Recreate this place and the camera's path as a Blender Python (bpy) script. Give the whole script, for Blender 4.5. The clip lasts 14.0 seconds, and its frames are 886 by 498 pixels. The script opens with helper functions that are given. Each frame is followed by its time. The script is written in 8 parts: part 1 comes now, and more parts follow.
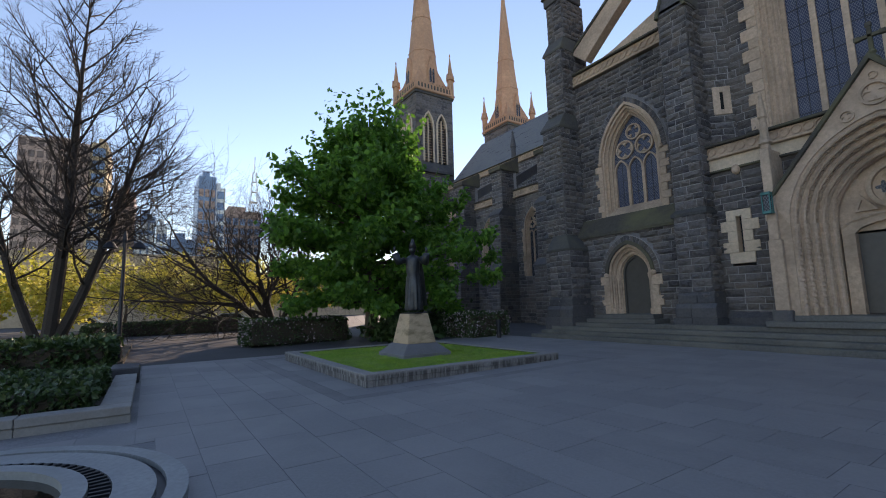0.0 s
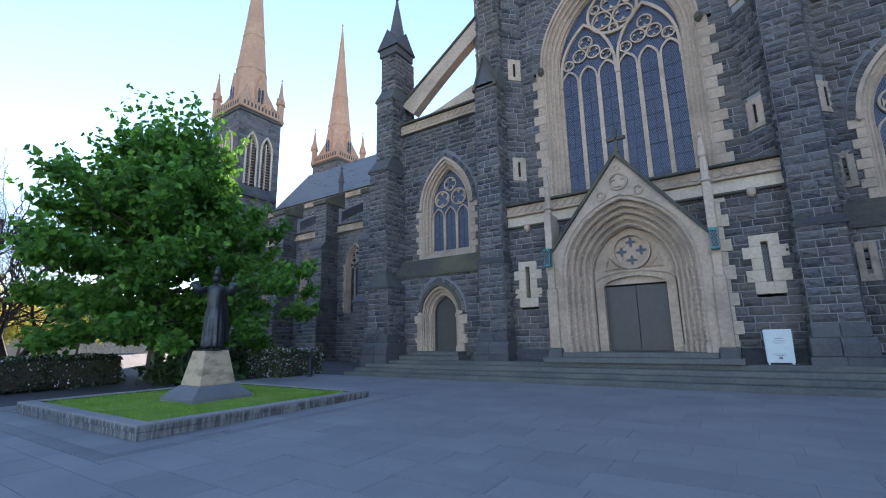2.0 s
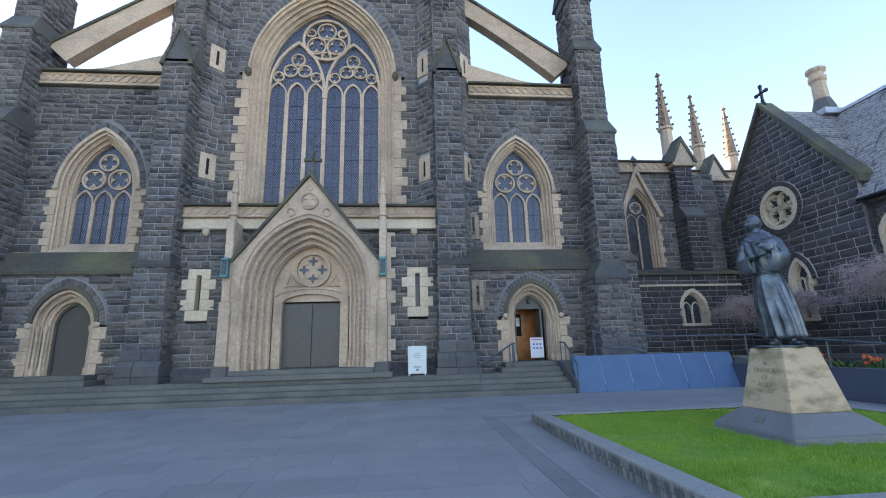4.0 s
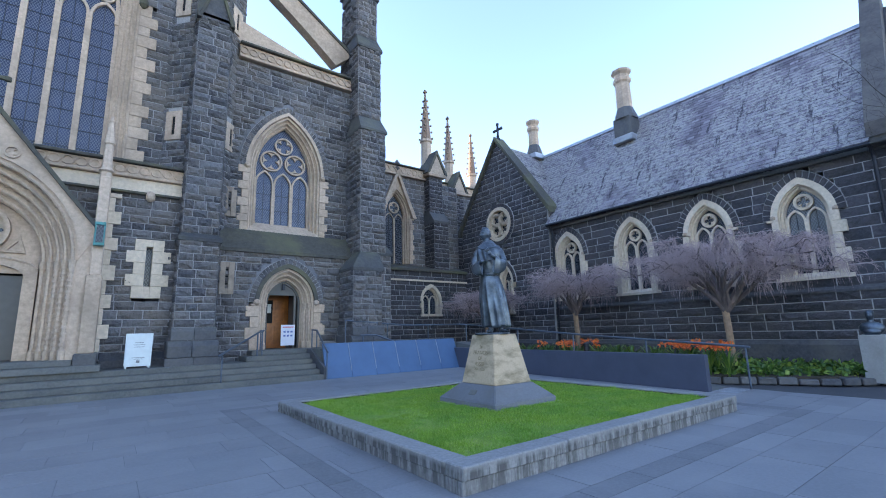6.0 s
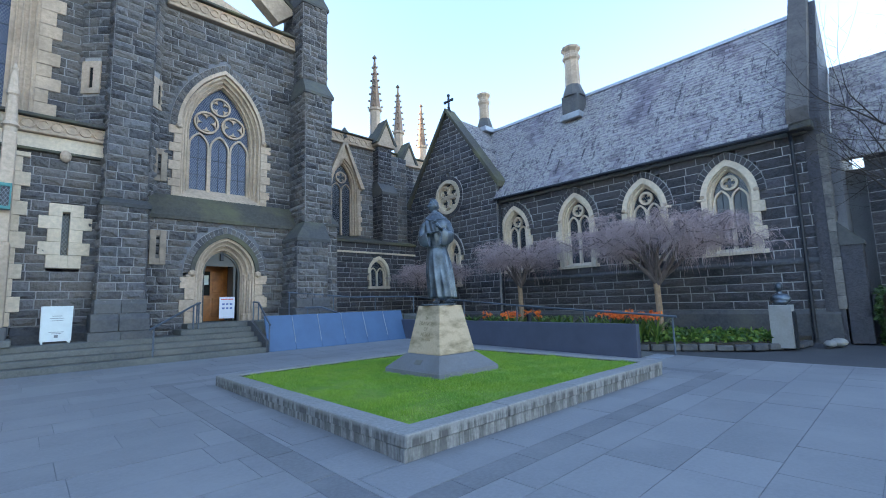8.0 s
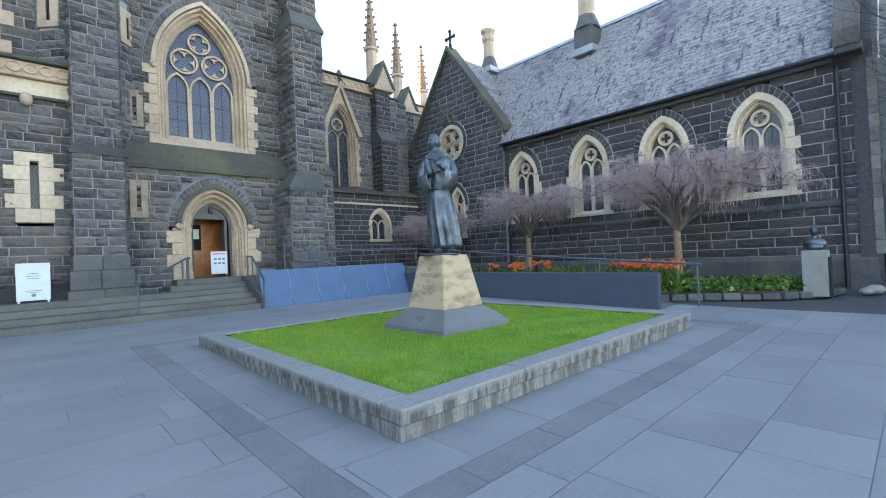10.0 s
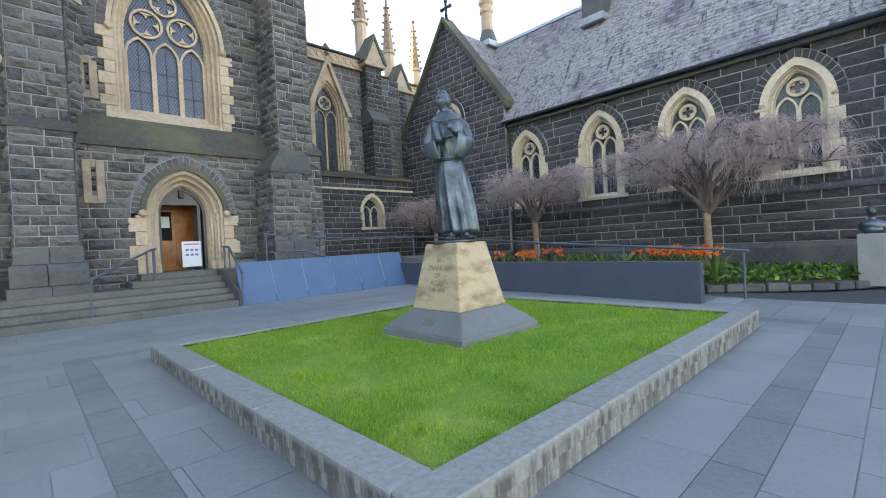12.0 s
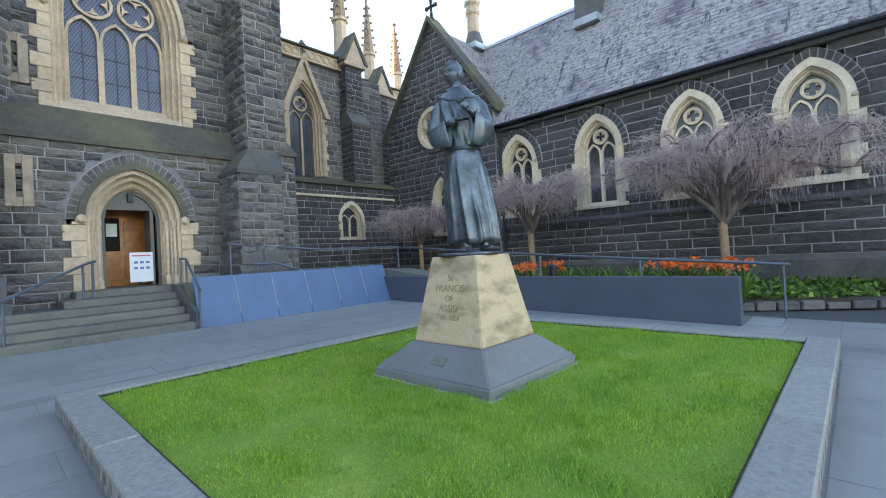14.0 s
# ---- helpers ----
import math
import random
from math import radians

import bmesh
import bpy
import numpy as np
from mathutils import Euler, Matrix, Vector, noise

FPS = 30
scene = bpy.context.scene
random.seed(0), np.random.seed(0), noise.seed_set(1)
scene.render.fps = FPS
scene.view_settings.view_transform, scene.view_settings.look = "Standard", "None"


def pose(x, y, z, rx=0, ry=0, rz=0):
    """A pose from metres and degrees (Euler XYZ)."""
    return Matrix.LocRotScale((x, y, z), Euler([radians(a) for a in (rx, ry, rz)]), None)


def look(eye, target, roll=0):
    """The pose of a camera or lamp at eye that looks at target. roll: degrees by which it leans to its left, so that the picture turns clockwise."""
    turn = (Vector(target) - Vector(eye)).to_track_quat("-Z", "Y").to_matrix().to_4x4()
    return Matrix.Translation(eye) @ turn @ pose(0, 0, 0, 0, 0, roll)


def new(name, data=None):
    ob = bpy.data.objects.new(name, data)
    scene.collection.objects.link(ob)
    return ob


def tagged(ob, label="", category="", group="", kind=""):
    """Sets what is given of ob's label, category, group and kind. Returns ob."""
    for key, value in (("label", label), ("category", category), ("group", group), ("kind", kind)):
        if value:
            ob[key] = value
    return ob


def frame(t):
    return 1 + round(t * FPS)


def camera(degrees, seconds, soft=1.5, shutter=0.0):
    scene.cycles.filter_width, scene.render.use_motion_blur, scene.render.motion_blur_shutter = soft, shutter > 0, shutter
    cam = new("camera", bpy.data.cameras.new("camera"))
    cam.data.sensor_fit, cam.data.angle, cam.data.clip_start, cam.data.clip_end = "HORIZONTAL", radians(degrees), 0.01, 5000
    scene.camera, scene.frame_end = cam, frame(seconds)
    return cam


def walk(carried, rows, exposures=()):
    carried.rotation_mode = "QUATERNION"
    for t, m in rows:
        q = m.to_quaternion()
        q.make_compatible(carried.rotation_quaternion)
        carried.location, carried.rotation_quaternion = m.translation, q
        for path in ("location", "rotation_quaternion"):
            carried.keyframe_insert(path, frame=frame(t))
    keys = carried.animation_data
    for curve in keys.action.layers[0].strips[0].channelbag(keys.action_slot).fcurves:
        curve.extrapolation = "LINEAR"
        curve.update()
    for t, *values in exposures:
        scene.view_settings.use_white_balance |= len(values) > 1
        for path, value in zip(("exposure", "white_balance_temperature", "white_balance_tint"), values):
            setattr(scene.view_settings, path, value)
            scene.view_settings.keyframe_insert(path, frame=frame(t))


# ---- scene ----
cam = camera(90.0, 14.0, soft=1.0)
PATH = [
    (0, (0.785, -0.158, 1.674), (-0.867, 0.94, 1.924), -1.5),
    (0.5, (0.836, -0.17, 1.674), (-0.718, 1.056, 1.956), -1.0),
    (1, (0.856, -0.164, 1.666), (-0.565, 1.207, 1.979), -0.8),
    (1.5, (0.839, -0.177, 1.622), (-0.422, 1.335, 1.979), -0.9),
    (2, (0.867, -0.129, 1.65), (-0.211, 1.508, 2.046), -1.0),
    (2.5, (0.967, -0.072, 1.64), (0.107, 1.68, 2.077), -1.0),
    (3, (1.068, -0.031, 1.639), (0.502, 1.834, 2.09), -1.0),
    (3.5, (1.095, 0.02, 1.624), (0.895, 1.959, 2.074), -1.2),
    (4, (1.107, 0.069, 1.605), (1.302, 2.01, 2.047), -1.6),
    (4.2, (1.063, 0.107, 1.618), (1.409, 2.027, 2.056), -1.6),
    (6.3, (0.911, 0.065, 1.584), (2.151, 1.594, 1.935), -1.7),
    (6.5, (0.936, 0.059, 1.581), (2.203, 1.567, 1.926), -1.8),
    (7, (0.973, 0.059, 1.582), (2.29, 1.529, 1.91), -1.8),
    (7.5, (1.002, 0.067, 1.568), (2.35, 1.515, 1.86), -1.8),
    (8, (0.989, 0.111, 1.564), (2.357, 1.551, 1.8), -1.7),
    (8.5, (1.011, 0.199, 1.531), (2.369, 1.657, 1.705), -2.0),
    (9, (1.236, 0.348, 1.49), (2.57, 1.835, 1.6), -2.5),
    (11.5, (2.283, 1.848, 1.482), (3.676, 3.282, 1.454), -3.2),
    (12, (2.534, 2.189, 1.485), (3.918, 3.633, 1.461), -3.1),
    (12.5, (2.737, 2.493, 1.493), (4.135, 3.923, 1.473), -2.9),
    (13, (2.898, 2.867, 1.505), (4.309, 4.285, 1.499), -2.9),
    (13.5, (3.104, 3.174, 1.505), (4.521, 4.585, 1.514), -2.9),
    (14, (3.255, 3.495, 1.526), (4.715, 4.861, 1.546), -3.0),
]
GLIDE = [(t, look(e, g, r)) for t, e, g, r in PATH]
walk(cam, GLIDE, [(0.0, 1.17, 7200, 24), (0.7, 1.6, 6600, 20), (1.5, 1.95, 5900, 21), (3.0, 2.12, 7100, 22), (4.2, 2.52, 6800, 20), (6.3, 2.6, 6250, 22), (8.4, 2.78, 6600, 15), (9.0, 3.08, 6800, 15), (11.5, 3.08, 8600, 18), (14.0, 3.05, 8000, 15)])

# ---- light ----
SUN_EL, SUN_AZ = 17.0, 49.0     # elevation; bearing counted from +y towards -x
world = bpy.data.worlds.new("sky")
scene.world = world
world.use_nodes = True
wn, wl = world.node_tree.nodes, world.node_tree.links
sky = wn.new("ShaderNodeTexSky")
sky.sky_type, sky.sun_disc = "NISHITA", False
sky.sun_elevation, sky.sun_rotation = radians(SUN_EL), radians(-SUN_AZ)
sky.air_density, sky.dust_density, sky.ozone_density = 1.0, 0.0, 1.6
wl.new(sky.outputs[0], wn["Background"].inputs[0])
wn["Background"].inputs[1].default_value = 0.12
sun = new("sun", bpy.data.lights.new("sun", "SUN"))
sun.data.energy, sun.data.angle, sun.data.color = 3.0, radians(0.5), (1.0, 0.86, 0.68)
_d = Vector((-math.sin(radians(SUN_AZ)) * math.cos(radians(SUN_EL)), math.cos(radians(SUN_AZ)) * math.cos(radians(SUN_EL)), math.sin(radians(SUN_EL))))
sun.matrix_world = look(_d * 80, (0, 0, 0))


# ---- materials ----
class Mat:
    """A node material with short words for its nodes."""
    def __init__(self, name, rough=0.8, metal=0.0):
        self.m = bpy.data.materials.new(name)
        self.m.use_nodes = True
        self.n, self.l = self.m.node_tree.nodes, self.m.node_tree.links
        self.b = self.n["Principled BSDF"]
        self.b.inputs["Roughness"].default_value, self.b.inputs["Metallic"].default_value = rough, metal
        self.geo = self.n.new("ShaderNodeNewGeometry")
        self.tc = self.n.new("ShaderNodeTexCoord")

    def pos(self, scale=(1, 1, 1), world_space=True):
        mp = self.n.new("ShaderNodeMapping")
        mp.inputs["Scale"].default_value = scale
        self.l.new(self.geo.outputs["Position"] if world_space else self.tc.outputs["Object"], mp.inputs[0])
        return mp.outputs[0]

    def noise(self, scale, detail=4, rough=0.6, vec=None, distortion=0.0):
        x = self.n.new("ShaderNodeTexNoise")
        x.inputs["Scale"].default_value, x.inputs["Detail"].default_value = scale, detail
        x.inputs["Roughness"].default_value, x.inputs["Distortion"].default_value = rough, distortion
        self.l.new(vec if vec else self.pos(), x.inputs["Vector"])
        return x.outputs["Fac"]

    def ramp(self, fac, *stops):
        x = self.n.new("ShaderNodeValToRGB")
        e = x.color_ramp.elements
        while len(e) < len(stops):
            e.new(0.5)
        for k, (p, c) in zip(e, stops):
            k.position, k.color = p, (*c, 1) if len(c) == 3 else c
        self.l.new(fac, x.inputs[0])
        return x.outputs[0]

    def mix(self, fac, a, b, mode="MIX"):
        x = self.n.new("ShaderNodeMix")
        x.data_type, x.blend_type = "RGBA", mode
        for k, v in ((0, fac), (6, a), (7, b)):
            if isinstance(v, (int, float)):
                x.inputs[k].default_value = v
            elif isinstance(v, tuple):
                x.inputs[k].default_value = (*v, 1)
            else:
                self.l.new(v, x.inputs[k])
        return x.outputs[2]

    def math(self, op, a, b=0.0):
        x = self.n.new("ShaderNodeMath")
        x.operation = op
        for k, v in ((0, a), (1, b)):
            if isinstance(v, (int, float)):
                x.inputs[k].default_value = v
            else:
                self.l.new(v, x.inputs[k])
        return x.outputs[0]

    def rand(self):
        """A value of its own for each piece, whether an object or an island of a joined mesh."""
        oi = self.n.new("ShaderNodeObjectInfo")
        return self.math("FRACT", self.math("ADD", oi.outputs["Random"], self.geo.outputs["Random Per Island"]))

    def z(self):
        s = self.n.new("ShaderNodeSeparateXYZ")
        self.l.new(self.geo.outputs["Position"], s.inputs[0])
        return s.outputs

    def color(self, c):
        if isinstance(c, tuple):
            self.b.inputs["Base Color"].default_value = (*c, 1)
        else:
            self.l.new(c, self.b.inputs["Base Color"])
        return self

    def rough(self, fac, lo, hi):
        x = self.n.new("ShaderNodeMapRange")
        x.inputs[3].default_value, x.inputs[4].default_value = lo, hi
        self.l.new(fac, x.inputs[0])
        self.l.new(x.outputs[0], self.b.inputs["Roughness"])
        return self

    def bump(self, fac, strength=0.4, dist=0.02):
        x = self.n.new("ShaderNodeBump")
        x.inputs["Strength"].default_value, x.inputs["Distance"].default_value = strength, dist
        self.l.new(fac, x.inputs["Height"])
        self.l.new(x.outputs[0], self.b.inputs["Normal"])
        return self


def stone_mat(name, dark, light, stain, rough=0.85, grain=14, bump=0.5, dist=0.02, patch=0.35, speck=0.5, mid=0.5, warm=None):
    """Stone: each piece of its own shade, grain, large stains."""
    m = Mat(name, rough)
    r = m.rand()
    base = m.ramp(r, (0.0, dark), (0.55, tuple(a + (b - a) * mid for a, b in zip(dark, light))), (1.0, light))
    if warm:
        # some blocks of a browner stone, rubbed lighter on their high spots
        pick = m.math("FRACT", m.math("MULTIPLY", r, 7.31))
        base = m.mix(m.ramp(pick, (0.55, (0, 0, 0)), (0.9, (0.85, 0.85, 0.85))), base, warm)
    fine = m.noise(grain, 6, 0.65)
    base = m.mix(speck, base, m.ramp(fine, (0.25, tuple(c * 0.55 for c in dark)), (0.75, tuple(min(1, c * 1.25) for c in light))), "MIX")
    big = m.noise(patch, 5, 0.6)
    base = m.mix(m.ramp(big, (0.45, (0, 0, 0)), (0.72, (0.65, 0.65, 0.65))), base, stain)
    m.color(base).bump(m.noise(grain * 0.55, 6, 0.7), bump, dist).rough(fine, rough - 0.12, min(1, rough + 0.12))
    return m.m


BLUESTONE = stone_mat("bluestone_rock_faced", (0.02, 0.021, 0.027), (0.215, 0.208, 0.21), (0.23, 0.195, 0.16), 0.72, 8, 1.0, 0.14, 0.6, 0.42, 0.4, (0.215, 0.18, 0.15))
BLUESTONE_HALL = stone_mat("bluestone_dark", (0.014, 0.015, 0.02), (0.10, 0.096, 0.106), (0.105, 0.092, 0.085), 0.62, 11, 1.0, 0.09, 0.5, 0.45, 0.3, (0.09, 0.08, 0.078))
MORTAR = stone_mat("mortar", (0.30, 0.29, 0.285), (0.43, 0.42, 0.41), (0.13, 0.125, 0.12), 0.9, 30, 0.3, 0.005, 1.1)
MORTAR_DARK = stone_mat("mortar_dark", (0.17, 0.17, 0.18), (0.25, 0.25, 0.26), (0.10, 0.10, 0.11), 0.9, 30, 0.3, 0.005)
SANDSTONE = stone_mat("cream_sandstone", (0.46, 0.34, 0.235), (0.64, 0.49, 0.365), (0.25, 0.19, 0.14), 0.85, 9, 0.4, 0.014, 0.8)
PALE_STONE = stone_mat("pale_limestone", (0.60, 0.485, 0.35), (0.74, 0.615, 0.465), (0.46, 0.37, 0.27), 0.85, 9, 0.3, 0.01, 0.6)
PINNACLE_STONE = stone_mat("brown_pinnacle_stone", (0.26, 0.17, 0.115), (0.36, 0.25, 0.175), (0.15, 0.105, 0.08), 0.85, 6, 0.4, 0.02, 0.8)
SPIRE_STONE = stone_mat("warm_spire_stone", (0.50, 0.29, 0.175), (0.60, 0.37, 0.235), (0.38, 0.22, 0.14), 0.85, 3, 0.3, 0.02, 0.15)
MOSSY = stone_mat("mossy_weathering_stone", (0.046, 0.043, 0.038), (0.105, 0.098, 0.08), (0.17, 0.162, 0.075), 0.9, 10, 0.7, 0.03, 0.7)
SETOFF = stone_mat("weathered_set_off", (0.035, 0.036, 0.04), (0.10, 0.098, 0.092), (0.14, 0.135, 0.085), 0.85, 10, 0.6, 0.025, 0.9)
STEP_STONE = stone_mat("step_bluestone", (0.085, 0.088, 0.082), (0.155, 0.155, 0.142), (0.185, 0.178, 0.15), 0.75, 18, 0.3, 0.006, 0.9)
PLINTH = stone_mat("dressed_bluestone", (0.032, 0.034, 0.041), (0.12, 0.12, 0.125), (0.15, 0.138, 0.115), 0.75, 12, 0.6, 0.025, 0.8, 0.5, 0.4)
KERB = stone_mat("kerb_granite", (0.265, 0.26, 0.245), (0.37, 0.36, 0.335), (0.20, 0.19, 0.17), 0.8, 22, 0.3, 0.005, 1.3, 0.28)
PAVER = stone_mat("bluestone_paver", (0.185, 0.186, 0.19), (0.255, 0.254, 0.256), (0.29, 0.284, 0.278), 0.62, 26, 0.15, 0.003, 0.7, 0.35)
PAVER_DARK = stone_mat("dark_paver", (0.135, 0.136, 0.14), (0.2, 0.2, 0.203), (0.25, 0.245, 0.24), 0.62, 26, 0.15, 0.003, 0.7)
GROUT = stone_mat("paving_joint", (0.15, 0.155, 0.165), (0.24, 0.245, 0.25), (0.42, 0.42, 0.42), 0.9, 30, 0.2, 0.003, 0.5)
ASPHALT = stone_mat("asphalt", (0.045, 0.046, 0.05), (0.075, 0.075, 0.08), (0.09, 0.088, 0.085), 0.85, 60, 0.5, 0.006, 0.4)
SOIL = stone_mat("garden_soil", (0.035, 0.026, 0.018), (0.07, 0.052, 0.035), (0.05, 0.05, 0.025), 0.95, 20, 0.9, 0.03, 1.0)
GRASS_GROUND = stone_mat("lawn_thatch", (0.10, 0.18, 0.02), (0.22, 0.35, 0.035), (0.34, 0.38, 0.08), 0.95, 35, 0.8, 0.02, 1.2)


def plain_mat(name, col, rough=0.6, metal=0.0, var=0.15, scale=6, bump=0.1, dist=0.003):
    m = Mat(name, rough, metal)
    f = m.noise(scale, 5, 0.6)
    g = m.noise(scale * 9, 3, 0.6)
    c = m.ramp(f, (0.3, tuple(k * (1 - var) for k in col)), (0.7, tuple(min(1, k * (1 + var)) for k in col)))
    m.color(c).bump(g, bump, dist).rough(f, max(0.02, rough - 0.1), min(1, rough + 0.1))
    return m.m


DOOR_GREY = plain_mat("grey_door_paint", (0.075, 0.072, 0.066), 0.45, 0, 0.1)
DOOR_WOOD = plain_mat("varnished_wood", (0.44, 0.15, 0.032), 0.35, 0, 0.35, 3)
BRONZE = plain_mat("weathered_bronze", (0.095, 0.115, 0.135), 0.33, 0.6, 0.6, 5, 0.35, 0.008)
BRONZE_DARK = plain_mat("dark_bronze", (0.05, 0.056, 0.06), 0.42, 0.7, 0.45, 4, 0.35, 0.012)
IRON = plain_mat("dark_iron", (0.035, 0.038, 0.045), 0.5, 0.6, 0.2)
RAIL = plain_mat("rail_steel", (0.10, 0.125, 0.16), 0.45, 0.4, 0.15)
NAVY_PANEL = plain_mat("blue_grey_panel", (0.066, 0.13, 0.24), 0.5, 0, 0.1, 2)
SLATE_WALL = plain_mat("dark_slate_blue_render", (0.062, 0.072, 0.105), 0.55, 0, 0.12, 2)
WHITE = plain_mat("white_board", (0.72, 0.78, 0.77), 0.5, 0, 0.05)
LEAD = plain_mat("lead_flashing", (0.36, 0.38, 0.41), 0.5, 0.3, 0.2, 3)
TEAL = plain_mat("verdigris", (0.06, 0.22, 0.21), 0.6, 0.2, 0.3)
BARK = stone_mat("bark", (0.055, 0.042, 0.032), (0.12, 0.095, 0.075), (0.16, 0.14, 0.12), 0.9, 20, 0.9, 0.02, 1.2)
BARK_DARK = stone_mat("dark_bark", (0.028, 0.022, 0.018), (0.06, 0.047, 0.038), (0.075, 0.062, 0.05), 0.9, 20, 0.9, 0.02, 1.2)
TWIG = plain_mat("mauve_twig", (0.40, 0.30, 0.295), 0.8, 0, 0.3, 3)
TWIG_BROWN = plain_mat("brown_twig", (0.040, 0.029, 0.023), 0.85, 0, 0.3, 3)
TRUNK_PALE = plain_mat("pale_bark", (0.30, 0.2, 0.125), 0.85, 0, 0.25, 8, 0.5, 0.01)
LIGHT_INK = plain_mat("grey_ink", (0.22, 0.24, 0.25), 0.7, 0, 0.05)
INSCRIPTION = plain_mat("incised_lettering", (0.26, 0.195, 0.11), 0.9, 0, 0.1)
DARKNESS = plain_mat("unlit_interior", (0.012, 0.011, 0.010), 0.9, 0, 0.1)


def leaf_mat(name, a, b, c, transl=0.3):
    m = Mat(name, 0.5)
    m.color(m.ramp(m.rand(), (0.0, a), (0.6, b), (1.0, c)))
    m.b.inputs["Roughness"].default_value = 0.45
    tr = m.n.new("ShaderNodeBsdfTranslucent")
    mx = m.n.new("ShaderNodeMixShader")
    mx.inputs[0].default_value = transl
    m.l.new(m.ramp(m.rand(), (0.0, b), (1.0, c)), tr.inputs[0])
    m.l.new(m.b.outputs[0], mx.inputs[1])
    m.l.new(tr.outputs[0], mx.inputs[2])
    m.l.new(mx.outputs[0], m.n["Material Output"].inputs[0])
    return m.m


LEAF = leaf_mat("green_leaf", (0.04, 0.12, 0.018), (0.09, 0.25, 0.03), (0.2, 0.42, 0.055), 0.45)
HEDGE = leaf_mat("hedge_leaf", (0.02, 0.045, 0.012), (0.04, 0.085, 0.02), (0.08, 0.13, 0.035), 0.15)
CLIVIA = leaf_mat("strap_leaf", (0.03, 0.08, 0.015), (0.08, 0.18, 0.03), (0.24, 0.33, 0.05), 0.2)
BLOOM = leaf_mat("orange_bloom", (0.75, 0.10, 0.015), (0.85, 0.17, 0.02), (0.9, 0.3, 0.04), 0.2)
PINK = leaf_mat("pale_blossom", (0.45, 0.33, 0.40), (0.6, 0.5, 0.55), (0.75, 0.7, 0.72), 0.2)
YELLOW_LEAF = leaf_mat("yellow_leaf", (0.26, 0.28, 0.03), (0.5, 0.46, 0.06), (0.68, 0.6, 0.14), 0.5)


def grass_mat():
    """Blades of mixed green, yellower and bluer in broad patches."""
    m = Mat("grass_blade", 0.5)
    r = m.rand()
    lush = m.ramp(r, (0.0, (0.12, 0.27, 0.035)), (0.6, (0.22, 0.44, 0.055)), (1.0, (0.4, 0.56, 0.13)))
    dry = m.ramp(r, (0.0, (0.18, 0.33, 0.025)), (0.6, (0.31, 0.5, 0.05)), (1.0, (0.5, 0.62, 0.14)))
    col = m.mix(m.ramp(m.noise(1.5, 4, 0.65), (0.38, (0, 0, 0)), (0.58, (1, 1, 1))), lush, dry)
    m.color(col)
    tr = m.n.new("ShaderNodeBsdfTranslucent")
    mx = m.n.new("ShaderNodeMixShader")
    mx.inputs[0].default_value = 0.4
    m.l.new(col, tr.inputs[0])
    m.l.new(m.b.outputs[0], mx.inputs[1])
    m.l.new(tr.outputs[0], mx.inputs[2])
    m.l.new(mx.outputs[0], m.n["Material Output"].inputs[0])
    return m.m


GRASS = grass_mat()


def glass_mat(name, tint, lattice=0.13):
    """Leaded glass: dark panes with a diamond lattice of lead, glossy."""
    m = Mat(name, 0.12)
    m.b.inputs["IOR"].default_value = 1.5
    s = m.n.new("ShaderNodeSeparateXYZ")
    m.l.new(m.tc.outputs["Object"], s.inputs[0])
    lines = []
    for sg in (1, -1):
        k = m.math("ADD", m.math("MULTIPLY", s.outputs[0], 1.7 / lattice), m.math("MULTIPLY", s.outputs[2], sg / lattice))
        lines.append(m.math("LESS_THAN", m.math("ABSOLUTE", m.math("SUBTRACT", m.math("FRACT", k), 0.5)), 0.085))
    lead = m.math("MAXIMUM", lines[0], lines[1])
    pane = m.ramp(m.noise(2.5, 3, 0.5), (0.3, tuple(c * 0.6 for c in tint)), (0.7, tint))
    m.color(m.mix(lead, pane, (0.15, 0.16, 0.185)))
    m.rough(lead, 0.16, 0.6)
    m.b.inputs["Specular IOR Level"].default_value = 0.4
    m.bump(m.noise(9, 2, 0.5), 0.25, 0.01)
    return m.m


GLASS_BLUE = glass_mat("leaded_glass_blue", (0.045, 0.06, 0.115))
GLASS_DARK = glass_mat("leaded_glass_dark", (0.016, 0.02, 0.028))


# ---- building tools ----
def mesh_of(name, bm):
    me = bpy.data.meshes.new(name)
    bm.to_mesh(me)
    bm.free()
    return me


def part(name, bm, material, parent=None, label="", smooth=False):
    """Links a bmesh as one mesh object under a thing or a part."""
    me = mesh_of(name, bm)
    me.materials.append(material)
    if smooth:
        for p in me.polygons:
            p.use_smooth = True
    ob = new(name, me)
    ob.parent = parent
    if label:
        ob["label"] = label
    return ob


def thing(name, m, label, category, group="", kind=""):
    e = new(name)
    e.matrix_basis = m
    e.empty_display_size = 0.2
    return tagged(e, label, category, group, kind)


def box(bm, x0, x1, y0, y1, z0, z1, bevel=0.0):
    vs = [bm.verts.new((x, y, z)) for z in (z0, z1) for y in (y0, y1) for x in (x0, x1)]
    fs = [bm.faces.new([vs[i] for i in q]) for q in ((0, 2, 3, 1), (4, 5, 7, 6), (0, 1, 5, 4), (2, 6, 7, 3), (0, 4, 6, 2), (1, 3, 7, 5))]
    if bevel:
        bmesh.ops.bevel(bm, geom=list({e for f in fs for e in f.edges}), offset=bevel, segments=1, affect="EDGES")
    return bm


def B():
    return bmesh.new()


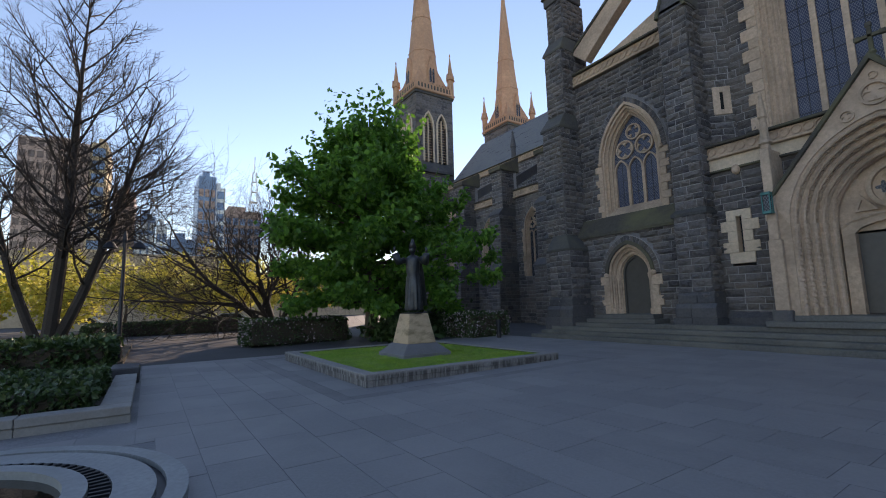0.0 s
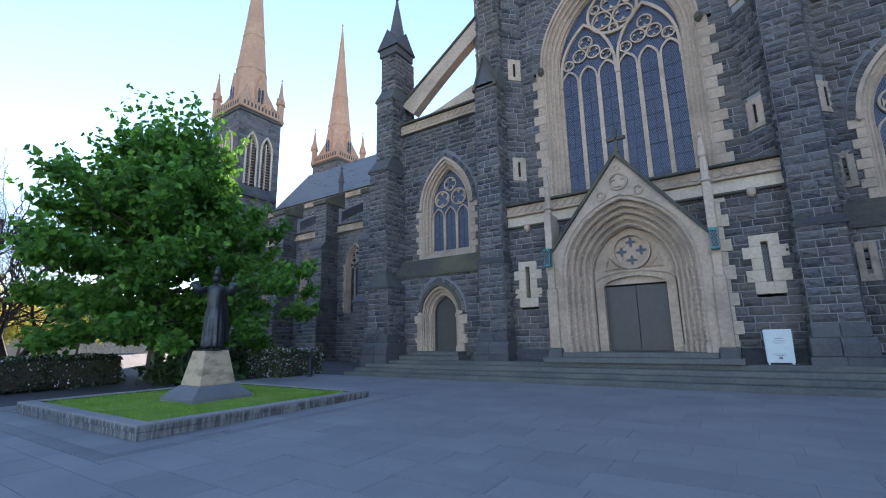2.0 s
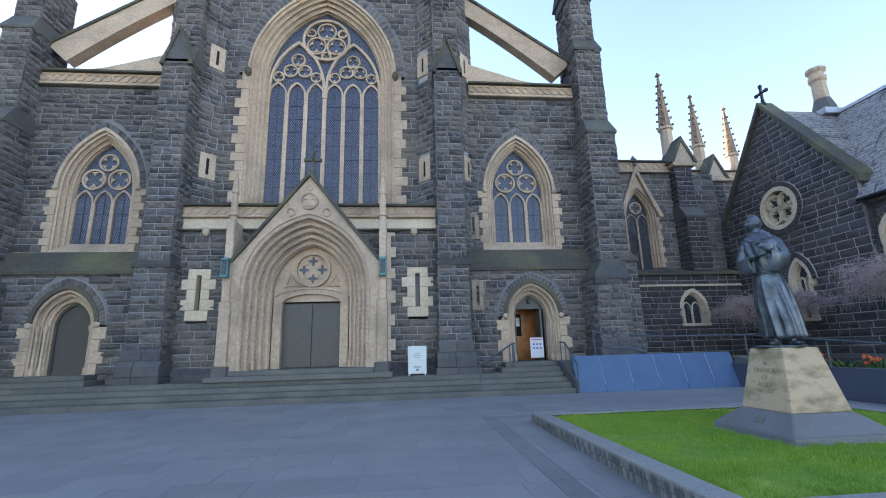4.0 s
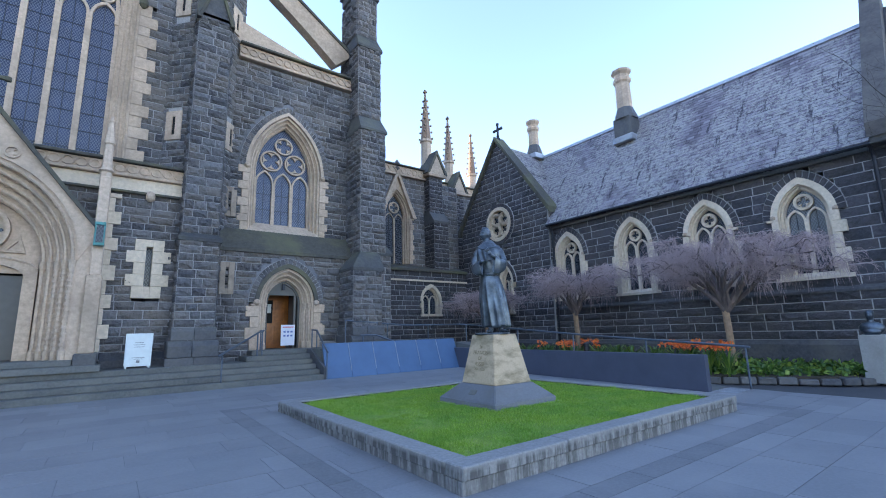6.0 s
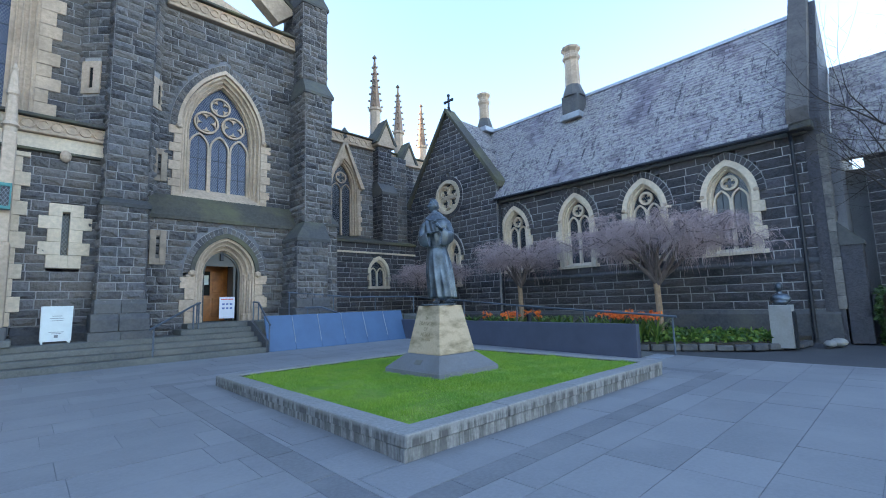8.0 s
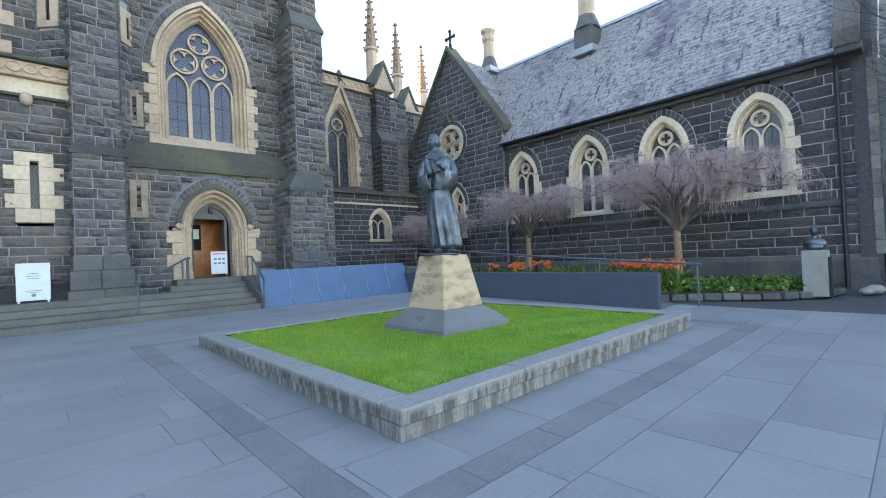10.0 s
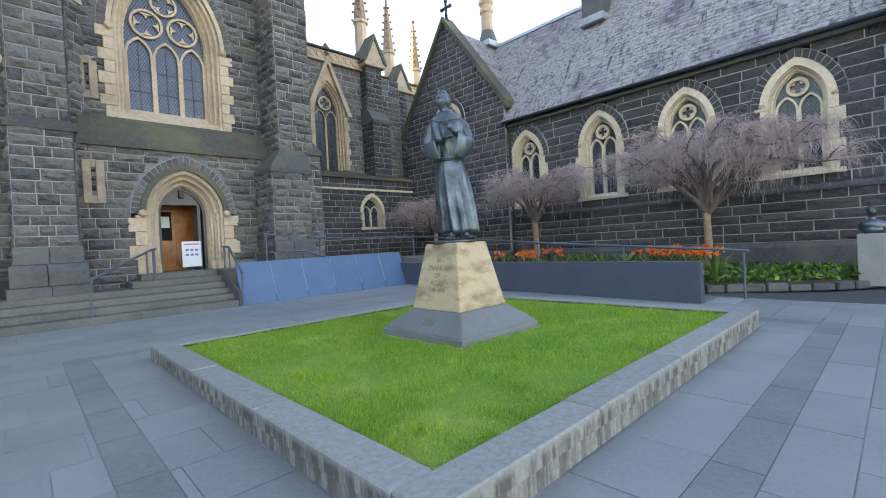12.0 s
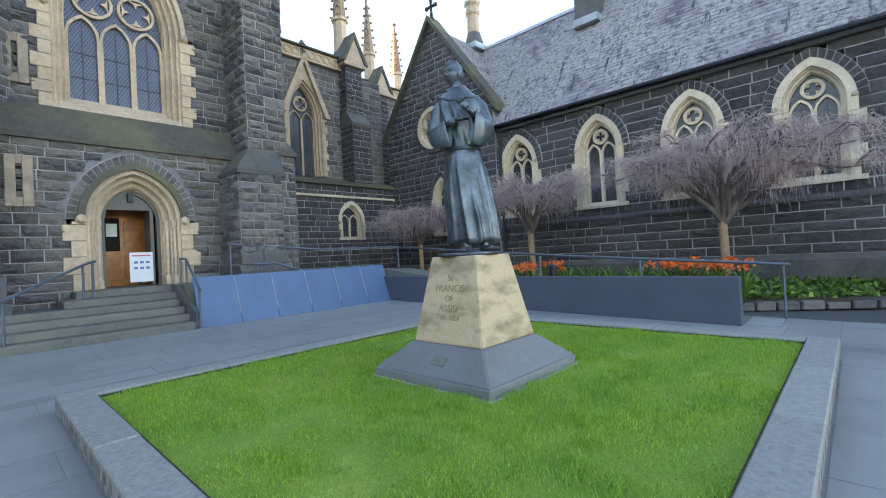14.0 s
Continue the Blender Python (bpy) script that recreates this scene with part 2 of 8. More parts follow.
def prism(bm, pts, y0, y1, axis="y"):
    """A solid from a closed outline in (u, z), from depth y0 to y1; axis x: outline in (y, z)."""
    mk = (lambda a, b, c: (a, c, b)) if axis == "y" else ((lambda a, b, c: (c, a, b)) if axis == "x" else (lambda a, b, c: (a, b, c)))
    f = [bm.verts.new(mk(a, b, y0)) for a, b in pts]
    k = [bm.verts.new(mk(a, b, y1)) for a, b in pts]
    n = len(pts)
    bm.faces.new(f)
    bm.faces.new(k[::-1])
    for i in range(n):
        j = (i + 1) % n
        bm.faces.new((f[j], f[i], k[i], k[j]))
    bmesh.ops.recalc_face_normals(bm, faces=bm.faces[:])
    return bm


def tube(bm, pts, r, n=8, r1=None):
    """A round bar along points; r to r1."""
    pts = [Vector(p) for p in pts]
    rings = []
    for i, p in enumerate(pts):
        d = (pts[min(i + 1, len(pts) - 1)] - pts[max(i - 1, 0)]).normalized()
        a = d.orthogonal().normalized()
        if abs(d.z) < 0.9:
            a = d.cross(Vector((0, 0, 1))).normalized()
        b = d.cross(a)
        rr = r if r1 is None else r + (r1 - r) * i / (len(pts) - 1)
        rings.append([bm.verts.new(p + rr * (math.cos(2 * math.pi * k / n) * a + math.sin(2 * math.pi * k / n) * b)) for k in range(n)])
    for a, b in zip(rings, rings[1:]):
        for k in range(n):
            bm.faces.new((a[k], a[(k + 1) % n], b[(k + 1) % n], b[k]))
    bm.faces.new(rings[0][::-1])
    bm.faces.new(rings[-1])
    return bm


def lathe(bm, prof, n=12, at=(0, 0, 0), turn=0.0):
    """A turned shape from (radius, height) pairs."""
    rings = []
    for r, z in prof:
        rings.append([bm.verts.new((at[0] + r * math.cos(turn + 2 * math.pi * k / n), at[1] + r * math.sin(turn + 2 * math.pi * k / n), at[2] + z)) for k in range(n)])
    for a, b in zip(rings, rings[1:]):
        for k in range(n):
            bm.faces.new((a[k], a[(k + 1) % n], b[(k + 1) % n], b[k]))
    bm.faces.new(rings[0][::-1])
    bm.faces.new(rings[-1])
    return bm


class Arch:
    """A pointed opening: centre u, half width w, sill z0, springing z1, apex z2."""
    def __init__(self, u, w, z0, z1, z2):
        self.u, self.w, self.z0, self.z1, self.z2 = u, w, z0, z1, z2
        h = max(z2 - z1, 1e-3)
        self.R = (w * w + h * h) / (2 * w)

    def half(self, z):
        if z < self.z0 or z > self.z2:
            return 0.0
        if z <= self.z1:
            return self.w
        return max(0.0, math.sqrt(max(0, self.R ** 2 - (z - self.z1) ** 2)) - (self.R - self.w))

    def grown(self, d, down=0.0):
        k = Arch(self.u, self.w + d, self.z0 - down, self.z1, self.z2 + d * (1.15 if self.z2 - self.z1 > self.w else 1.0))
        return k

    def line(self, n=10, legs=True):
        """Open outline from the lower left over the apex to the lower right."""
        rt = []
        c = self.w - self.R
        a1 = math.atan2(self.z2 - self.z1, -c)
        for i in range(n + 1):
            a = a1 * i / n
            rt.append((c + self.R * math.cos(a), self.z1 + self.R * math.sin(a)))
        rt[-1] = (0.0, self.z2)
        if legs:
            rt.insert(0, (self.w, self.z0))
        return [(self.u - x, z) for x, z in rt] + [(self.u + x, z) for x, z in rt[-2::-1]]


class Hooded:
    """An opening as the wall's blocks see it: wider over the springing, where its ring of wedge stones lies."""
    def __init__(self, a, d, jamb=0.0):
        self.a, self.g, self.u, self.jamb = a, a.grown(d), a.u, jamb

    def half(self, z):
        if z >= self.a.z1:
            return self.g.half(z)
        w = self.a.half(z)
        return w + self.jamb if w > 0 else 0.0


class Rect:
    def __init__(self, u, w, z0, z1):
        self.u, self.w, self.z0, self.z1, self.z2 = u, w, z0, z1, z1

    def half(self, z):
        return self.w if self.z0 <= z <= self.z1 else 0.0


class Disc:
    def __init__(self, u, w, zc):
        self.u, self.w, self.zc, self.z0, self.z2 = u, w, zc, zc - w, zc + w

    def half(self, z):
        return math.sqrt(max(0, self.w ** 2 - (z - self.zc) ** 2))


def band(bm, outer, inner, y0, y1):
    """A solid strip between two outlines of equal length, from depth y0 (front) to y1."""
    n = len(outer)
    A = [[bm.verts.new((u, y, z)) for u, z in pts] for pts in (outer, inner) for y in (y0, y1)]
    of, ob_, inf, inb = A
    for i in range(n - 1):
        for a, b in ((of, inf), (inf, inb), (inb, ob_), (ob_, of)):
            bm.faces.new((a[i], a[i + 1], b[i + 1], b[i]))
    for i in (0, n - 1):
        bm.faces.new((of[i], inf[i], inb[i], ob_[i]))
    bmesh.ops.recalc_face_normals(bm, faces=bm.faces[:])
    return bm


def ring_pts(u, z, r, n=20):
    return [(u + r * math.cos(2 * math.pi * k / n), z + r * math.sin(2 * math.pi * k / n)) for k in range(n + 1)]


def ring(bm, u, z, r, th, y0, y1, n=20):
    return band(bm, ring_pts(u, z, r, n), ring_pts(u, z, r - th, n), y0, y1)


def foil(bm, u, z, r, k, th, y0, y1, turn=0.0):
    """A ring with k cusped lobes inside."""
    ring(bm, u, z, r, th, y0, y1, 24)
    # cusps between the lobes point inwards
    ri = r - th
    for i in range(k):
        a = turn + 2 * math.pi * (i + 0.5) / k
        tip = ri * (0.42 if k == 4 else 0.36)
        da = math.pi / k * 0.62
        side = [(ri * math.cos(a + q * da), ri * math.sin(a + q * da)) for q in (-1, 1)]
        mid = [(ri * 0.72 * math.cos(a + q * da * 0.36), ri * 0.72 * math.sin(a + q * da * 0.36)) for q in (-1, 1)]
        t = (tip * math.cos(a), tip * math.sin(a))
        p = [side[0], mid[0], t, mid[1], side[1]]
        prism(bm, [(u + x, z + w) for x, w in p], y0 + 0.02, y1)
    return bm


# one shared set of rock-faced block meshes, unit size in u and z
def block_mesh(i):
    """A rock-faced stone: drafted edges and a rugged face."""
    rnd = random.Random(100 + i)
    bm = B()
    c = 0.05
    us, zs = (c * 0.5, 0.27, 0.52, 0.76, 1 - c * 0.5), (c, 0.36, 0.66, 1 - c)
    back = [bm.verts.new(p) for p in ((0, 0, 0), (1, 0, 0), (1, 0, 1), (0, 0, 1))]
    g = []
    for b, z in enumerate(zs):
        row = []
        for a, u in enumerate(us):
            edge = a in (0, 4) or b in (0, 3)
            d = 0.3 + 0.35 * rnd.random() if edge else 0.75 + 0.75 * rnd.random()
            row.append(bm.verts.new((u + (0 if edge else rnd.uniform(-0.08, 0.08)), -d, z + (0 if edge else rnd.uniform(-0.08, 0.08)))))
        g.append(row)
    for b in range(3):
        for a in range(4):
            q = (g[b][a], g[b][a + 1], g[b + 1][a + 1], g[b + 1][a])
            if rnd.random() < 0.5:
                bm.faces.new((q[0], q[1], q[2])), bm.faces.new((q[0], q[2], q[3]))
            else:
                bm.faces.new((q[0], q[1], q[3])), bm.faces.new((q[1], q[2], q[3]))
    bm.faces.new((back[0], back[1], *g[0][::-1]))
    bm.faces.new((back[2], back[3], *g[3]))
    bm.faces.new((back[1], back[2], *[g[b][4] for b in (3, 2, 1, 0)]))
    bm.faces.new((back[3], back[0], *[g[b][0] for b in (0, 1, 2, 3)]))
    bmesh.ops.recalc_face_normals(bm, faces=bm.faces[:])
    return mesh_of("block", bm)


BLOCKS = {}


def block_set(material):
    if material.name not in BLOCKS:
        row = []
        for i in range(8):
            me = block_mesh(i)
            me.materials.append(material)
            row.append(me)
        BLOCKS[material.name] = row
    return BLOCKS[material.name]


PIECES = []      # stone blocks wait here until the end of the file


def courses(u0, u1, z0, z1, holes, course, rnd):
    """Courses of a wall with the free spans between its openings."""
    n = max(1, round((z1 - z0) / course))
    out = []
    z = z0
    hs = [0.8 + 0.4 * rnd.random() for _ in range(n)]
    k = (z1 - z0) / sum(hs)
    for h in hs:
        h *= k
        cut = []
        for o in holes:
            w = max(o.half(z + h * q) for q in (0.02, 0.5, 0.98))
            if w > 0.01:
                cut.append((o.u - w, o.u + w))
        spans, a = [], u0
        for lo, hi in sorted(cut):
            if lo > a + 0.02:
                spans.append((a, min(lo, u1)))
            a = max(a, hi)
        if a < u1 - 0.02:
            spans.append((a, u1))
        out.append((z, h, [s for s in spans if s[1] > s[0]]))
        z += h
    return out


def ashlar(name, m, u0, u1, z0, z1, thick, holes=(), course=0.27, length=0.62, proud=0.045, stone=BLUESTONE, mortar=MORTAR,
           top=None, label="", blocks=True, pick=300, seed=1, kind="structure", parent=None, start=None):
    """A wall of rock-faced blocks in courses. Local u to the right, depth inwards, z up. top(u) trims it to a gable."""
    rnd = random.Random(seed)
    rows = courses(u0, u1, z0, z1, holes, course, rnd)
    bm = B()
    rects = []
    if not holes and not top:
        box(bm, u0, u1, 0, thick, z0, z1)
    for z, h, spans in rows:
        for a, b in spans:
            if top:
                a, b = top(z + h * 0.5, a, b)
                if b - a < 0.1:
                    continue
            if holes or top:
                box(bm, a, b, 0, thick, z, z + h)
            u = a
            while u < b - 0.01:
                w = length * (0.6 + 0.9 * rnd.random())
                if b - u - w < length * 0.45:
                    w = b - u
                rects.append((u, z, w, h))
                u += w
    ob = part(name, bm, mortar, parent)
    if parent is None:
        ob.matrix_basis = m
        tagged(ob, label or "rock-faced bluestone wall with pale mortar joints", "wall", kind=kind)
    if blocks:
        PIECES.append((ob, rects, proud, stone, pick, seed, start))
    return ob


def lay_pieces():
    """The blocks of every wall: the ones low down as objects, the rest joined."""
    for ob, rects, proud, stone, pick, seed, start in PIECES:
        rnd = random.Random(seed + 7)
        g = 0.0095
        rects = sorted(rects, key=lambda r: r[1])
        near, rest = rects[:pick], rects[pick:]
        meshes = block_set(stone)
        for u, z, w, h in near:
            o = new("stone_block", meshes[rnd.randrange(8)])
            o.parent = ob
            o.matrix_basis = Matrix.LocRotScale((u + g, 0.004, z + g), None, (w - 2 * g, proud * (0.7 + 0.7 * rnd.random()), h - 2 * g))
        if rest:
            vs, fs = [], []
            for u, z, w, h in rest:
                me = meshes[rnd.randrange(8)]
                s = proud * (0.7 + 0.7 * rnd.random())
                b0 = len(vs)
                vs += [(u + g + v.co.x * (w - 2 * g), 0.004 + v.co.y * s, z + g + v.co.z * (h - 2 * g)) for v in me.vertices]
                fs += [tuple(b0 + i for i in p.vertices) for p in me.polygons]
            me = bpy.data.meshes.new("masonry")
            me.from_pydata(vs, [], fs)
            me.materials.append(stone)
            o = new("masonry", me)
            o.parent = ob
            o["kind"] = "stuff"


FRONT = pose(0, 0, 0)

XC = -2.10                      # axis of the transept front
G0, SLOPE = 3.7, 0.0145         # the forecourt rises gently towards the church


def ground_z(y):
    return max(0.0, min(y, 16.0) - G0) * SLOPE


# ---- ground ----
bm = B()
ys = [-900, G0, 16.0, 900]
xs = [-900, 900]
grid = [[bm.verts.new((x, y, (0.0 if y <= G0 else 0.178) - 0.03)) for x in xs] for y in ys]
for a, b in zip(grid, grid[1:]):
    bm.faces.new((a[0], a[1], b[1], b[0]))
ground = tagged(part("ground", bm, ASPHALT), "grey asphalt ground reaching to the horizon", "ground", kind="structure")


def slab(bm, x0, x1, y0, y1, up=0.0, t=0.05):
    """A sloping slab that follows the ground."""
    vs = []
    for dz in (-t, 0):
        for x, y in ((x0, y0), (x1, y0), (x1, y1), (x0, y1)):
            vs.append(bm.verts.new((x, y, ground_z(y) + up + dz)))
    for q in ((3, 2, 1, 0), (4, 5, 6, 7), (0, 1, 5, 4), (1, 2, 6, 5), (2, 3, 7, 6), (3, 0, 4, 7)):
        bm.faces.new([vs[i] for i in q])


bm = B()
for x0, x1, y0, y1 in ((-16.5, 13.5, -9, G0), (-16.5, 13.5, G0, 14.3)):
    slab(bm, x0, x1, y0, y1, -0.006, 0.03)
plaza = tagged(part("pavement", bm, GROUT), "bluestone paved forecourt in large worn slabs", "pavement", kind="structure")


# ---- transept front: walls ----
Z0 = 0.1
Y_PORCH, Y_LOW, Y_SIDE, Y_MAIN = 16.4, 16.55, 17.1, 17.3
side_win = {s: Arch(XC + s * 8.15, 1.38, 5.45, 7.9, 10.25) for s in (-1, 1)}
side_door = {s: Arch(XC + s * 8.2, 1.0, Z0, 2.75, 4.0) for s in (-1, 1)}
big_win = Arch(XC, 3.0, 7.1, 13.2, 17.4)
portal = Arch(XC, 2.2, Z0, 3.75, 6.45)
slits = {s: Rect(XC + s * 3.86, 0.085, 3.2, 4.45) for s in (-1, 1)}
for s, nm in ((-1, "a"), (1, "b")):
    u0, u1 = sorted((XC + s * 5.2, XC + s * 11.3))
    ashlar("wall_low_" + nm, pose(0, Y_LOW, 0), u0, u1, Z0, 4.62, 0.9, [Hooded(side_door[s], 0.33, 0.24)], seed=11 + s, course=0.25, length=0.55, proud=0.065)
    ashlar("wall_side_" + nm, pose(0, Y_SIDE, 0), u0, u1, 4.62, 12.15, 0.9, [Hooded(side_win[s], 0.34, 0.2)], seed=21 + s, course=0.25, length=0.55, proud=0.06)
ashlar("wall_porch", pose(0, Y_PORCH, 0), XC - 5.0, XC + 5.0, Z0, 6.12, 0.95, [portal, *[Rect(r.u, 0.36, 2.8, 4.62) for r in slits.values()]], seed=31, course=0.24, length=0.5, pick=300, proud=0.05)
ashlar("wall_main", pose(0, Y_MAIN, 0), XC - 4.9, XC + 4.9, 6.9, 21.5, 1.0, [Hooded(big_win, 0.46, 0.26)], seed=41, course=0.27, length=0.55, pick=100)

# closing body of the transept, behind the walls
bm = B()
box(bm, XC - 5.0, XC + 5.0, 19.5, 44, 0, 21)
box(bm, XC - 11.9, XC - 5.02, 19.5, 44, 0, 12)
box(bm, XC + 5.02, XC + 11.9, 19.5, 44, 0, 12)
tagged(part("wall_core", bm, MORTAR_DARK), "plain inner masonry of the church transept", "wall", kind="structure")
bm = B()
prism(bm, [(XC - 5.4, 20.9), (XC + 5.4, 20.9), (XC, 29.5)], 17.6, 44)
tagged(part("roof_transept", bm, PLINTH), "steep grey slate transept roof", "roof", kind="structure")
for s in (-1, 1):
    bm = B()
    prism(bm, [(XC + s * 5.0, 12), (XC + s * 10.7, 12), (XC + s * 5.0, 15.2)], 17.9, 44)
    tagged(part("roof_aisle", bm, PLINTH), "lean-to grey aisle roof", "roof", kind="structure")


def plinth_stones(e, u0, u1, f, y, z0, tiers, seed):
    """A splayed plinth of separate dressed stones; tiers of (outset, z0, z1, splay)."""
    rnd = random.Random(seed)
    for out, a, b, splay in tiers:
        n = max(2, round((u1 - u0) / 0.75))
        cuts = [u0 - out * 0.6 + (u1 - u0 + out * 1.2) * (i + (rnd.uniform(-0.2, 0.2) if 0 < i < n else 0)) / n for i in range(n + 1)]
        for p, q in zip(cuts, cuts[1:]):
            d = rnd.uniform(0, 0.012)
            bm = prism(B(), [(f - out + d, a + 0.004), (f - out + d, b - splay - 0.004), (f - out + splay * 0.75, b - 0.004), (y, b - 0.004), (y, a + 0.004)], p + 0.006, q - 0.006, "x")
            bmesh.ops.bevel(bm, geom=[g for g in bm.edges if g.calc_length() > 0.05], offset=0.012, segments=1, affect="EDGES")
            part("plinth_stone", bm, PLINTH, e)


def buttress(name, u, y, stages, seed, label, plinth=True):
    """A stepped buttress: stages of (half width, front depth, z0, z1, sideways shift); weathered set-offs between them; faces of blocks."""
    e = thing(name, pose(u, 0, 0), label, "buttress", "stepped buttresses")
    for i, (w, f, z0, z1, du) in enumerate(stages):
        core = B()
        box(core, du - w + 0.02, du + w - 0.02, f + 0.02, y, z0, z1)
        part("core", core, MORTAR, e)
        depth = y - f
        # front and two flanks
        for k, (m, width) in enumerate(((pose(du - w, f, 0), 2 * w), (pose(du - w, y, 0, 0, 0, -90), depth), (pose(du + w, f, 0, 0, 0, 90), depth))):
            face = ashlar("face", m, 0, width, z0, z1, 0.02, course=0.26, length=0.42, seed=seed + 3 * i + k, parent=e, pick=40 if z0 < 8 else 0, proud=0.06)
            face.matrix_basis = m
        if i + 1 < len(stages):
            w2, f2, zt, _, du2 = stages[i + 1]
            # a sloping cap from the lower stage's outline in to the upper one's
            bm = B()
            lo = [(du - w - 0.07, f - 0.08), (du + w + 0.07, f - 0.08), (du + w + 0.07, y), (du - w - 0.07, y)]
            hi = [(du2 - w2 - 0.01, f2 - 0.03), (du2 + w2 + 0.01, f2 - 0.03), (du2 + w2 + 0.01, y), (du2 - w2 - 0.01, y)]
            hi = [(max(min(x, du + w + 0.07), du - w - 0.07), yy) for x, yy in hi]
            rows = [[bm.verts.new((x, yy, z)) for x, yy in ring_] for ring_, z in ((lo, z1 - 0.07), (lo, z1 + 0.04), (hi, max(zt, z1 + 0.1)))]
            bm.faces.new(rows[0][::-1])
            bm.faces.new(rows[2])
            for a, b in zip(rows, rows[1:]):
                for k in range(4):
                    bm.faces.new((a[k], a[(k + 1) % 4], b[(k + 1) % 4], b[k]))
            part("weathering", bm, SETOFF, e, "sloping weathered stone set-off")
    if plinth:
        w, f, z0, _, du = stages[0]
        plinth_stones(e, du - w, du + w, f, y, z0, ((0.3, z0, 1.0, 0.0), (0.22, 1.0, 1.5, 0.16), (0.1, 1.5, 1.9, 0.12)), seed)
    return e


for s in (-1, 1):
    u = XC + s * 5.15
    buttress("inner_buttress", u, 17.2, [(0.56, 15.7, Z0, 4.65, 0), (0.52, 15.8, 4.85, 12.6, 0), (0.5, 16.3, 13.6, 20.5, 0)], 60 + s, "tall rock-faced bluestone buttress beside the porch")
    e = thing("buttress_gablet", pose(u, 15.72, 0), "small steep stone gablet on the buttress face", "gablet", "buttress gablets")
    part("body", prism(B(), [(-0.5, 12.45), (0.5, 12.45), (0, 13.95)], 0.0, 0.75), PLINTH, e)
    part("drip_edge", band(B(), [(-0.6, 12.4), (0, 14.1), (0.6, 12.4)], [(-0.48, 12.4), (0, 13.9), (0.48, 12.4)], -0.08, 0.7), MOSSY, e)
    u = XC + s * 10.85
    buttress("outer_buttress", u, 18.2, [(0.6, 15.3, Z0, 4.0, 0), (0.56, 15.75, 4.75, 10.0, s * 0.46), (0.54, 16.3, 10.8, 14.2, s * 0.56), (0.5, 16.6, 14.9, 17.0, s * 0.56)], 70 + s, "tall stepped bluestone corner buttress")
    # the return buttress round the corner
    e = thing("return_buttress", pose(XC + s * 11.75, 0, 0), "stepped bluestone buttress on the return side of the corner", "buttress", "return buttresses")
    for w, f, z0, z1 in ((0.42, 15.85, Z0, 4.76), (0.3, 16.5, 4.76, 11.6)):
        part("core", box(B(), -w + 0.02, w - 0.02, f + 0.02, 19.0, z0, z1), MORTAR, e)
        for k, (m, width) in enumerate(((pose(-w, f, 0), 2 * w), (pose(w * s, 19.0 if s < 0 else f, 0, 0, 0, -90 if s < 0 else 90), 19.0 - f))):
            face = ashlar("face", m, 0, width, z0, z1, 0.02, course=0.26, length=0.42, seed=75 + s + k, parent=e, pick=30 if z0 < 4 else 0, proud=0.05)
            face.matrix_basis = m
    part("weathering", prism(B(), [(15.76, 4.66), (15.76, 4.77), (16.45, 5.3), (18.9, 5.3), (18.9, 4.66)], -0.47, 0.47, "x"), SETOFF, e)

# octagonal stair turrets behind the inner buttresses
for s in (-1, 1):
    u = XC + s * 5.15
    e = thing("stair_turret", pose(u, 17.9, 0), "octagonal bluestone stair turret with slit windows", "turret", "stair turrets")
    ap = 1.25
    half = ap * math.tan(math.pi / 8)
    bm = B()
    lathe(bm, [(ap / math.cos(math.pi / 8) - 0.02, Z0), (ap / math.cos(math.pi / 8) - 0.02, 21)], 8, turn=math.pi / 8)
    part("core", bm, MORTAR, e)
    for k in (-1, 1):
        zz = [z for z in (2.9, 8.3, 13.1) if (k == s) or z > 7.2]
        a = 45 * k
        hole = [Rect(half, 0.26, z, z + 1.05) for z in zz]
        m = pose(0, 0, 0, 0, 0, a) @ pose(-half, -ap, 0)
        face = ashlar("face", m, 0, 2 * half, Z0 if k == s else 6.2, 20.5, 0.02, hole, course=0.26, length=0.4, seed=80 + s + 5 * k, parent=e, pick=40)
        face.matrix_basis = m
        for z in zz:
            bm = B()
            box(bm, half - 0.3, half - 0.06, -0.05, 0.05, z, z + 1.05)
            box(bm, half + 0.06, half + 0.3, -0.05, 0.05, z, z + 1.05)
            box(bm, half - 0.06, half + 0.06, -0.05, 0.05, z + 0.85, z + 1.05)
            box(bm, half - 0.06, half + 0.06, -0.05, 0.05, z, z + 0.18)
            o = part("slit", box(B(), half - 0.055, half + 0.055, -0.02, 0.02, z + 0.18, z + 0.85), DARKNESS, e)
            o.matrix_basis = m
            o = part("slit_surround", bm, SANDSTONE, e, "cream stone slit window surround")
            o.matrix_basis = m
    m = pose(0, 0, 0, 0, 0, 90 * s) @ pose(-half, -ap, 0)
    face = ashlar("face", m, 0, 2 * half, 12.0, 20.5, 0.02, course=0.26, length=0.4, seed=90 + s, parent=e, pick=0)
    face.matrix_basis = m


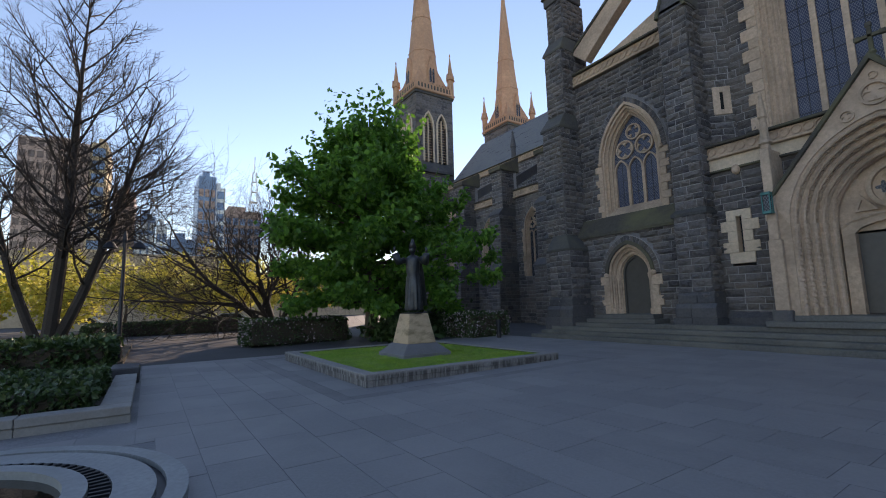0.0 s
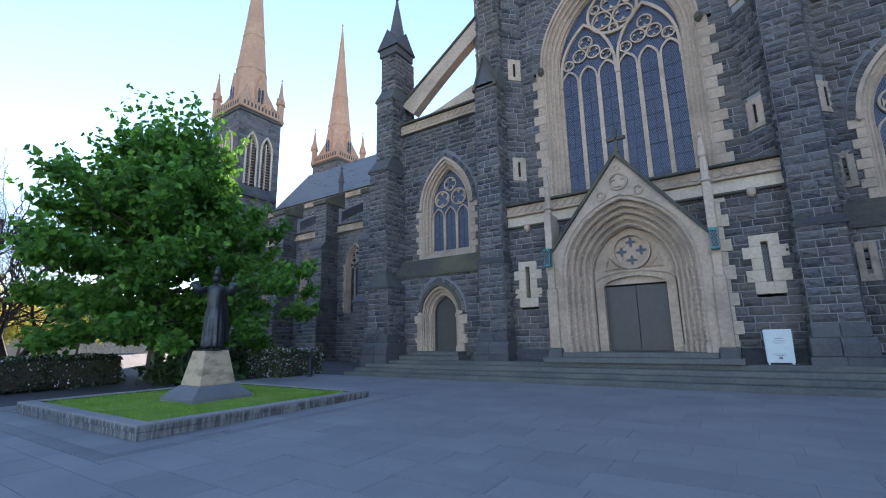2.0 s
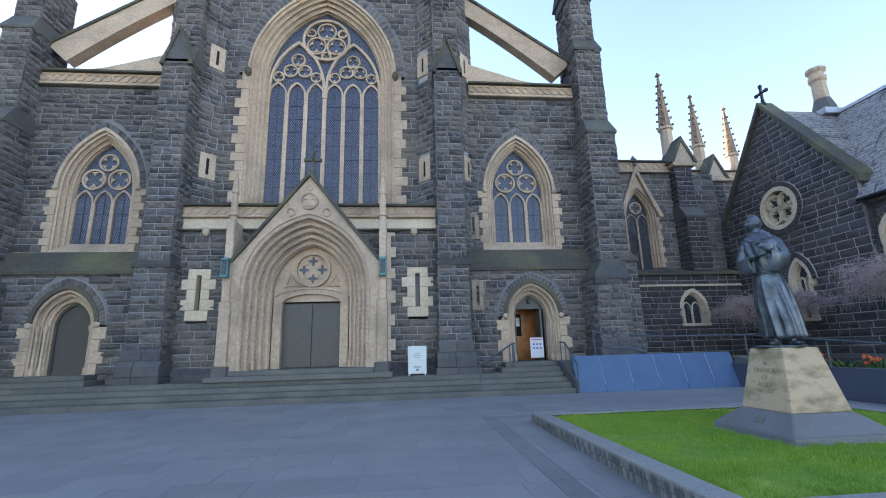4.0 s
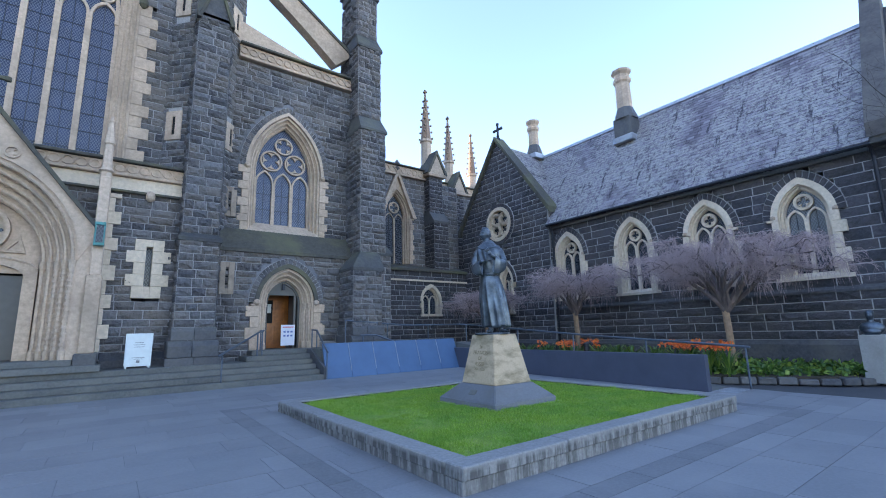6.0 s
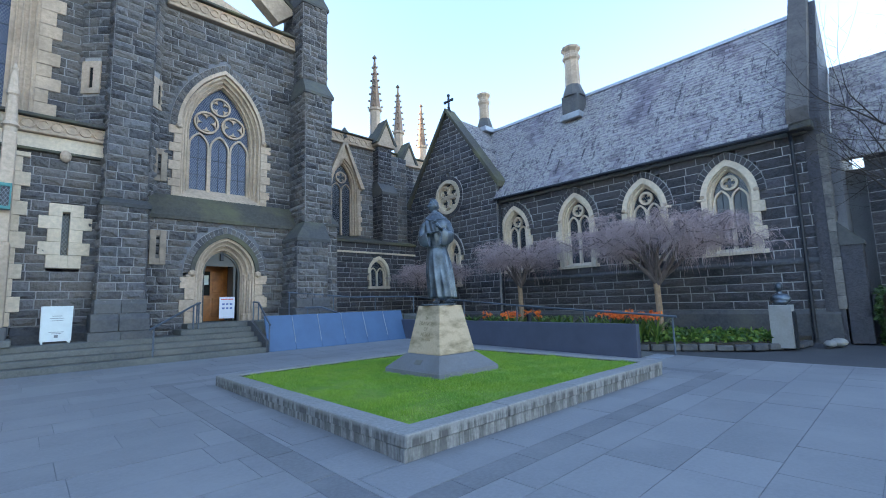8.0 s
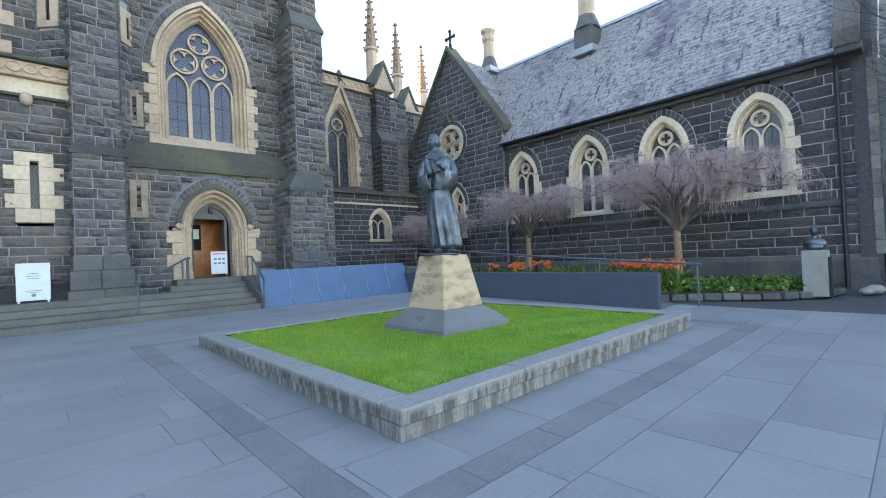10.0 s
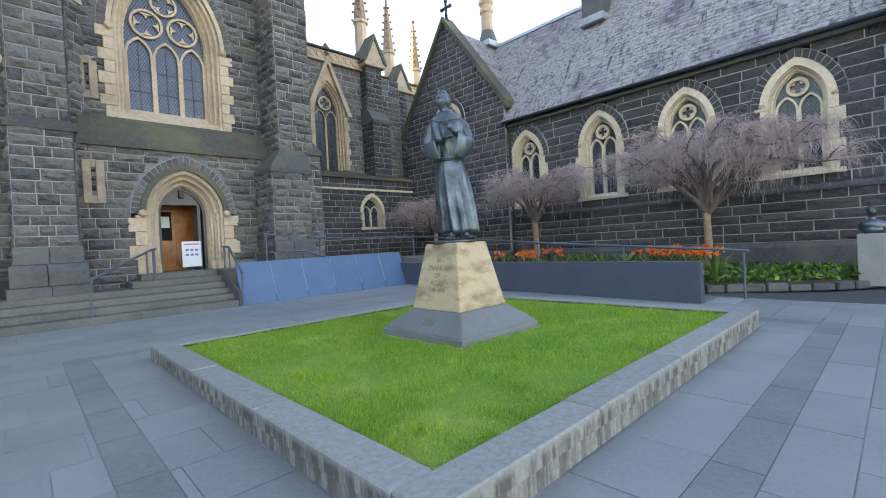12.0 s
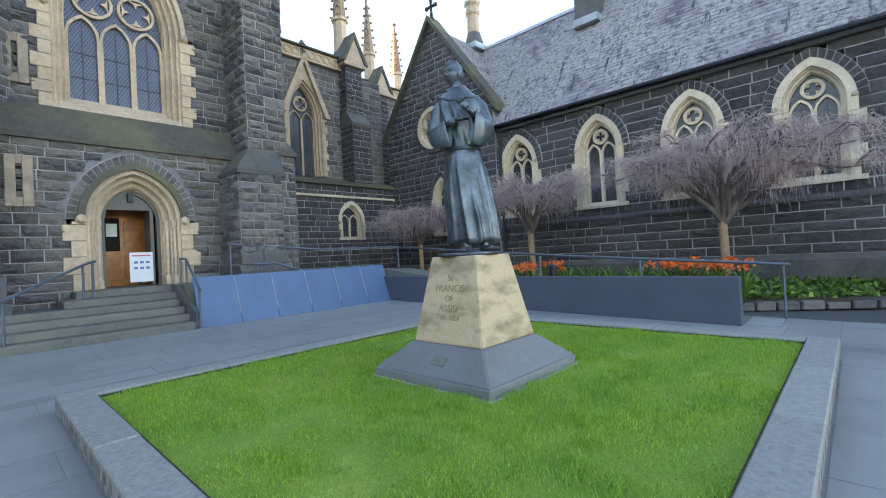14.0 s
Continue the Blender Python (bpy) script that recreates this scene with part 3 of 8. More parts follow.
# ---- openings ----
def orders(thing_, a, depth0, steps, dy, dw, material, name="arch_order", roll=0.035):
    """Stepped arch mouldings, each smaller and deeper: a face with a roll on its edge, then a sunk hollow."""
    g = a
    for i in range(steps):
        d = depth0 + i * dy
        mid = Arch(g.u, g.w - dw * 0.58, g.z0, g.z1, g.z2 - dw * 0.67)
        inner = Arch(g.u, g.w - dw, g.z0, g.z1, g.z2 - dw * 1.15)
        part(name, band(B(), g.line(), mid.line(), d, d + max(dy, 0.1) + 0.03), material, thing_)
        part("hollow", band(B(), mid.line(), inner.line(), d + dy * 0.62 + 0.03, d + dy + 0.12), material, thing_)
        if dw > 0.09:
            bm = B()
            tube(bm, [(u, d + 0.015, z) for u, z in mid.line(8)], roll, 6)
            part("roll_moulding", bm, material, thing_)
        g = inner
    return g


def voussoirs(parent, a, w, y, proud, material, size=0.2, legs=False, backing=True):
    """Separate wedge stones over an arch."""
    bm0 = a.line(max(6, int((a.z2 - a.z1) * 1.35 / size)), legs)
    out = a.grown(w).line(len(bm0) // 2 - (1 if legs else 0), legs)
    if backing:
        part("ring_backing", band(B(), a.grown(w + 0.16).line(10, legs), a.grown(-0.015).line(10, legs), y + 0.004, y + 0.5), MORTAR_DARK, parent)
    part("ring_bedding", band(B(), a.grown(w + 0.02).line(10, legs), a.grown(-0.02).line(10, legs), y - proud * 0.55, y + 0.48), MORTAR, parent)
    for i in range(len(bm0) - 1):
        p = [bm0[i], bm0[i + 1], out[i + 1], out[i]]
        p = [tuple(c + (d - c) * k for c, d in zip(p[m], p[n])) for m, n, k in ((0, 1, 0.09), (1, 0, 0.09), (2, 3, 0.09), (3, 2, 0.09))]
        part("voussoir", prism(B(), p, y - proud, y + 0.05), material, parent)


def quoins(parent, a, y, side_w, material, seed=3, course=0.42, z0=None, z1=None):
    """Long and short dressed stones down both jambs."""
    rnd = random.Random(seed)
    for sg in (-1, 1):
        z, k = (z0 if z0 is not None else a.z0), 0
        top = z1 if z1 is not None else a.z1
        while z < top - 0.05:
            h = min(course * (0.85 + 0.3 * rnd.random()), top - z)
            w = side_w * ((0.9 if k % 2 else 0.52) + 0.12 * rnd.random())
            x = sorted((a.u + sg * (a.w - 0.02), a.u + sg * (a.w + w)))
            part("quoin", box(B(), x[0], x[1], y - 0.07 - 0.012 * rnd.random(), y + 0.45, z + 0.005, z + h - 0.005, 0.008), material, parent)
            z += h
            k += 1


def lancets(e, a, n, y, mull, material, glass, head=0.72, name="window"):
    """Mullions, lancet heads and glass filling the lower part of an arch."""
    w = 2 * a.w / n
    lw = w / 2
    for i in range(n):
        u = a.u - a.w + w * (i + 0.5)
        l = Arch(u, lw, a.z0, a.z1, a.z1 + lw * 1.55)
        inner = Arch(u, lw - mull / 2, a.z0, a.z1, a.z1 + lw * 1.55 - mull * 0.6)
        part("lancet", band(B(), l.line(6), inner.line(6), y, y + 0.14), material, e)
        bm = B()
        z = a.z0 + 0.6
        while z < a.z1:
            box(bm, u - lw, u + lw, y + 0.085, y + 0.1, z, z + 0.02)
            z += 0.62
        box(bm, u - 0.01, u + 0.01, y + 0.085, y + 0.1, a.z0, a.z1 + lw)
        part("saddle_bar", bm, IRON, e)
    return w


def pane(e, a, y, glass):
    part("glass", prism(B(), a.line(12), y, y + 0.03), glass, e, "dark leaded glass")


def side_window(s):
    a = side_win[s]
    e = thing("window_side", pose(0, Y_SIDE, 0), "three-light traceried window in a cream stone arch", "window", "side windows", "structure")
    hood = a.grown(0.02)
    voussoirs(e, hood.grown(0.1), 0.22, -0.03, 0.07, BLUESTONE, 0.15)
    part("hood_mould", band(B(), hood.grown(0.12).line(10, False), hood.line(10, False), -0.12, 0.05), SANDSTONE, e)
    for sg in (-1, 1):
        bm = B()
        bmesh.ops.create_icosphere(bm, subdivisions=1, radius=0.12, matrix=Matrix.Translation((a.u + sg * (a.w + 0.08), -0.1, a.z1)))
        part("label_stop", bm, SANDSTONE, e)
    quoins(e, a, -0.005, 0.38, SANDSTONE, 5 + s, 0.3, 5.42)
    g = orders(e, Arch(a.u, a.w, 5.45, a.z1, a.z2), -0.02, 3, 0.13, 0.11, SANDSTONE)
    part("sill", prism(B(), [(-0.1, 5.42), (0.42, 5.42), (0.42, 5.85), (-0.02, 5.5)], a.u - a.w, a.u + a.w, "x"), SANDSTONE, e)
    y = 0.36
    lancets(e, Arch(g.u, g.w, 5.8, 7.45, 9), 3, y, 0.13, SANDSTONE, GLASS_BLUE)
    r = 0.43
    for du in (-1, 1):
        part("tracery_foil", foil(B(), g.u + du * 0.47, 8.42, r, 4, 0.07, y, y + 0.13, math.pi / 4), SANDSTONE, e)
    part("tracery_foil", foil(B(), g.u, 9.13, 0.36, 4, 0.06, y, y + 0.13), SANDSTONE, e)
    pane(e, Arch(g.u, g.w + 0.02, 5.75, g.z1, g.z2 + 0.02), y + 0.1, GLASS_BLUE)
    # weathering slope under the window
    x0, x1 = sorted((XC + s * 5.65, XC + s * 10.85))
    bm = B()
    prism(bm, [(-0.68, 4.5), (-0.68, 4.62), (-0.45, 4.95), (-0.1, 5.42), (0.1, 5.42), (0.1, 4.5)], x0, x1, "x")
    o = part("weathering_ledge", bm, MOSSY)
    o.matrix_basis = pose(0, Y_SIDE, 0)
    tagged(o, "mossy sloping stone ledge under the window", "ledge", "", "structure")


def side_doorway(s, opened):
    a = side_door[s]
    e = thing("doorway", pose(0, Y_LOW, 0), "cream stone doorway with moulded pointed arch", "doorway", "side doorways", "structure")
    voussoirs(e, a.grown(0.14), 0.19, -0.03, 0.06, BLUESTONE, 0.13)
    part("hood_mould", band(B(), a.grown(0.14).line(10, False), a.grown(0.0).line(10, False), -0.13, 0.05), MOSSY, e)
    for sg in (-1, 1):
        bm = B()
        bmesh.ops.create_icosphere(bm, subdivisions=1, radius=0.13, matrix=Matrix.Translation((a.u + sg * (a.w + 0.07), -0.1, a.z1)))
        part("label_stop", bm, SANDSTONE, e)
    quoins(e, a, -0.005, 0.44, SANDSTONE, 15 + s, 0.4, 1.1, 2.7)
    g = orders(e, Arch(a.u, a.w, 1.1, a.z1, a.z2), -0.04, 3, 0.16, 0.125, SANDSTONE)
    for k in range(2):
        for sg in (-1, 1):
            bm = B()
            u = a.u + sg * (a.w - 0.14 - 0.13 * k)
            lathe(bm, [(0.09, 1.1), (0.09, 1.3), (0.05, 1.36), (0.05, 2.5), (0.08, 2.6), (0.09, 2.75)], 8, (u, 0.06 + 0.16 * k, 0))
            part("colonnette", bm, SANDSTONE, e)
    d = Arch(g.u, g.w, 1.1, g.z1, g.z2)
    bm = band(B(), d.line(), Arch(d.u, d.w - 0.07, d.z0, d.z1, d.z2 - 0.09).line(), 0.44, 0.62)
    part("door_frame", bm, DOOR_GREY, e)
    if not opened:
        part("door_leaf", prism(B(), Arch(d.u, d.w - 0.05, 1.1, d.z1, d.z2 - 0.06).line(), 0.52, 0.58), DOOR_GREY, e, "closed grey painted door")
    else:
        part("transom", prism(B(), [(d.u - 0.55, 3.05), (d.u + 0.55, 3.05), (d.u + 0.45, 3.45), (d.u, 3.75), (d.u - 0.45, 3.45)], 0.5, 0.56), DOOR_GREY, e)
        part("door_leaf", box(B(), d.u + 0.42, d.u + 0.5, 0.5, 1.1, 1.12, 3.05), DOOR_GREY, e, "grey door leaf standing open")
        bm = B()
        box(bm, d.u - 0.62, d.u + 0.62, 1.7, 1.76, 1.1, 3.6)
        part("inner_screen", bm, DOOR_WOOD, e, "varnished wooden inner screen")
        bm = B()
        box(bm, d.u - 0.5, d.u - 0.02, 1.67, 1.69, 2.05, 2.95)
        part("screen_pane", bm, DARKNESS, e)
        for a, b, z0, z1 in ((-0.5, 0.02, 1.25, 1.95), (0.08, 0.42, 1.25, 1.95), (0.08, 0.42, 2.15, 2.9)):
            part("screen_panel", box(B(), d.u + a, d.u + b, 1.675, 1.695, z0, z1, 0.008), DOOR_WOOD, e)
        part("posted_notice", box(B(), d.u - 0.32, d.u - 0.08, 1.655, 1.668, 2.45, 2.8), WHITE, e)
        part("inner_lamp", box(B(), d.u - 0.06, d.u + 0.06, 0.4, 0.5, 3.25, 3.5, 0.01), IRON, e)
        bm = B()
        box(bm, d.u - 0.62, d.u - 0.6, 0.62, 1.7, 1.1, 3.7)
        box(bm, d.u + 0.6, d.u + 0.62, 0.62, 1.7, 1.1, 3.7)
        box(bm, d.u - 0.62, d.u + 0.62, 0.62, 1.7, 3.7, 3.72)
        box(bm, d.u - 0.62, d.u + 0.62, 0.62, 1.7, 1.06, 1.1)
        part("lobby", bm, DARKNESS, e)


for s in (-1, 1):
    side_window(s)
    side_doorway(s, s == 1)


def great_window():
    a = big_win
    e = thing("window_great", pose(0, Y_MAIN, 0), "great six-light traceried window in moulded cream stone", "window", kind="structure")
    voussoirs(e, a.grown(0.03), 0.42, -0.02, 0.06, BLUESTONE, 0.22)
    quoins(e, a, -0.005, 0.55, SANDSTONE, 9, 0.4, 7.05, 13.2)
    part("hood_mould", band(B(), a.grown(0.1).line(12, False), a.line(12, False), -0.13, 0.05), SANDSTONE, e)
    for sg in (-1, 1):
        part("label_stop", lathe(B(), [(0.05, -0.22), (0.14, -0.1), (0.13, 0.08), (0.06, 0.18)], 8, (a.u + sg * (a.w + 0.06), -0.12, a.z1)), MOSSY, e)
    g = orders(e, a, -0.03, 4, 0.14, 0.15, SANDSTONE)
    y = 0.52
    lancets(e, Arch(g.u, g.w, 7.1, 12.55, 16), 6, y, 0.17, SANDSTONE, GLASS_BLUE)
    for du in (-1, 1):
        sub = Arch(g.u + du * g.w / 2, g.w / 2, 12.4, 12.9, 15.2)
        part("sub_arch", band(B(), sub.line(10), Arch(sub.u, sub.w - 0.11, 12.4, 12.9, 15.05).line(10), y - 0.04, y + 0.14), SANDSTONE, e)
        for dx, zz, r in ((-0.3, 13.72, 0.31), (0.3, 13.72, 0.31), (0.0, 14.27, 0.31), (-0.8, 13.42, 0.25), (0.8, 13.42, 0.25)):
            part("tracery_foil", foil(B(), sub.u + dx, zz, r, 3, 0.06, y, y + 0.13, math.pi / 2), SANDSTONE, e)
    part("great_circle", ring(B(), g.u, 15.3, 1.06, 0.11, y - 0.05, y + 0.13, 36), SANDSTONE, e)
    for dx, zz, r in ((-0.43, 15.02, 0.44), (0.43, 15.02, 0.44), (0, 15.76, 0.44), (-0.68, 15.66, 0.22), (0.68, 15.66, 0.22), (0, 14.52, 0.22)):
        part("tracery_foil", foil(B(), g.u + dx, zz, r, 3, 0.07, y, y + 0.13, math.pi / 2), SANDSTONE, e)
    pane(e, Arch(g.u, g.w + 0.02, 7.05, g.z1, g.z2 + 0.02), y + 0.1, GLASS_BLUE)
    part("sill", prism(B(), [(-0.1, 6.9), (0.6, 6.9), (0.6, 7.3), (-0.02, 7.05)], a.u - a.w, a.u + a.w, "x"), SANDSTONE, e)


great_window()


def slit_window(s):
    r = slits[s]
    e = thing("window_slit", pose(0, Y_PORCH, 0), "narrow slit window with stepped pale stone surround", "window", "porch slit windows", "structure")
    z0, z1 = 2.8, 4.62
    for i, w in enumerate((0.38, 0.56, 0.38, 0.58, 0.38)):
        a, b = z0 + i * 0.364, z0 + (i + 1) * 0.364
        for sg in (-1, 1):
            x = sorted((r.u + sg * 0.085, r.u + sg * w))
            part("quoin", box(B(), x[0], x[1], -0.075, 0.3, a + 0.003, b - 0.003, 0.008), PALE_STONE, e)
    part("sill", box(B(), r.u - 0.086, r.u + 0.086, -0.07, 0.3, z0 + 0.003, 3.16), PALE_STONE, e)
    part("lintel", box(B(), r.u - 0.086, r.u + 0.086, -0.07, 0.3, 4.4, z1 - 0.003), PALE_STONE, e)
    part("glass", box(B(), r.u - 0.1, r.u + 0.1, 0.25, 0.28, 3.1, 4.5), GLASS_DARK, e)


for s in (-1, 1):
    slit_window(s)


DULL_TAN = stone_mat("dull_tan_stone", (0.3, 0.225, 0.165), (0.42, 0.33, 0.25), (0.17, 0.14, 0.11), 0.85, 8, 0.4, 0.015, 1.5)
for u, y, z in ((XC + 6.12, Y_LOW, 3.0), (XC + 6.16, Y_SIDE, 5.85)):
    e = thing("window_slit", pose(u, y, z), "narrow slit window in a cream stone block", "window", "buttress slit windows", "structure")
    for sg in (-1, 1):
        part("jamb", box(B(), *sorted((sg * 0.05, sg * 0.23)), -0.105, 0.1, 0, 1.1, 0.012), DULL_TAN, e)
    part("head", box(B(), -0.05, 0.05, -0.1, 0.1, 0.92, 1.1), DULL_TAN, e)
    part("sill", box(B(), -0.05, 0.05, -0.1, 0.1, 0.0, 0.2), DULL_TAN, e)
    part("slit", box(B(), -0.05, 0.05, -0.03, 0.0, 0.2, 0.92), DARKNESS, e)

# ---- porch ----
def porch():
    e = thing("porch_portal", pose(XC, 15.55, 0), "gabled cream stone portal with deep moulded arches", "portal", kind="structure")
    arch = Arch(0, 2.2, 1.1, 3.75, 6.45)
    hz, hw = 4.55, 2.62
    # gable front around the arch
    out = [(-hw, hz), (-1.3, 6.25), (0, 7.85)]
    n = 10
    line = arch.line(n, False)
    k = len(line)
    outer = []
    for u, z in line:
        f = abs(u) / 2.2
        outer.append((u * 1.0 + math.copysign(0.42 * f, u) if u else 0, 7.85 - (7.85 - hz) * (f * 2.2 + 0.42 * f) / hw))
    part("gable_wall", band(B(), outer, line, 0.0, 0.9), SANDSTONE, e)
    for sg in (-1, 1):
        bm = B()
        prism(bm, [(sg * (hw + 0.1), hz - 0.16), (sg * (hw + 0.1), hz - 0.02), (0, 8.03), (0, 7.86)], -0.14, 0.95)
        part("coping", bm, MOSSY, e, "weathered dark coping")
        part("jamb_pier", box(B(), *sorted((sg * 2.195, sg * 2.615)), 0.03, 0.88, 1.1, 4.55), SANDSTONE, e)
        part("pier_base", box(B(), *sorted((sg * 2.35, sg * 2.85)), -0.2, 0.9, 0.6, 1.25, 0.03), PLINTH, e)
        part("pilaster", box(B(), *sorted((sg * 2.42, sg * 2.78)), -0.1, 0.9, 1.25, 3.35, 0.02), SANDSTONE, e)
        part("pilaster_upper", box(B(), *sorted((sg * 2.48, sg * 2.74)), -0.08, 0.9, 3.35, 6.2, 0.02), SANDSTONE, e)
    g = orders(e, arch, 0.06, 5, 0.2, 0.165, SANDSTONE, roll=0.048)
    # pellets along the hollows
    q = arch
    for i in range(3):
        pts = Arch(0, q.w - 0.13, q.z0, q.z1, q.z2 - 0.15).line(16, False)
        bm = B()
        for u, z in pts:
            box(bm, u - 0.03, u + 0.03, 0.06 + 0.2 * i + 0.08, 0.06 + 0.2 * i + 0.17, z - 0.03, z + 0.03)
        part("pellet_ornament", bm, SANDSTONE, e)
        q = Arch(0, q.w - 0.165, q.z0, q.z1, q.z2 - 0.165 * 1.15)
    # shafts with capitals down the jambs
    for i in range(5):
        for sg in (-1, 1):
            u = sg * (2.2 - 0.165 * i - 0.10)
            yy = 0.1 + 0.2 * i
            prof = [(0.085, 1.1), (0.095, 1.32), (0.06, 1.38)]
            for q in range(13 if i < 3 else 0):
                prof += [(0.05, 1.42 + q * 0.155), (0.078, 1.46 + q * 0.155), (0.078, 1.50 + q * 0.155), (0.05, 1.54 + q * 0.155)]
            bm = lathe(B(), prof + [(0.06, 3.46), (0.085, 3.55), (0.1, 3.75)], 8, (u, yy, 0))
            part("shaft", bm, SANDSTONE, e)
    # tympanum with its great foil
    t = Arch(0, g.w + 0.02, 3.45, g.z1, g.z2 + 0.02)
    part("tympanum", prism(B(), t.line(), 1.22, 1.4), SANDSTONE, e)
    part("roundel_rim", ring(B(), 0, 4.62, 0.66, 0.1, 1.0, 1.24, 32), SANDSTONE, e)
    part("roundel_plate", prism(B(), ring_pts(0, 4.62, 0.57, 28)[:-1], 1.17, 1.24), SANDSTONE, e)
    for k in range(4):
        a = k * math.pi / 2
        cu, cz = 0.33 * math.cos(a), 4.62 + 0.33 * math.sin(a)
        bm = prism(B(), [(cu + (0.13 + 0.055 * math.cos(4 * t)) * math.cos(t), cz + (0.13 + 0.055 * math.cos(4 * t)) * math.sin(t)) for t in np.linspace(0, 2 * math.pi, 25)[:-1]], 1.158, 1.18)
        part("foil_opening", bm, GLASS_DARK, e)
        bm = B()
        t0 = a + math.pi / 4
        ring(bm, 0.38 * math.cos(t0), 4.62 + 0.38 * math.sin(t0), 0.1, 0.035, 1.12, 1.2, 12)
        part("roundel_boss", bm, SANDSTONE, e)
    # carved spandrels below the roundel, blind foils in the gable
    for sg in (-1, 1):
        part("carved_spandrel", band(B(), [(sg * 0.5, 4.02), (sg * 1.02, 4.0), (sg * 0.86, 4.5), (sg * 0.5, 4.02)], [(sg * 0.63, 4.08), (sg * 0.93, 4.07), (sg * 0.83, 4.34), (sg * 0.63, 4.08)], 1.14, 1.25), SANDSTONE, e)
        part("gable_foil", foil(B(), sg * 0.62, 6.5, 0.17, 3, 0.045, -0.05, 0.04), SANDSTONE, e)
    part("gable_foil", foil(B(), 0, 7.42, 0.11, 3, 0.03, -0.05, 0.04), SANDSTONE, e)
    # doors under a shallow arch
    seg = [(-1.04 + 2.08 * i / 16, 3.4 + 0.32 * math.sin(math.pi * i / 16) ** 0.55) for i in range(17)]
    bm = band(B(), [(-1.34, 1.1), *[(u * 1.28, z + 0.2) for u, z in seg], (1.34, 1.1)], [(-1.04, 1.1), *seg, (1.04, 1.1)], 1.05, 1.4)
    part("door_arch", bm, SANDSTONE, e)
    part("door_arch_roll", tube(B(), [(u * 1.27, 1.04, z + 0.19) for u, z in seg], 0.045, 6), SANDSTONE, e)
    for i in range(-6, 7):
        part("grille_bar", box(B(), i * 0.14 - 0.012, i * 0.14 + 0.012, 1.285, 1.3, 3.44, 3.68 - 0.004 * i * i), IRON, e)
    for sg in (-1, 1):
        bm = B()
        box(bm, *sorted((sg * 0.012, sg * 1.05)), 1.33, 1.4, 1.12, 3.42)
        part("door_leaf", bm, DOOR_GREY, e, "closed dark grey door leaf")
    bm = B()
    prism(bm, [(-1.05, 3.44), *seg, (1.05, 3.44)], 1.3, 1.4)
    part("door_head", bm, DOOR_GREY, e)
    part("gable_foil", foil(B(), 0, 6.93, 0.33, 3, 0.07, -0.07, 0.04, math.pi / 2), SANDSTONE, e)
    # cross
    bm = B()
    box(bm, -0.05, 0.05, 0.3, 0.4, 8.25, 8.95, 0.01)
    box(bm, -0.26, 0.26, 0.3, 0.4, 8.6, 8.7, 0.01)
    for du, dz in ((-0.26, 8.65), (0.26, 8.65), (0, 8.97)):
        box(bm, du - 0.07, du + 0.07, 0.29, 0.41, dz - 0.07, dz + 0.07, 0.02)
    lathe(bm, [(0.18, 7.85), (0.14, 8.0), (0.06, 8.1), (0.1, 8.18), (0.05, 8.28)], 8, (0, 0.35, 0))
    part("cross", bm, MOSSY, e, "mossy stone cross finial")
    # pinnacles
    for sg in (-1, 1):
        bm = lathe(B(), [(0.14, 6.0), (0.14, 6.35), (0.2, 6.4), (0.13, 6.5), (0.10, 7.2), (0.14, 7.25), (0.05, 7.9), (0.07, 7.95), (0.02, 8.1)], 8, (sg * 2.6, 0.1, 0))
        part("pinnacle", bm, SANDSTONE, e)
        bm = B()
        box(bm, sg * 2.62 - 0.12, sg * 2.62 + 0.12, -0.34, -0.12, 4.15, 4.22)
        box(bm, sg * 2.62 - 0.12, sg * 2.62 + 0.12, -0.34, -0.12, 4.72, 4.8)
        for a in (-0.1, 0.1):
            for b in (-0.32, -0.14):
                box(bm, sg * 2.62 + a - 0.015, sg * 2.62 + a + 0.015, b - 0.015, b + 0.015, 4.2, 4.74)
        part("lantern", bm, TEAL, e, "verdigris copper lantern")
        part("lantern_glass", box(B(), sg * 2.62 - 0.08, sg * 2.62 + 0.08, -0.3, -0.16, 4.23, 4.71), GLASS_DARK, e)
    return e


e = porch()
quoins(e, Arch(0, 2.64, 1.2, 6.0, 7), 0.80, 0.42, PALE_STONE, 71, 0.42, 1.25, 5.95)
for sg in (-1, 1):
    bm = B()
    bmesh.ops.create_icosphere(bm, subdivisions=2, radius=0.15, matrix=Matrix.LocRotScale((sg * 3.75, 0.72, 5.98), None, (0.9, 0.9, 1.2)))
    part("corbel_head", bm, SANDSTONE, e, "carved stone corbel")


def carved_band(name, u0, u1, y, z0, z1, step, label):
    """A parapet band with a row of small carved arches."""
    e = thing(name, pose(0, y, 0), label, "parapet", kind="structure")
    part("ground_course", box(B(), u0, u1, 0, 0.5, z0, z1), SANDSTONE, e)
    part("cornice", box(B(), u0, u1, -0.16, 0.5, z1 + 0.002, z1 + 0.1, 0.02), MOSSY, e)
    part("string_course", box(B(), u0, u1, -0.1, 0.5, z0 - 0.1, z0 - 0.002, 0.02), SANDSTONE, e)
    n = max(1, round((u1 - u0) / step))
    st = (u1 - u0) / n
    h = z1 - z0
    for i in range(n):
        c = u0 + st * (i + 0.5)
        bm = B()
        ring(bm, c, (z0 + z1) / 2, min(st, h) * 0.48, min(st, h) * 0.13, -0.05, 0.02, 10)
        part("carved_ring", bm, SANDSTONE, e)
    return e


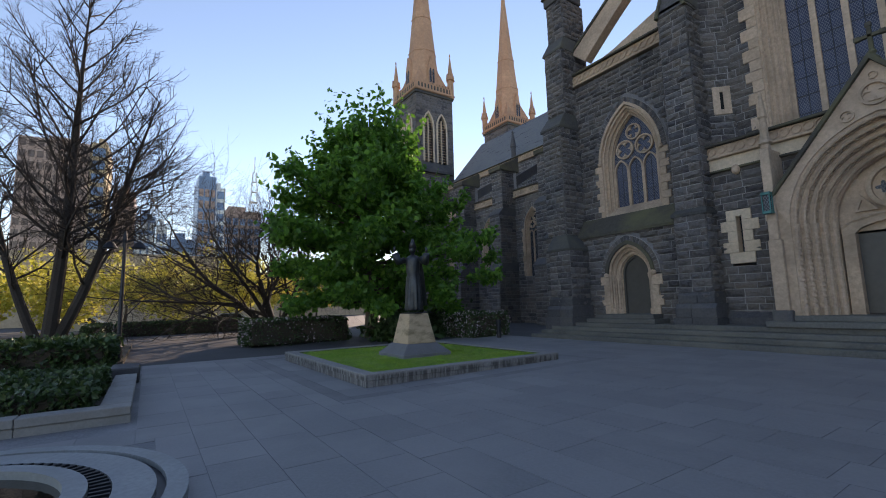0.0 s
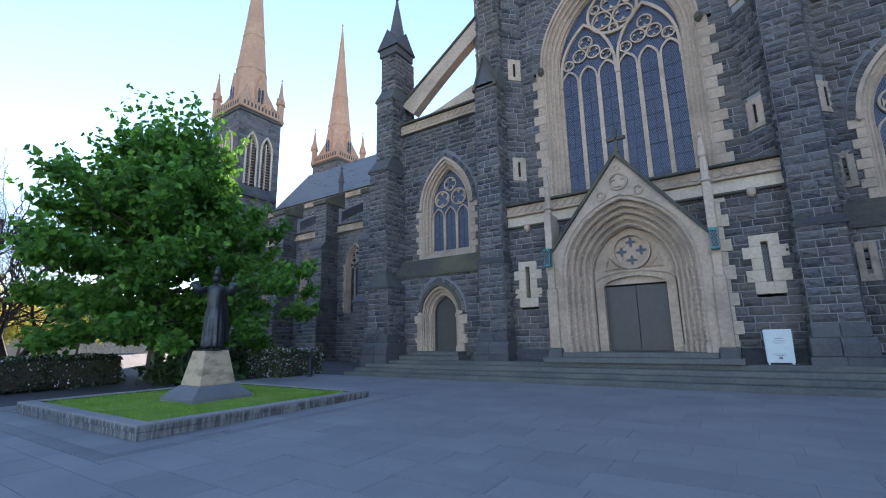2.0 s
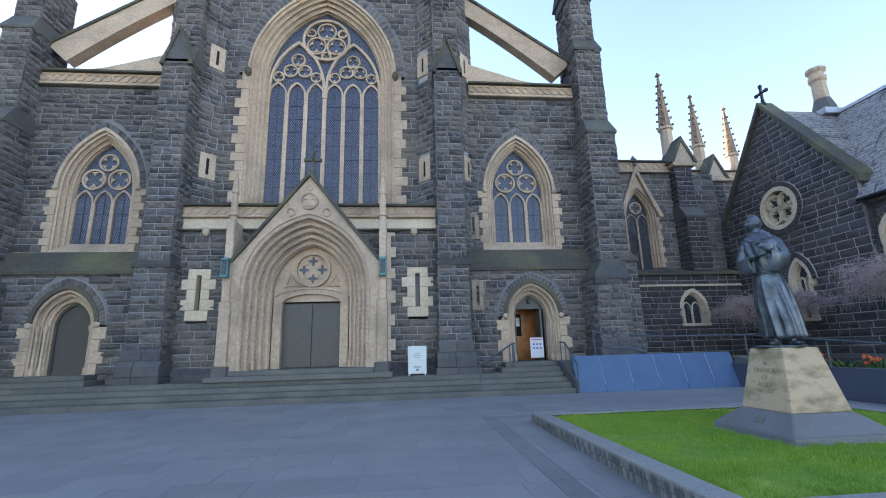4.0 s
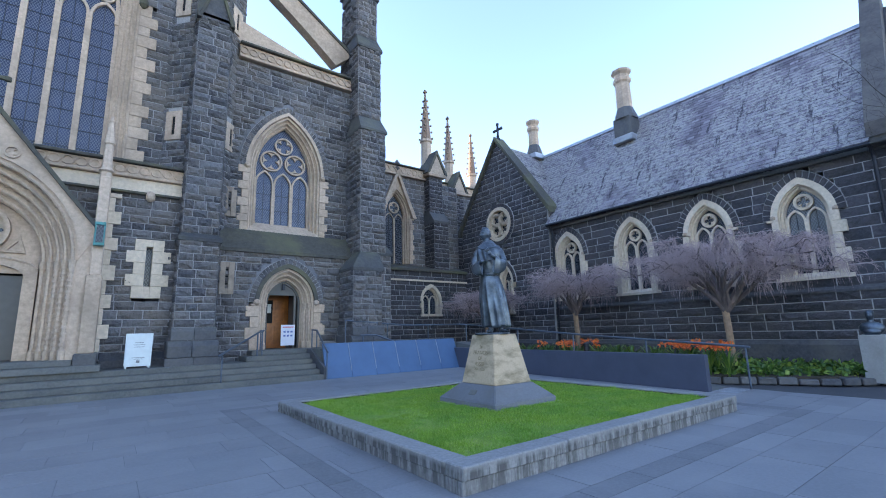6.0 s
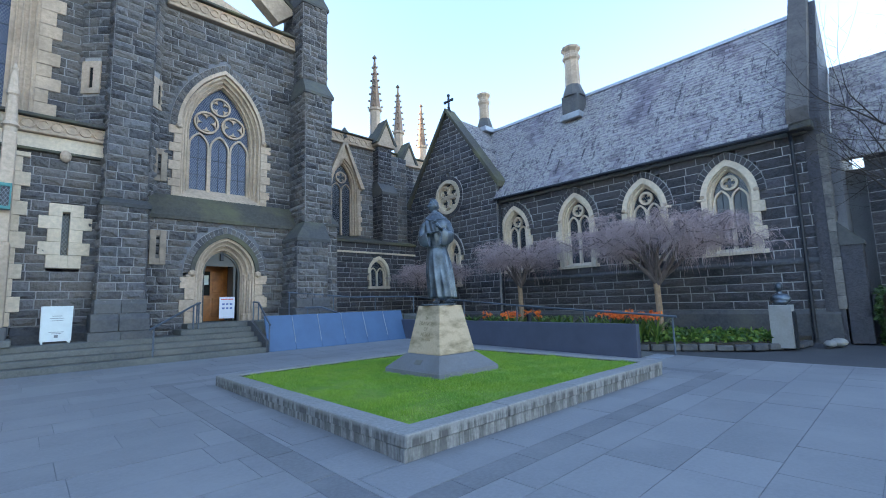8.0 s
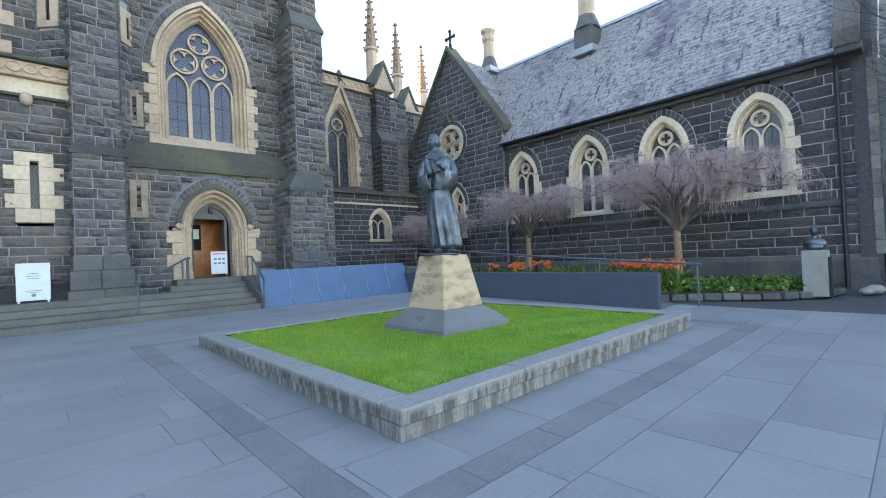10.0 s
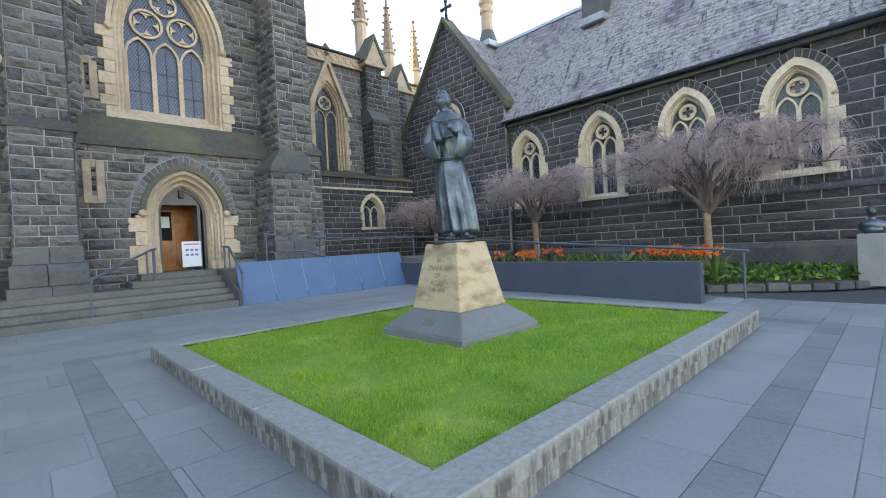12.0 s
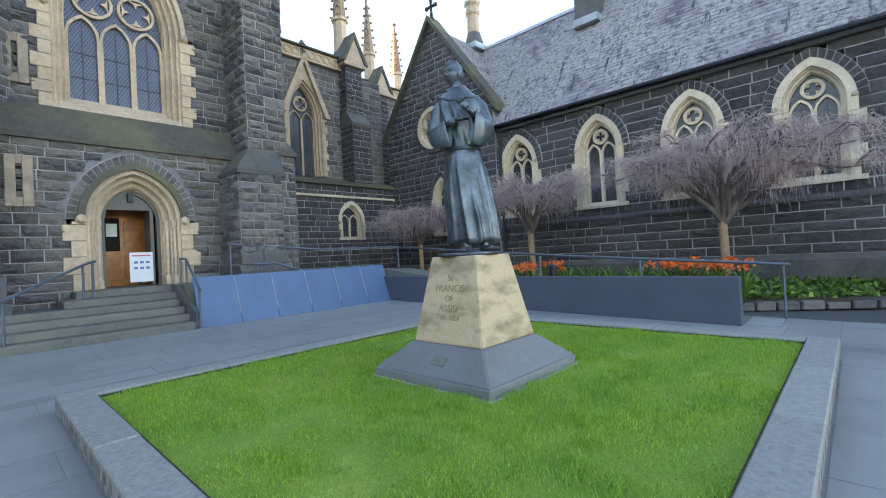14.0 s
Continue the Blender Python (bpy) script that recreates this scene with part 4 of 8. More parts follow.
for s in (-1, 1):
    x0, x1 = sorted((XC + s * 0.9, XC + s * 4.62))
    e = carved_band("porch_parapet", x0, x1, Y_PORCH - 0.1, 6.62, 6.95, 0.3, "cream stone carved porch parapet")
    part("frieze", box(B(), x0, x1, 0.04, 0.5, 6.1, 6.51), PALE_STONE, e)
    part("drip", box(B(), x0, x1, -0.06, 0.5, 6.02, 6.1, 0.015), MOSSY, e)
    x0, x1 = sorted((XC + s * 6.2, XC + s * 10.85))
    e = carved_band("side_parapet", x0, x1, Y_SIDE - 0.1, 12.3, 12.75, 0.34, "cream stone pierced parapet over the side bay")
    bm = B()
    prism(bm, [(XC + s * 10.0, 12.86), (XC + s * 6.0, 12.86), (XC + s * 6.0, 13.9), (XC + s * 8.6, 13.1)], 0.1, 0.5)
    part("raking_wall", bm, SANDSTONE, e)
    # flying buttress
    e = thing("flying_buttress", pose(0, 17.45, 0), "cream stone flying buttress arching over the aisle", "flying buttress", "flying buttresses", "structure")
    n = 10
    up = [(XC + s * (10.95 - 5.05 * i / n), 14.1 + 3.5 * i / n) for i in range(n + 1)]
    lo = [(XC + s * (10.2 - 4.3 * i / n), 13.4 + 3.25 * i / n + 0.12 * math.sin(math.pi * i / n)) for i in range(n + 1)]
    part("arch", band(B(), up, lo, -0.25, 0.25), SANDSTONE, e)
    part("coping", band(B(), [(u, z + 0.14) for u, z in up], [(u, z + 0.003) for u, z in up], -0.32, 0.32), MOSSY, e)

tagged(part("porch_roof", box(B(), XC - 4.6, XC + 4.6, 16.75, 17.35, 6.3, 6.9), LEAD), "lead-covered porch roof", "roof", kind="structure")
for s in (-1, 1):
    e = thing("buttress_pinnacle", pose(XC + s * 11.41, 17.3, 0), "gabled bluestone pinnacle on the corner buttress", "pinnacle", "corner pinnacles")
    part("block", box(B(), -0.62, 0.62, -0.8, 0.7, 17.0, 17.5, 0.04), PLINTH, e)
    part("gablet", prism(B(), [(-0.72, 17.5), (0.72, 17.5), (0, 18.6)], -0.85, 0.7), PLINTH, e)
    part("gablet", prism(B(), [(-0.9, 17.45), (0.8, 17.45), (-0.05, 18.5)], -0.7, 0.7, "x"), PLINTH, e)
    part("spirelet", lathe(B(), [(0.42, 17.4), (0.4, 18.9), (0.05, 21.0), (0.14, 21.1), (0.02, 21.4)], 8), PLINTH, e)

# ---- steps and platform ----
SZ = 0.155
for i in range(4):
    bm = B()
    y0 = 14.2 + 0.33 * i
    x0, x1 = -13.9 + 0.33 * i, 6.62
    box(bm, x0, x1, y0, 16.9, 0.1 + (SZ * i if i else 0) + (0.055 if i else 0), 0.155 + SZ * (i + 1), 0.015)
    tagged(part("step", bm, STEP_STONE), "worn bluestone step across the church front", "step", "front steps", "structure")
for i, (w, d) in enumerate(((1.55, 1.05), (1.3, 0.7))):
    for u in (XC - 8.2, XC + 8.2):
        tagged(part("door_step", box(B(), u - w, u + w, 16.55 - d, 17.6, 0.774 + 0.165 * i, 0.939 + 0.165 * i, 0.015), STEP_STONE), "bluestone door step", "step", "door steps", "structure")
tagged(part("door_step", box(B(), XC - 2.95, XC + 2.95, 15.1, 17.6, 0.774, 0.94, 0.015), STEP_STONE), "bluestone step before the portal", "step", "door steps", "structure")
tagged(part("door_step", box(B(), XC - 2.34, XC + 2.34, 15.42, 17.6, 0.941, 1.1, 0.015), STEP_STONE), "bluestone step before the portal", "step", "door steps", "structure")
for s in (-1, 1):
    x0, x1 = sorted((XC + s * 2.9, XC + s * 4.6))
    tagged(part("plinth_course", prism(B(), [(-0.22, 0.1), (-0.22, 1.0), (-0.02, 1.2), (0.1, 1.2), (0.1, 0.1)], x0, x1, "x"), PLINTH), "dressed bluestone plinth course", "plinth", kind="structure").matrix_basis = pose(0, Y_PORCH, 0)

# ---- slate ----
def slate_mat(name, a, b, c, moss):
    """Slates of mixed purple and grey, pale lichen in patches, dark wet runs down the slope."""
    m = Mat(name, 0.6)
    r = m.rand()
    base = m.ramp(r, (0.0, a), (0.5, b), (0.85, c), (1.0, tuple(k * 1.25 for k in c)))
    lich = m.noise(7, 6, 0.8, m.pos((1, 1, 1)))
    big = m.noise(0.34, 4, 0.6, m.pos((1, 1, 0.6)), 0.5)
    f = m.math("MULTIPLY", m.ramp(big, (0.36, (0.15, 0.15, 0.15)), (0.5, (1, 1, 1))), m.ramp(lich, (0.44, (0, 0, 0)), (0.54, (1, 1, 1))))
    col = m.mix(m.math("MULTIPLY", f, 0.85), base, moss)
    run = m.noise(2.2, 5, 0.75, m.pos((0.25, 1.6, 0.2)))
    col = m.mix(m.ramp(run, (0.585, (0, 0, 0)), (0.64, (0.9, 0.9, 0.9))), col, (0.035, 0.032, 0.044))
    m.color(col).bump(lich, 0.4, 0.01).rough(lich, 0.6, 0.95)
    return m.m


SLATE = slate_mat("purple_slate", (0.08, 0.065, 0.085), (0.165, 0.138, 0.168), (0.21, 0.19, 0.21), (0.37, 0.355, 0.32))
SLATE_GREY = slate_mat("grey_slate", (0.11, 0.122, 0.138), (0.15, 0.163, 0.178), (0.18, 0.195, 0.21), (0.19, 0.2, 0.19))
SLATES = []      # roof slopes whose slates are laid at the end of the file


def roof_slope(name, a, b, height_vec, material, label, t=0.1):
    """A slab of roof: eave from a to b, rising by height_vec. Its own x runs along the eave, y up the slope."""
    a, b, h = Vector(a), Vector(b), Vector(height_vec)
    x = (b - a).normalized()
    y = (h - h.dot(x) * x).normalized()
    z = x.cross(y)
    m = Matrix((x, y, z)).transposed().to_4x4()
    m.translation = a
    bm = box(B(), 0, (b - a).length, 0, h.length, -t, 0)
    o = part(name, bm, material)
    o.matrix_basis = m
    SLATES.append((o, (b - a).length, h.length, material))
    return tagged(o, label, "roof", kind="structure")


def lay_slates(only, pick):
    """Overlapping slates on a slope, each tilted a little, in courses with staggered joints."""
    for ob, L, H, material in SLATES:
        if not ob.name.startswith(only):
            continue
        rnd = random.Random(len(ob.name))
        W, R, T = 0.27, 0.2, 0.011
        bm = B()
        v = [bm.verts.new(p) for p in ((0, 0, 0.4), (1, 0, 0.4), (1, 1.25, 0), (0, 1.25, 0), (0, 0, 1.6), (1, 0, 1.6), (1, 1.25, 0.5), (0, 1.25, 0.5))]
        for q in ((4, 5, 6, 7), (0, 1, 5, 4), (1, 2, 6, 5), (3, 0, 4, 7)):
            bm.faces.new([v[k] for k in q])
        me = mesh_of("slate", bm)
        me.materials.append(material)
        spots = []
        y, row = 0.0, 0
        while y < H - 0.05:
            x = -W / 2 * (row % 2)
            while x < L - 0.02:
                x0, x1 = max(0.0, x), min(L, x + W)
                if x1 - x0 > 0.04:
                    spots.append((x0 + 0.004, y + rnd.uniform(-0.006, 0.006), x1 - x0 - 0.008, T * rnd.uniform(0.8, 1.5)))
                x += W
            y, row = y + R, row + 1
        for x, y, w, t in spots[:pick]:
            o = new("slate", me)
            o.parent = ob
            o.matrix_basis = Matrix.LocRotScale((x, y, 0.002), None, (w, R, t))
        vs, fs = [], []
        for x, y, w, t in spots[pick:]:
            b0 = len(vs)
            vs += [(x + k.co.x * w, min(H, y + k.co.y * R), 0.002 + k.co.z * t) for k in me.vertices]
            fs += [tuple(b0 + k for k in q.vertices) for q in me.polygons]
        rest = bpy.data.meshes.new("slates")
        rest.from_pydata(vs, [], fs)
        rest.materials.append(material)
        o = new("slates", rest)
        o.parent = ob
        o["kind"] = "stuff"


# ---- side hall ----
HALL = pose(18.7, 0, 0, 0, 0, -90)
hall_wins = [Arch(u, 0.68, 3.0, 4.95, 6.0) for u in (-13.45, -10.1, -7.1, -4.2)]
gable_c = -17.95
low_win = Arch(gable_c + 0.25, 0.42, 2.5, 4.1, 4.95)
rose = Disc(gable_c - 0.1, 0.98, 7.55)
gz0, gz1, ghw = 7.75, 12.5, 3.45


def gable_top(z, a, b):
    if z <= gz0:
        return a, b
    w = ghw * (gz1 - z) / (gz1 - gz0)
    return max(a, gable_c - w), min(b, gable_c + w)


ashlar("wall_hall", HALL, -14.5, -1.72, 1.0, 6.6, 0.6, [Hooded(a, 0.36, 0.16) for a in hall_wins], 0.33, 0.75, 0.03, BLUESTONE_HALL, MORTAR, seed=201, label="dark bluestone hall wall with pale joints")
ashlar("wall_gable", HALL @ pose(0, -0.12, 0), gable_c - ghw, gable_c + ghw, 1.0, 12.5, 0.6, [Hooded(low_win, 0.3), Disc(rose.u, 1.1, rose.zc)], 0.30, 0.6, 0.03, BLUESTONE_HALL, MORTAR, gable_top, seed=202, label="dark bluestone gable wall with pale joints", pick=200)
for m, a, b in ((HALL, -14.45, -1.66), (HALL @ pose(0, -0.12, 0), gable_c - ghw, gable_c + ghw)):
    o = part("plinth_course", prism(B(), [(-0.14, -0.1), (-0.14, 0.85), (-0.02, 1.0), (0.3, 1.0), (0.3, -0.1)], a, b, "x"), PLINTH)
    o.matrix_basis = m
    tagged(o, "dressed bluestone plinth of the hall", "plinth", kind="structure")
o = part("string_course", prism(B(), [(-0.07, 2.42), (-0.07, 2.5), (0.0, 2.62), (0.1, 2.62), (0.1, 2.42)], -14.4, -1.85, "x"), PLINTH)
o.matrix_basis = HALL
tagged(o, "projecting bluestone string course", "trim", kind="structure")
bm = box(B(), 19.35, 25.9, 1.3, 22, 0, 6.5)
tagged(part("wall_hall_core", bm, MORTAR_DARK), "plain inner masonry of the hall", "wall", kind="structure")


def hall_window(a, m, rose_like=False):
    e = thing("window_hall", m, "two-light hall window with pale stone surround and leaded panes", "window", "hall windows", "structure")
    k = a.grown(0.2)
    voussoirs(e, k, 0.21, -0.03, 0.06, BLUESTONE_HALL, 0.17, backing=False)
    part("arch_surround", band(B(), k.line(10, False), a.line(10, False), -0.075, 0.2), PALE_STONE, e)
    quoins(e, a, -0.05, 0.34, PALE_STONE, int(a.u * 10), 0.42, a.z0 - 0.15, a.z1)
    for sg in (-1, 1):
        bm = B()
        bmesh.ops.create_icosphere(bm, subdivisions=1, radius=0.09, matrix=Matrix.Translation((a.u + sg * (a.w + 0.14), -0.08, a.z1 + 0.05)))
        part("label_stop", bm, SANDSTONE, e)
    g = orders(e, a, 0.02, 2, 0.1, 0.07, PALE_STONE)
    part("sill", prism(B(), [(-0.1, a.z0 - 0.15), (-0.1, a.z0 - 0.05), (0.3, a.z0 + 0.1), (0.3, a.z0 - 0.15)], a.u - a.w - 0.3, a.u + a.w + 0.3, "x"), PALE_STONE, e)
    lancets(e, Arch(g.u, g.w, a.z0 + 0.05, a.z1 - 0.15, 0), 2, 0.2, 0.12, PALE_STONE, GLASS_DARK)
    # plate tracery above the lights
    sp = [(x, z) for x, z in g.line(10, False)]
    bm = foil(B(), g.u, a.z1 + (a.z2 - a.z1) * 0.46, 0.27, 4, 0.09, 0.19, 0.33)
    part("tracery_foil", bm, PALE_STONE, e)
    pane(e, Arch(g.u, g.w + 0.02, a.z0, g.z1, g.z2 + 0.02), 0.31, GLASS_DARK)


for a in hall_wins:
    hall_window(a, HALL)


def small_window(a, m, mat):
    e = thing("window_small", m, "small two-light window in a cream stone arch", "window", "small windows", "structure")
    part("arch_surround", band(B(), a.grown(0.16).line(8, False), a.line(8, False), -0.05, 0.2), mat, e)
    quoins(e, a, -0.045, 0.18, mat, int(a.u * 7), 0.3)
    g = orders(e, a, 0.0, 2, 0.09, 0.05, mat)
    lancets(e, Arch(g.u, g.w, a.z0, a.z1 - 0.05, 0), 2, 0.16, 0.08, mat, GLASS_DARK)
    part("sill", box(B(), a.u - a.w - 0.15, a.u + a.w + 0.15, -0.1, 0.2, a.z0 - 0.14, a.z0), mat, e)
    pane(e, Arch(g.u, g.w + 0.02, a.z0, g.z1, g.z2), 0.26, GLASS_DARK)
    return e


e = small_window(low_win, HALL @ pose(0, -0.12, 0), PALE_STONE)
voussoirs(e, low_win.grown(0.18), 0.2, -0.03, 0.06, BLUESTONE_HALL, 0.14, backing=False)

e = thing("window_rose", HALL @ pose(0, -0.12, 0), "round rose window with four pierced foils", "window", kind="structure")
part("ring_bedding", ring(B(), rose.u, rose.zc, 1.215, 0.235, -0.055, 0.5, 32), MORTAR, e)
part("rim", ring(B(), rose.u, rose.zc, 1.0, 0.2, -0.1, 0.25, 32), PALE_STONE, e)
c = [(rose.u + 1.2 * math.cos(2 * math.pi * k / 40), rose.zc + 1.2 * math.sin(2 * math.pi * k / 40)) for k in range(41)]
for k in range(40):
    a0, a1 = 2 * math.pi * (k + 0.06) / 40, 2 * math.pi * (k + 0.94) / 40
    p = [(rose.u + r * math.cos(a), rose.zc + r * math.sin(a)) for r, a in ((1.01, a0), (1.01, a1), (1.2, a1), (1.2, a0))]
    part("voussoir", prism(B(), p, -0.085, 0.05), BLUESTONE_HALL, e)
for k in range(4):
    a = math.pi / 4 + k * math.pi / 2
    part("tracery_foil", foil(B(), rose.u + 0.42 * math.cos(a), rose.zc + 0.42 * math.sin(a), 0.4, 4, 0.09, 0.02, 0.22, math.pi / 4 * (k % 2)), PALE_STONE, e)
part("tracery_hub", ring(B(), rose.u, rose.zc, 0.16, 0.06, 0.02, 0.22, 12), PALE_STONE, e)
bm = prism(B(), ring_pts(rose.u, rose.zc, 0.84, 28)[:-1], 0.2, 0.24)
part("glass", bm, GLASS_DARK, e)

# hall roofs, copings, gutter
EX, EZ, RX, RZ = 18.35, 6.72, 22.3, 12.25
roof_slope("roof_hall", (EX, 14.5, EZ), (EX, 2.25, EZ), (RX - EX, 0, RZ - EZ), SLATE, "steep purple slate roof patched with pale lichen")
roof_slope("roof_hall_upper", (19.2, 21.5, 7.91), (19.2, 14.5, 7.91), (3.1, 0, 4.34), SLATE, "upper slate slope behind the gable")
roof_slope("roof_hall_back", (2 * RX - EX, 1.95, EZ), (2 * RX - EX, 21.5, EZ), (-(RX - EX), 0, RZ - EZ), SLATE, "back slope of the purple slate roof")
o = part("ridge_flashing", prism(B(), [(RX - 0.14, RZ - 0.08), (RX, RZ + 0.14), (RX + 0.14, RZ - 0.08)], 2.31, 18), LEAD)
tagged(o, "pale lead ridge capping along the slate roof", "ridge", kind="structure")
for sg in (-1, 1):
    # cross roof behind the gable
    yc = -gable_c
    a = (18.9, yc + sg * (ghw + 0.05), gz0 - 0.1)
    b = (22.3, yc + sg * (ghw + 0.05), gz0 - 0.1)
    h = (0, -sg * (ghw + 0.05), gz1 - gz0 + 0.05)
    if sg > 0:
        a, b = b, a
    roof_slope("roof_cross", a, b, h, SLATE, "purple slate cross roof behind the gable")
    bm = B()
    e0, e1 = (gable_c + sg * (ghw + 0.25), gz0 - 0.35), (gable_c, gz1 + 0.12)
    p = [e0, (e0[0], e0[1] + 0.34), (e1[0], e1[1] + 0.26), e1]
    prism(bm, p, -0.3, 0.5)
    o = part("gable_coping", bm, MOSSY)
    o.matrix_basis = HALL
    tagged(o, "weathered stone gable coping", "coping", "gable copings", "structure")
bm = B()
lathe(bm, [(0.2, 12.5), (0.16, 12.75), (0.07, 12.95), (0.09, 13.0), (0.05, 13.1)], 8, (18.75, -gable_c, 0))
for dy0, dy1, za, zb in ((-0.05, 0.05, 13.05, 13.75), (-0.3, 0.3, 13.35, 13.46)):
    box(bm, 18.7, 18.8, -gable_c + dy0, -gable_c + dy1, za, zb, 0.01)
for dy, dz in ((-0.3, 13.4), (0.3, 13.4), (0, 13.75)):
    box(bm, 18.69, 18.81, -gable_c + dy - 0.08, -gable_c + dy + 0.08, dz - 0.08, dz + 0.08, 0.02)
tagged(part("gable_cross", bm, IRON), "dark stone cross on the gable peak", "cross")
# valley flashing between gable roof and hall roof
bm = B()
y_f = -gable_c - ghw
prism(bm, [(18.5, 7.0), (18.5, 7.1), (21.95, 12.1), (22.0, 12.0)], -0.12, 0.12)
o = part("valley_flashing", bm, LEAD)
o.matrix_basis = Matrix.Translation((0, 0, 0)) @ Matrix(((1, 0, 0, 0), (0.93, 1, 0, y_f - 0.93 * 18.45), (0, 0, 1, 0.06), (0, 0, 0, 1)))
tagged(o, "pale lead valley flashing", "flashing", kind="structure")
bm = B()
tube(bm, [(18.28, 14.4, 6.68), (18.28, 2.25, 6.62)], 0.07, 8)
tagged(part("gutter", bm, IRON), "dark iron eaves gutter", "gutter", kind="structure")
# dark step stone puts the eaves' shade into a tan cornice's colour
o = part("eaves_cornice", box(B(), 18.52, 18.75, 1.9, 14.45, 6.5, 6.62), STEP_STONE)
tagged(o, "stone eaves cornice coloured dark for the shade under the slate roof", "cornice", kind="structure")
for y in (2.3, 14.2):
    bm = tube(B(), [(18.28, y, 6.6), (18.5, y, 6.3), (18.5, y, 0.1)], 0.055, 8)
    for z in (1.2, 3.0, 4.8):
        lathe(bm, [(0.075, z), (0.075, z + 0.08)], 8, (18.5, y, 0))
    tagged(part("downpipe", bm, IRON), "dark iron rainwater downpipe on the hall wall", "downpipe", "downpipes")
# end gable with raised coping
QUOIN_BROWN = stone_mat("brown_coping_stone", (0.06, 0.052, 0.05), (0.13, 0.115, 0.105), (0.17, 0.15, 0.125), 0.85, 9, 0.5, 0.02, 1.0)
ashlar("wall_hall_end_face", pose(18.95, 1.54, 0), 0, 6.9, 0.0, 6.6, 0.01, [], 0.33, 0.75, 0.03, BLUESTONE_HALL, MORTAR, seed=207, pick=40, label="dark bluestone face of the hall end")
bm = B()
prism(bm, [(18.62, 0), (26.0, 0), (26.0, 6.9), (22.3, 12.6), (18.62, 6.9)], 1.55, 2.0)
tagged(part("wall_hall_end", bm, BLUESTONE_HALL), "bluestone end gable of the hall", "wall", kind="structure")
bm = B()
for sg in (-1, 1):
    prism(bm, [(22.3 + sg * 4.25, 6.75), (22.3 + sg * 4.25, 7.2), (22.3, 13.35), (22.3, 12.3)], 1.75, 2.3)
tagged(part("gable_coping", bm, QUOIN_BROWN), "dark brown stone end gable coping", "coping", "gable copings", "structure")
bm = lathe(B(), [(0.3, 13.1), (0.22, 13.4), (0.1, 13.9), (0.16, 14.0), (0.04, 14.5)], 8, (22.3, 2.0, 0))
tagged(part("gable_finial", bm, PLINTH), "dark stone finial on the hall end gable", "finial")
# quoined corner, eaves bracket and stepped buttress at the hall end
QUOIN_GREY = stone_mat("weathered_grey_quoin", (0.07, 0.066, 0.064), (0.26, 0.235, 0.205), (0.09, 0.085, 0.08), 0.85, 9, 0.5, 0.015, 1.2)
e = thing("corner_quoins", pose(0, 0, 0), "weathered grey long and short quoins on the hall corner", "quoins", kind="structure")
z, k = 1.0, 0
while z < 6.3:
    part("quoin", box(B(), 18.6, 18.9 + (0.25 if k % 2 else 0.1), 1.5, 1.7, z + 0.004, z + 0.38, 0.01), QUOIN_GREY, e)
    z, k = z + 0.385, k + 1
part("kneeler", box(B(), 18.1, 18.75, 1.72, 2.28, 6.55, 6.78, 0.03), SETOFF, e)
e = thing("hall_buttress", pose(18.9, 1.45, 0), "low stepped bluestone buttress at the hall end", "buttress")
part("body", box(B(), -0.3, 0.5, -0.45, 0.05, 0.0, 2.9, 0.02), BLUESTONE_HALL, e)
part("weathering", prism(B(), [(-0.5, 2.88), (-0.5, 2.98), (0.05, 3.6), (0.05, 2.88)], -0.34, 0.55, "x"), SETOFF, e)
# lower wing beyond
ashlar("wall_far_wing", pose(20.5, 0, 0, 0, 0, -90), -0.8, 14, 0.0, 5.95, 0.6, [], 0.33, 0.75, 0.03, BLUESTONE_HALL, MORTAR, seed=205, pick=60, label="dark bluestone wall of the far wing")
roof_slope("roof_far_wing", (20.2, 1.5, 5.8), (20.2, -14, 5.8), (3.2, 0, 4.4), SLATE, "purple slate roof of the far wing")
tagged(part("wall_far_core", box(B(), 21.2, 27, -14, 1.5, 0, 5.6), MORTAR_DARK), "plain inner masonry of the far wing", "wall", kind="structure")


def chimney(x, y, z0, h0, h1, w):
    e = thing("chimney", pose(x, y, 0), "octagonal cream stone chimney on a dark stone base", "chimney", "hall chimneys")
    bm = box(B(), -w * 1.15, w * 1.15, -w * 1.15, w * 1.15, z0, h0, 0.02)
    part("base", bm, PLINTH, e, "dark bluestone base")
    bm = lathe(B(), [(w * 1.5, h0 - 0.05), (w * 1.45, h0 + 0.08), (w * 0.98, h0 + 0.6)], 8, turn=math.pi / 8)
    part("broach", bm, PLINTH, e)
    bm = lathe(B(), [(w * 0.98, h0 + 0.55), (w * 0.9, h1 - 0.75)], 8, turn=math.pi / 8)
    part("chimney_shaft", bm, SANDSTONE, e)
    bm = lathe(B(), [(w * 0.9, h1 - 0.78), (w * 1.12, h1 - 0.68), (w * 1.14, h1 - 0.52), (w * 0.94, h1 - 0.46), (w * 0.96, h1 - 0.3), (w * 1.25, h1 - 0.16), (w * 1.25, h1 - 0.05), (w * 0.95, h1)], 8, turn=math.pi / 8)
    part("cap", bm, SANDSTONE, e, "moulded stone cap")
    part("flashing", box(B(), -w * 1.35, w * 1.35, -w * 1.35, w * 1.35, z0 - 0.05, z0 + 0.25), LEAD, e)
    return e


chimney(21.4, 11.3, 10.75, 12.0, 14.75, 0.4)
chimney(21.9, 17.9, 12.2, 12.5, 14.8, 0.35)


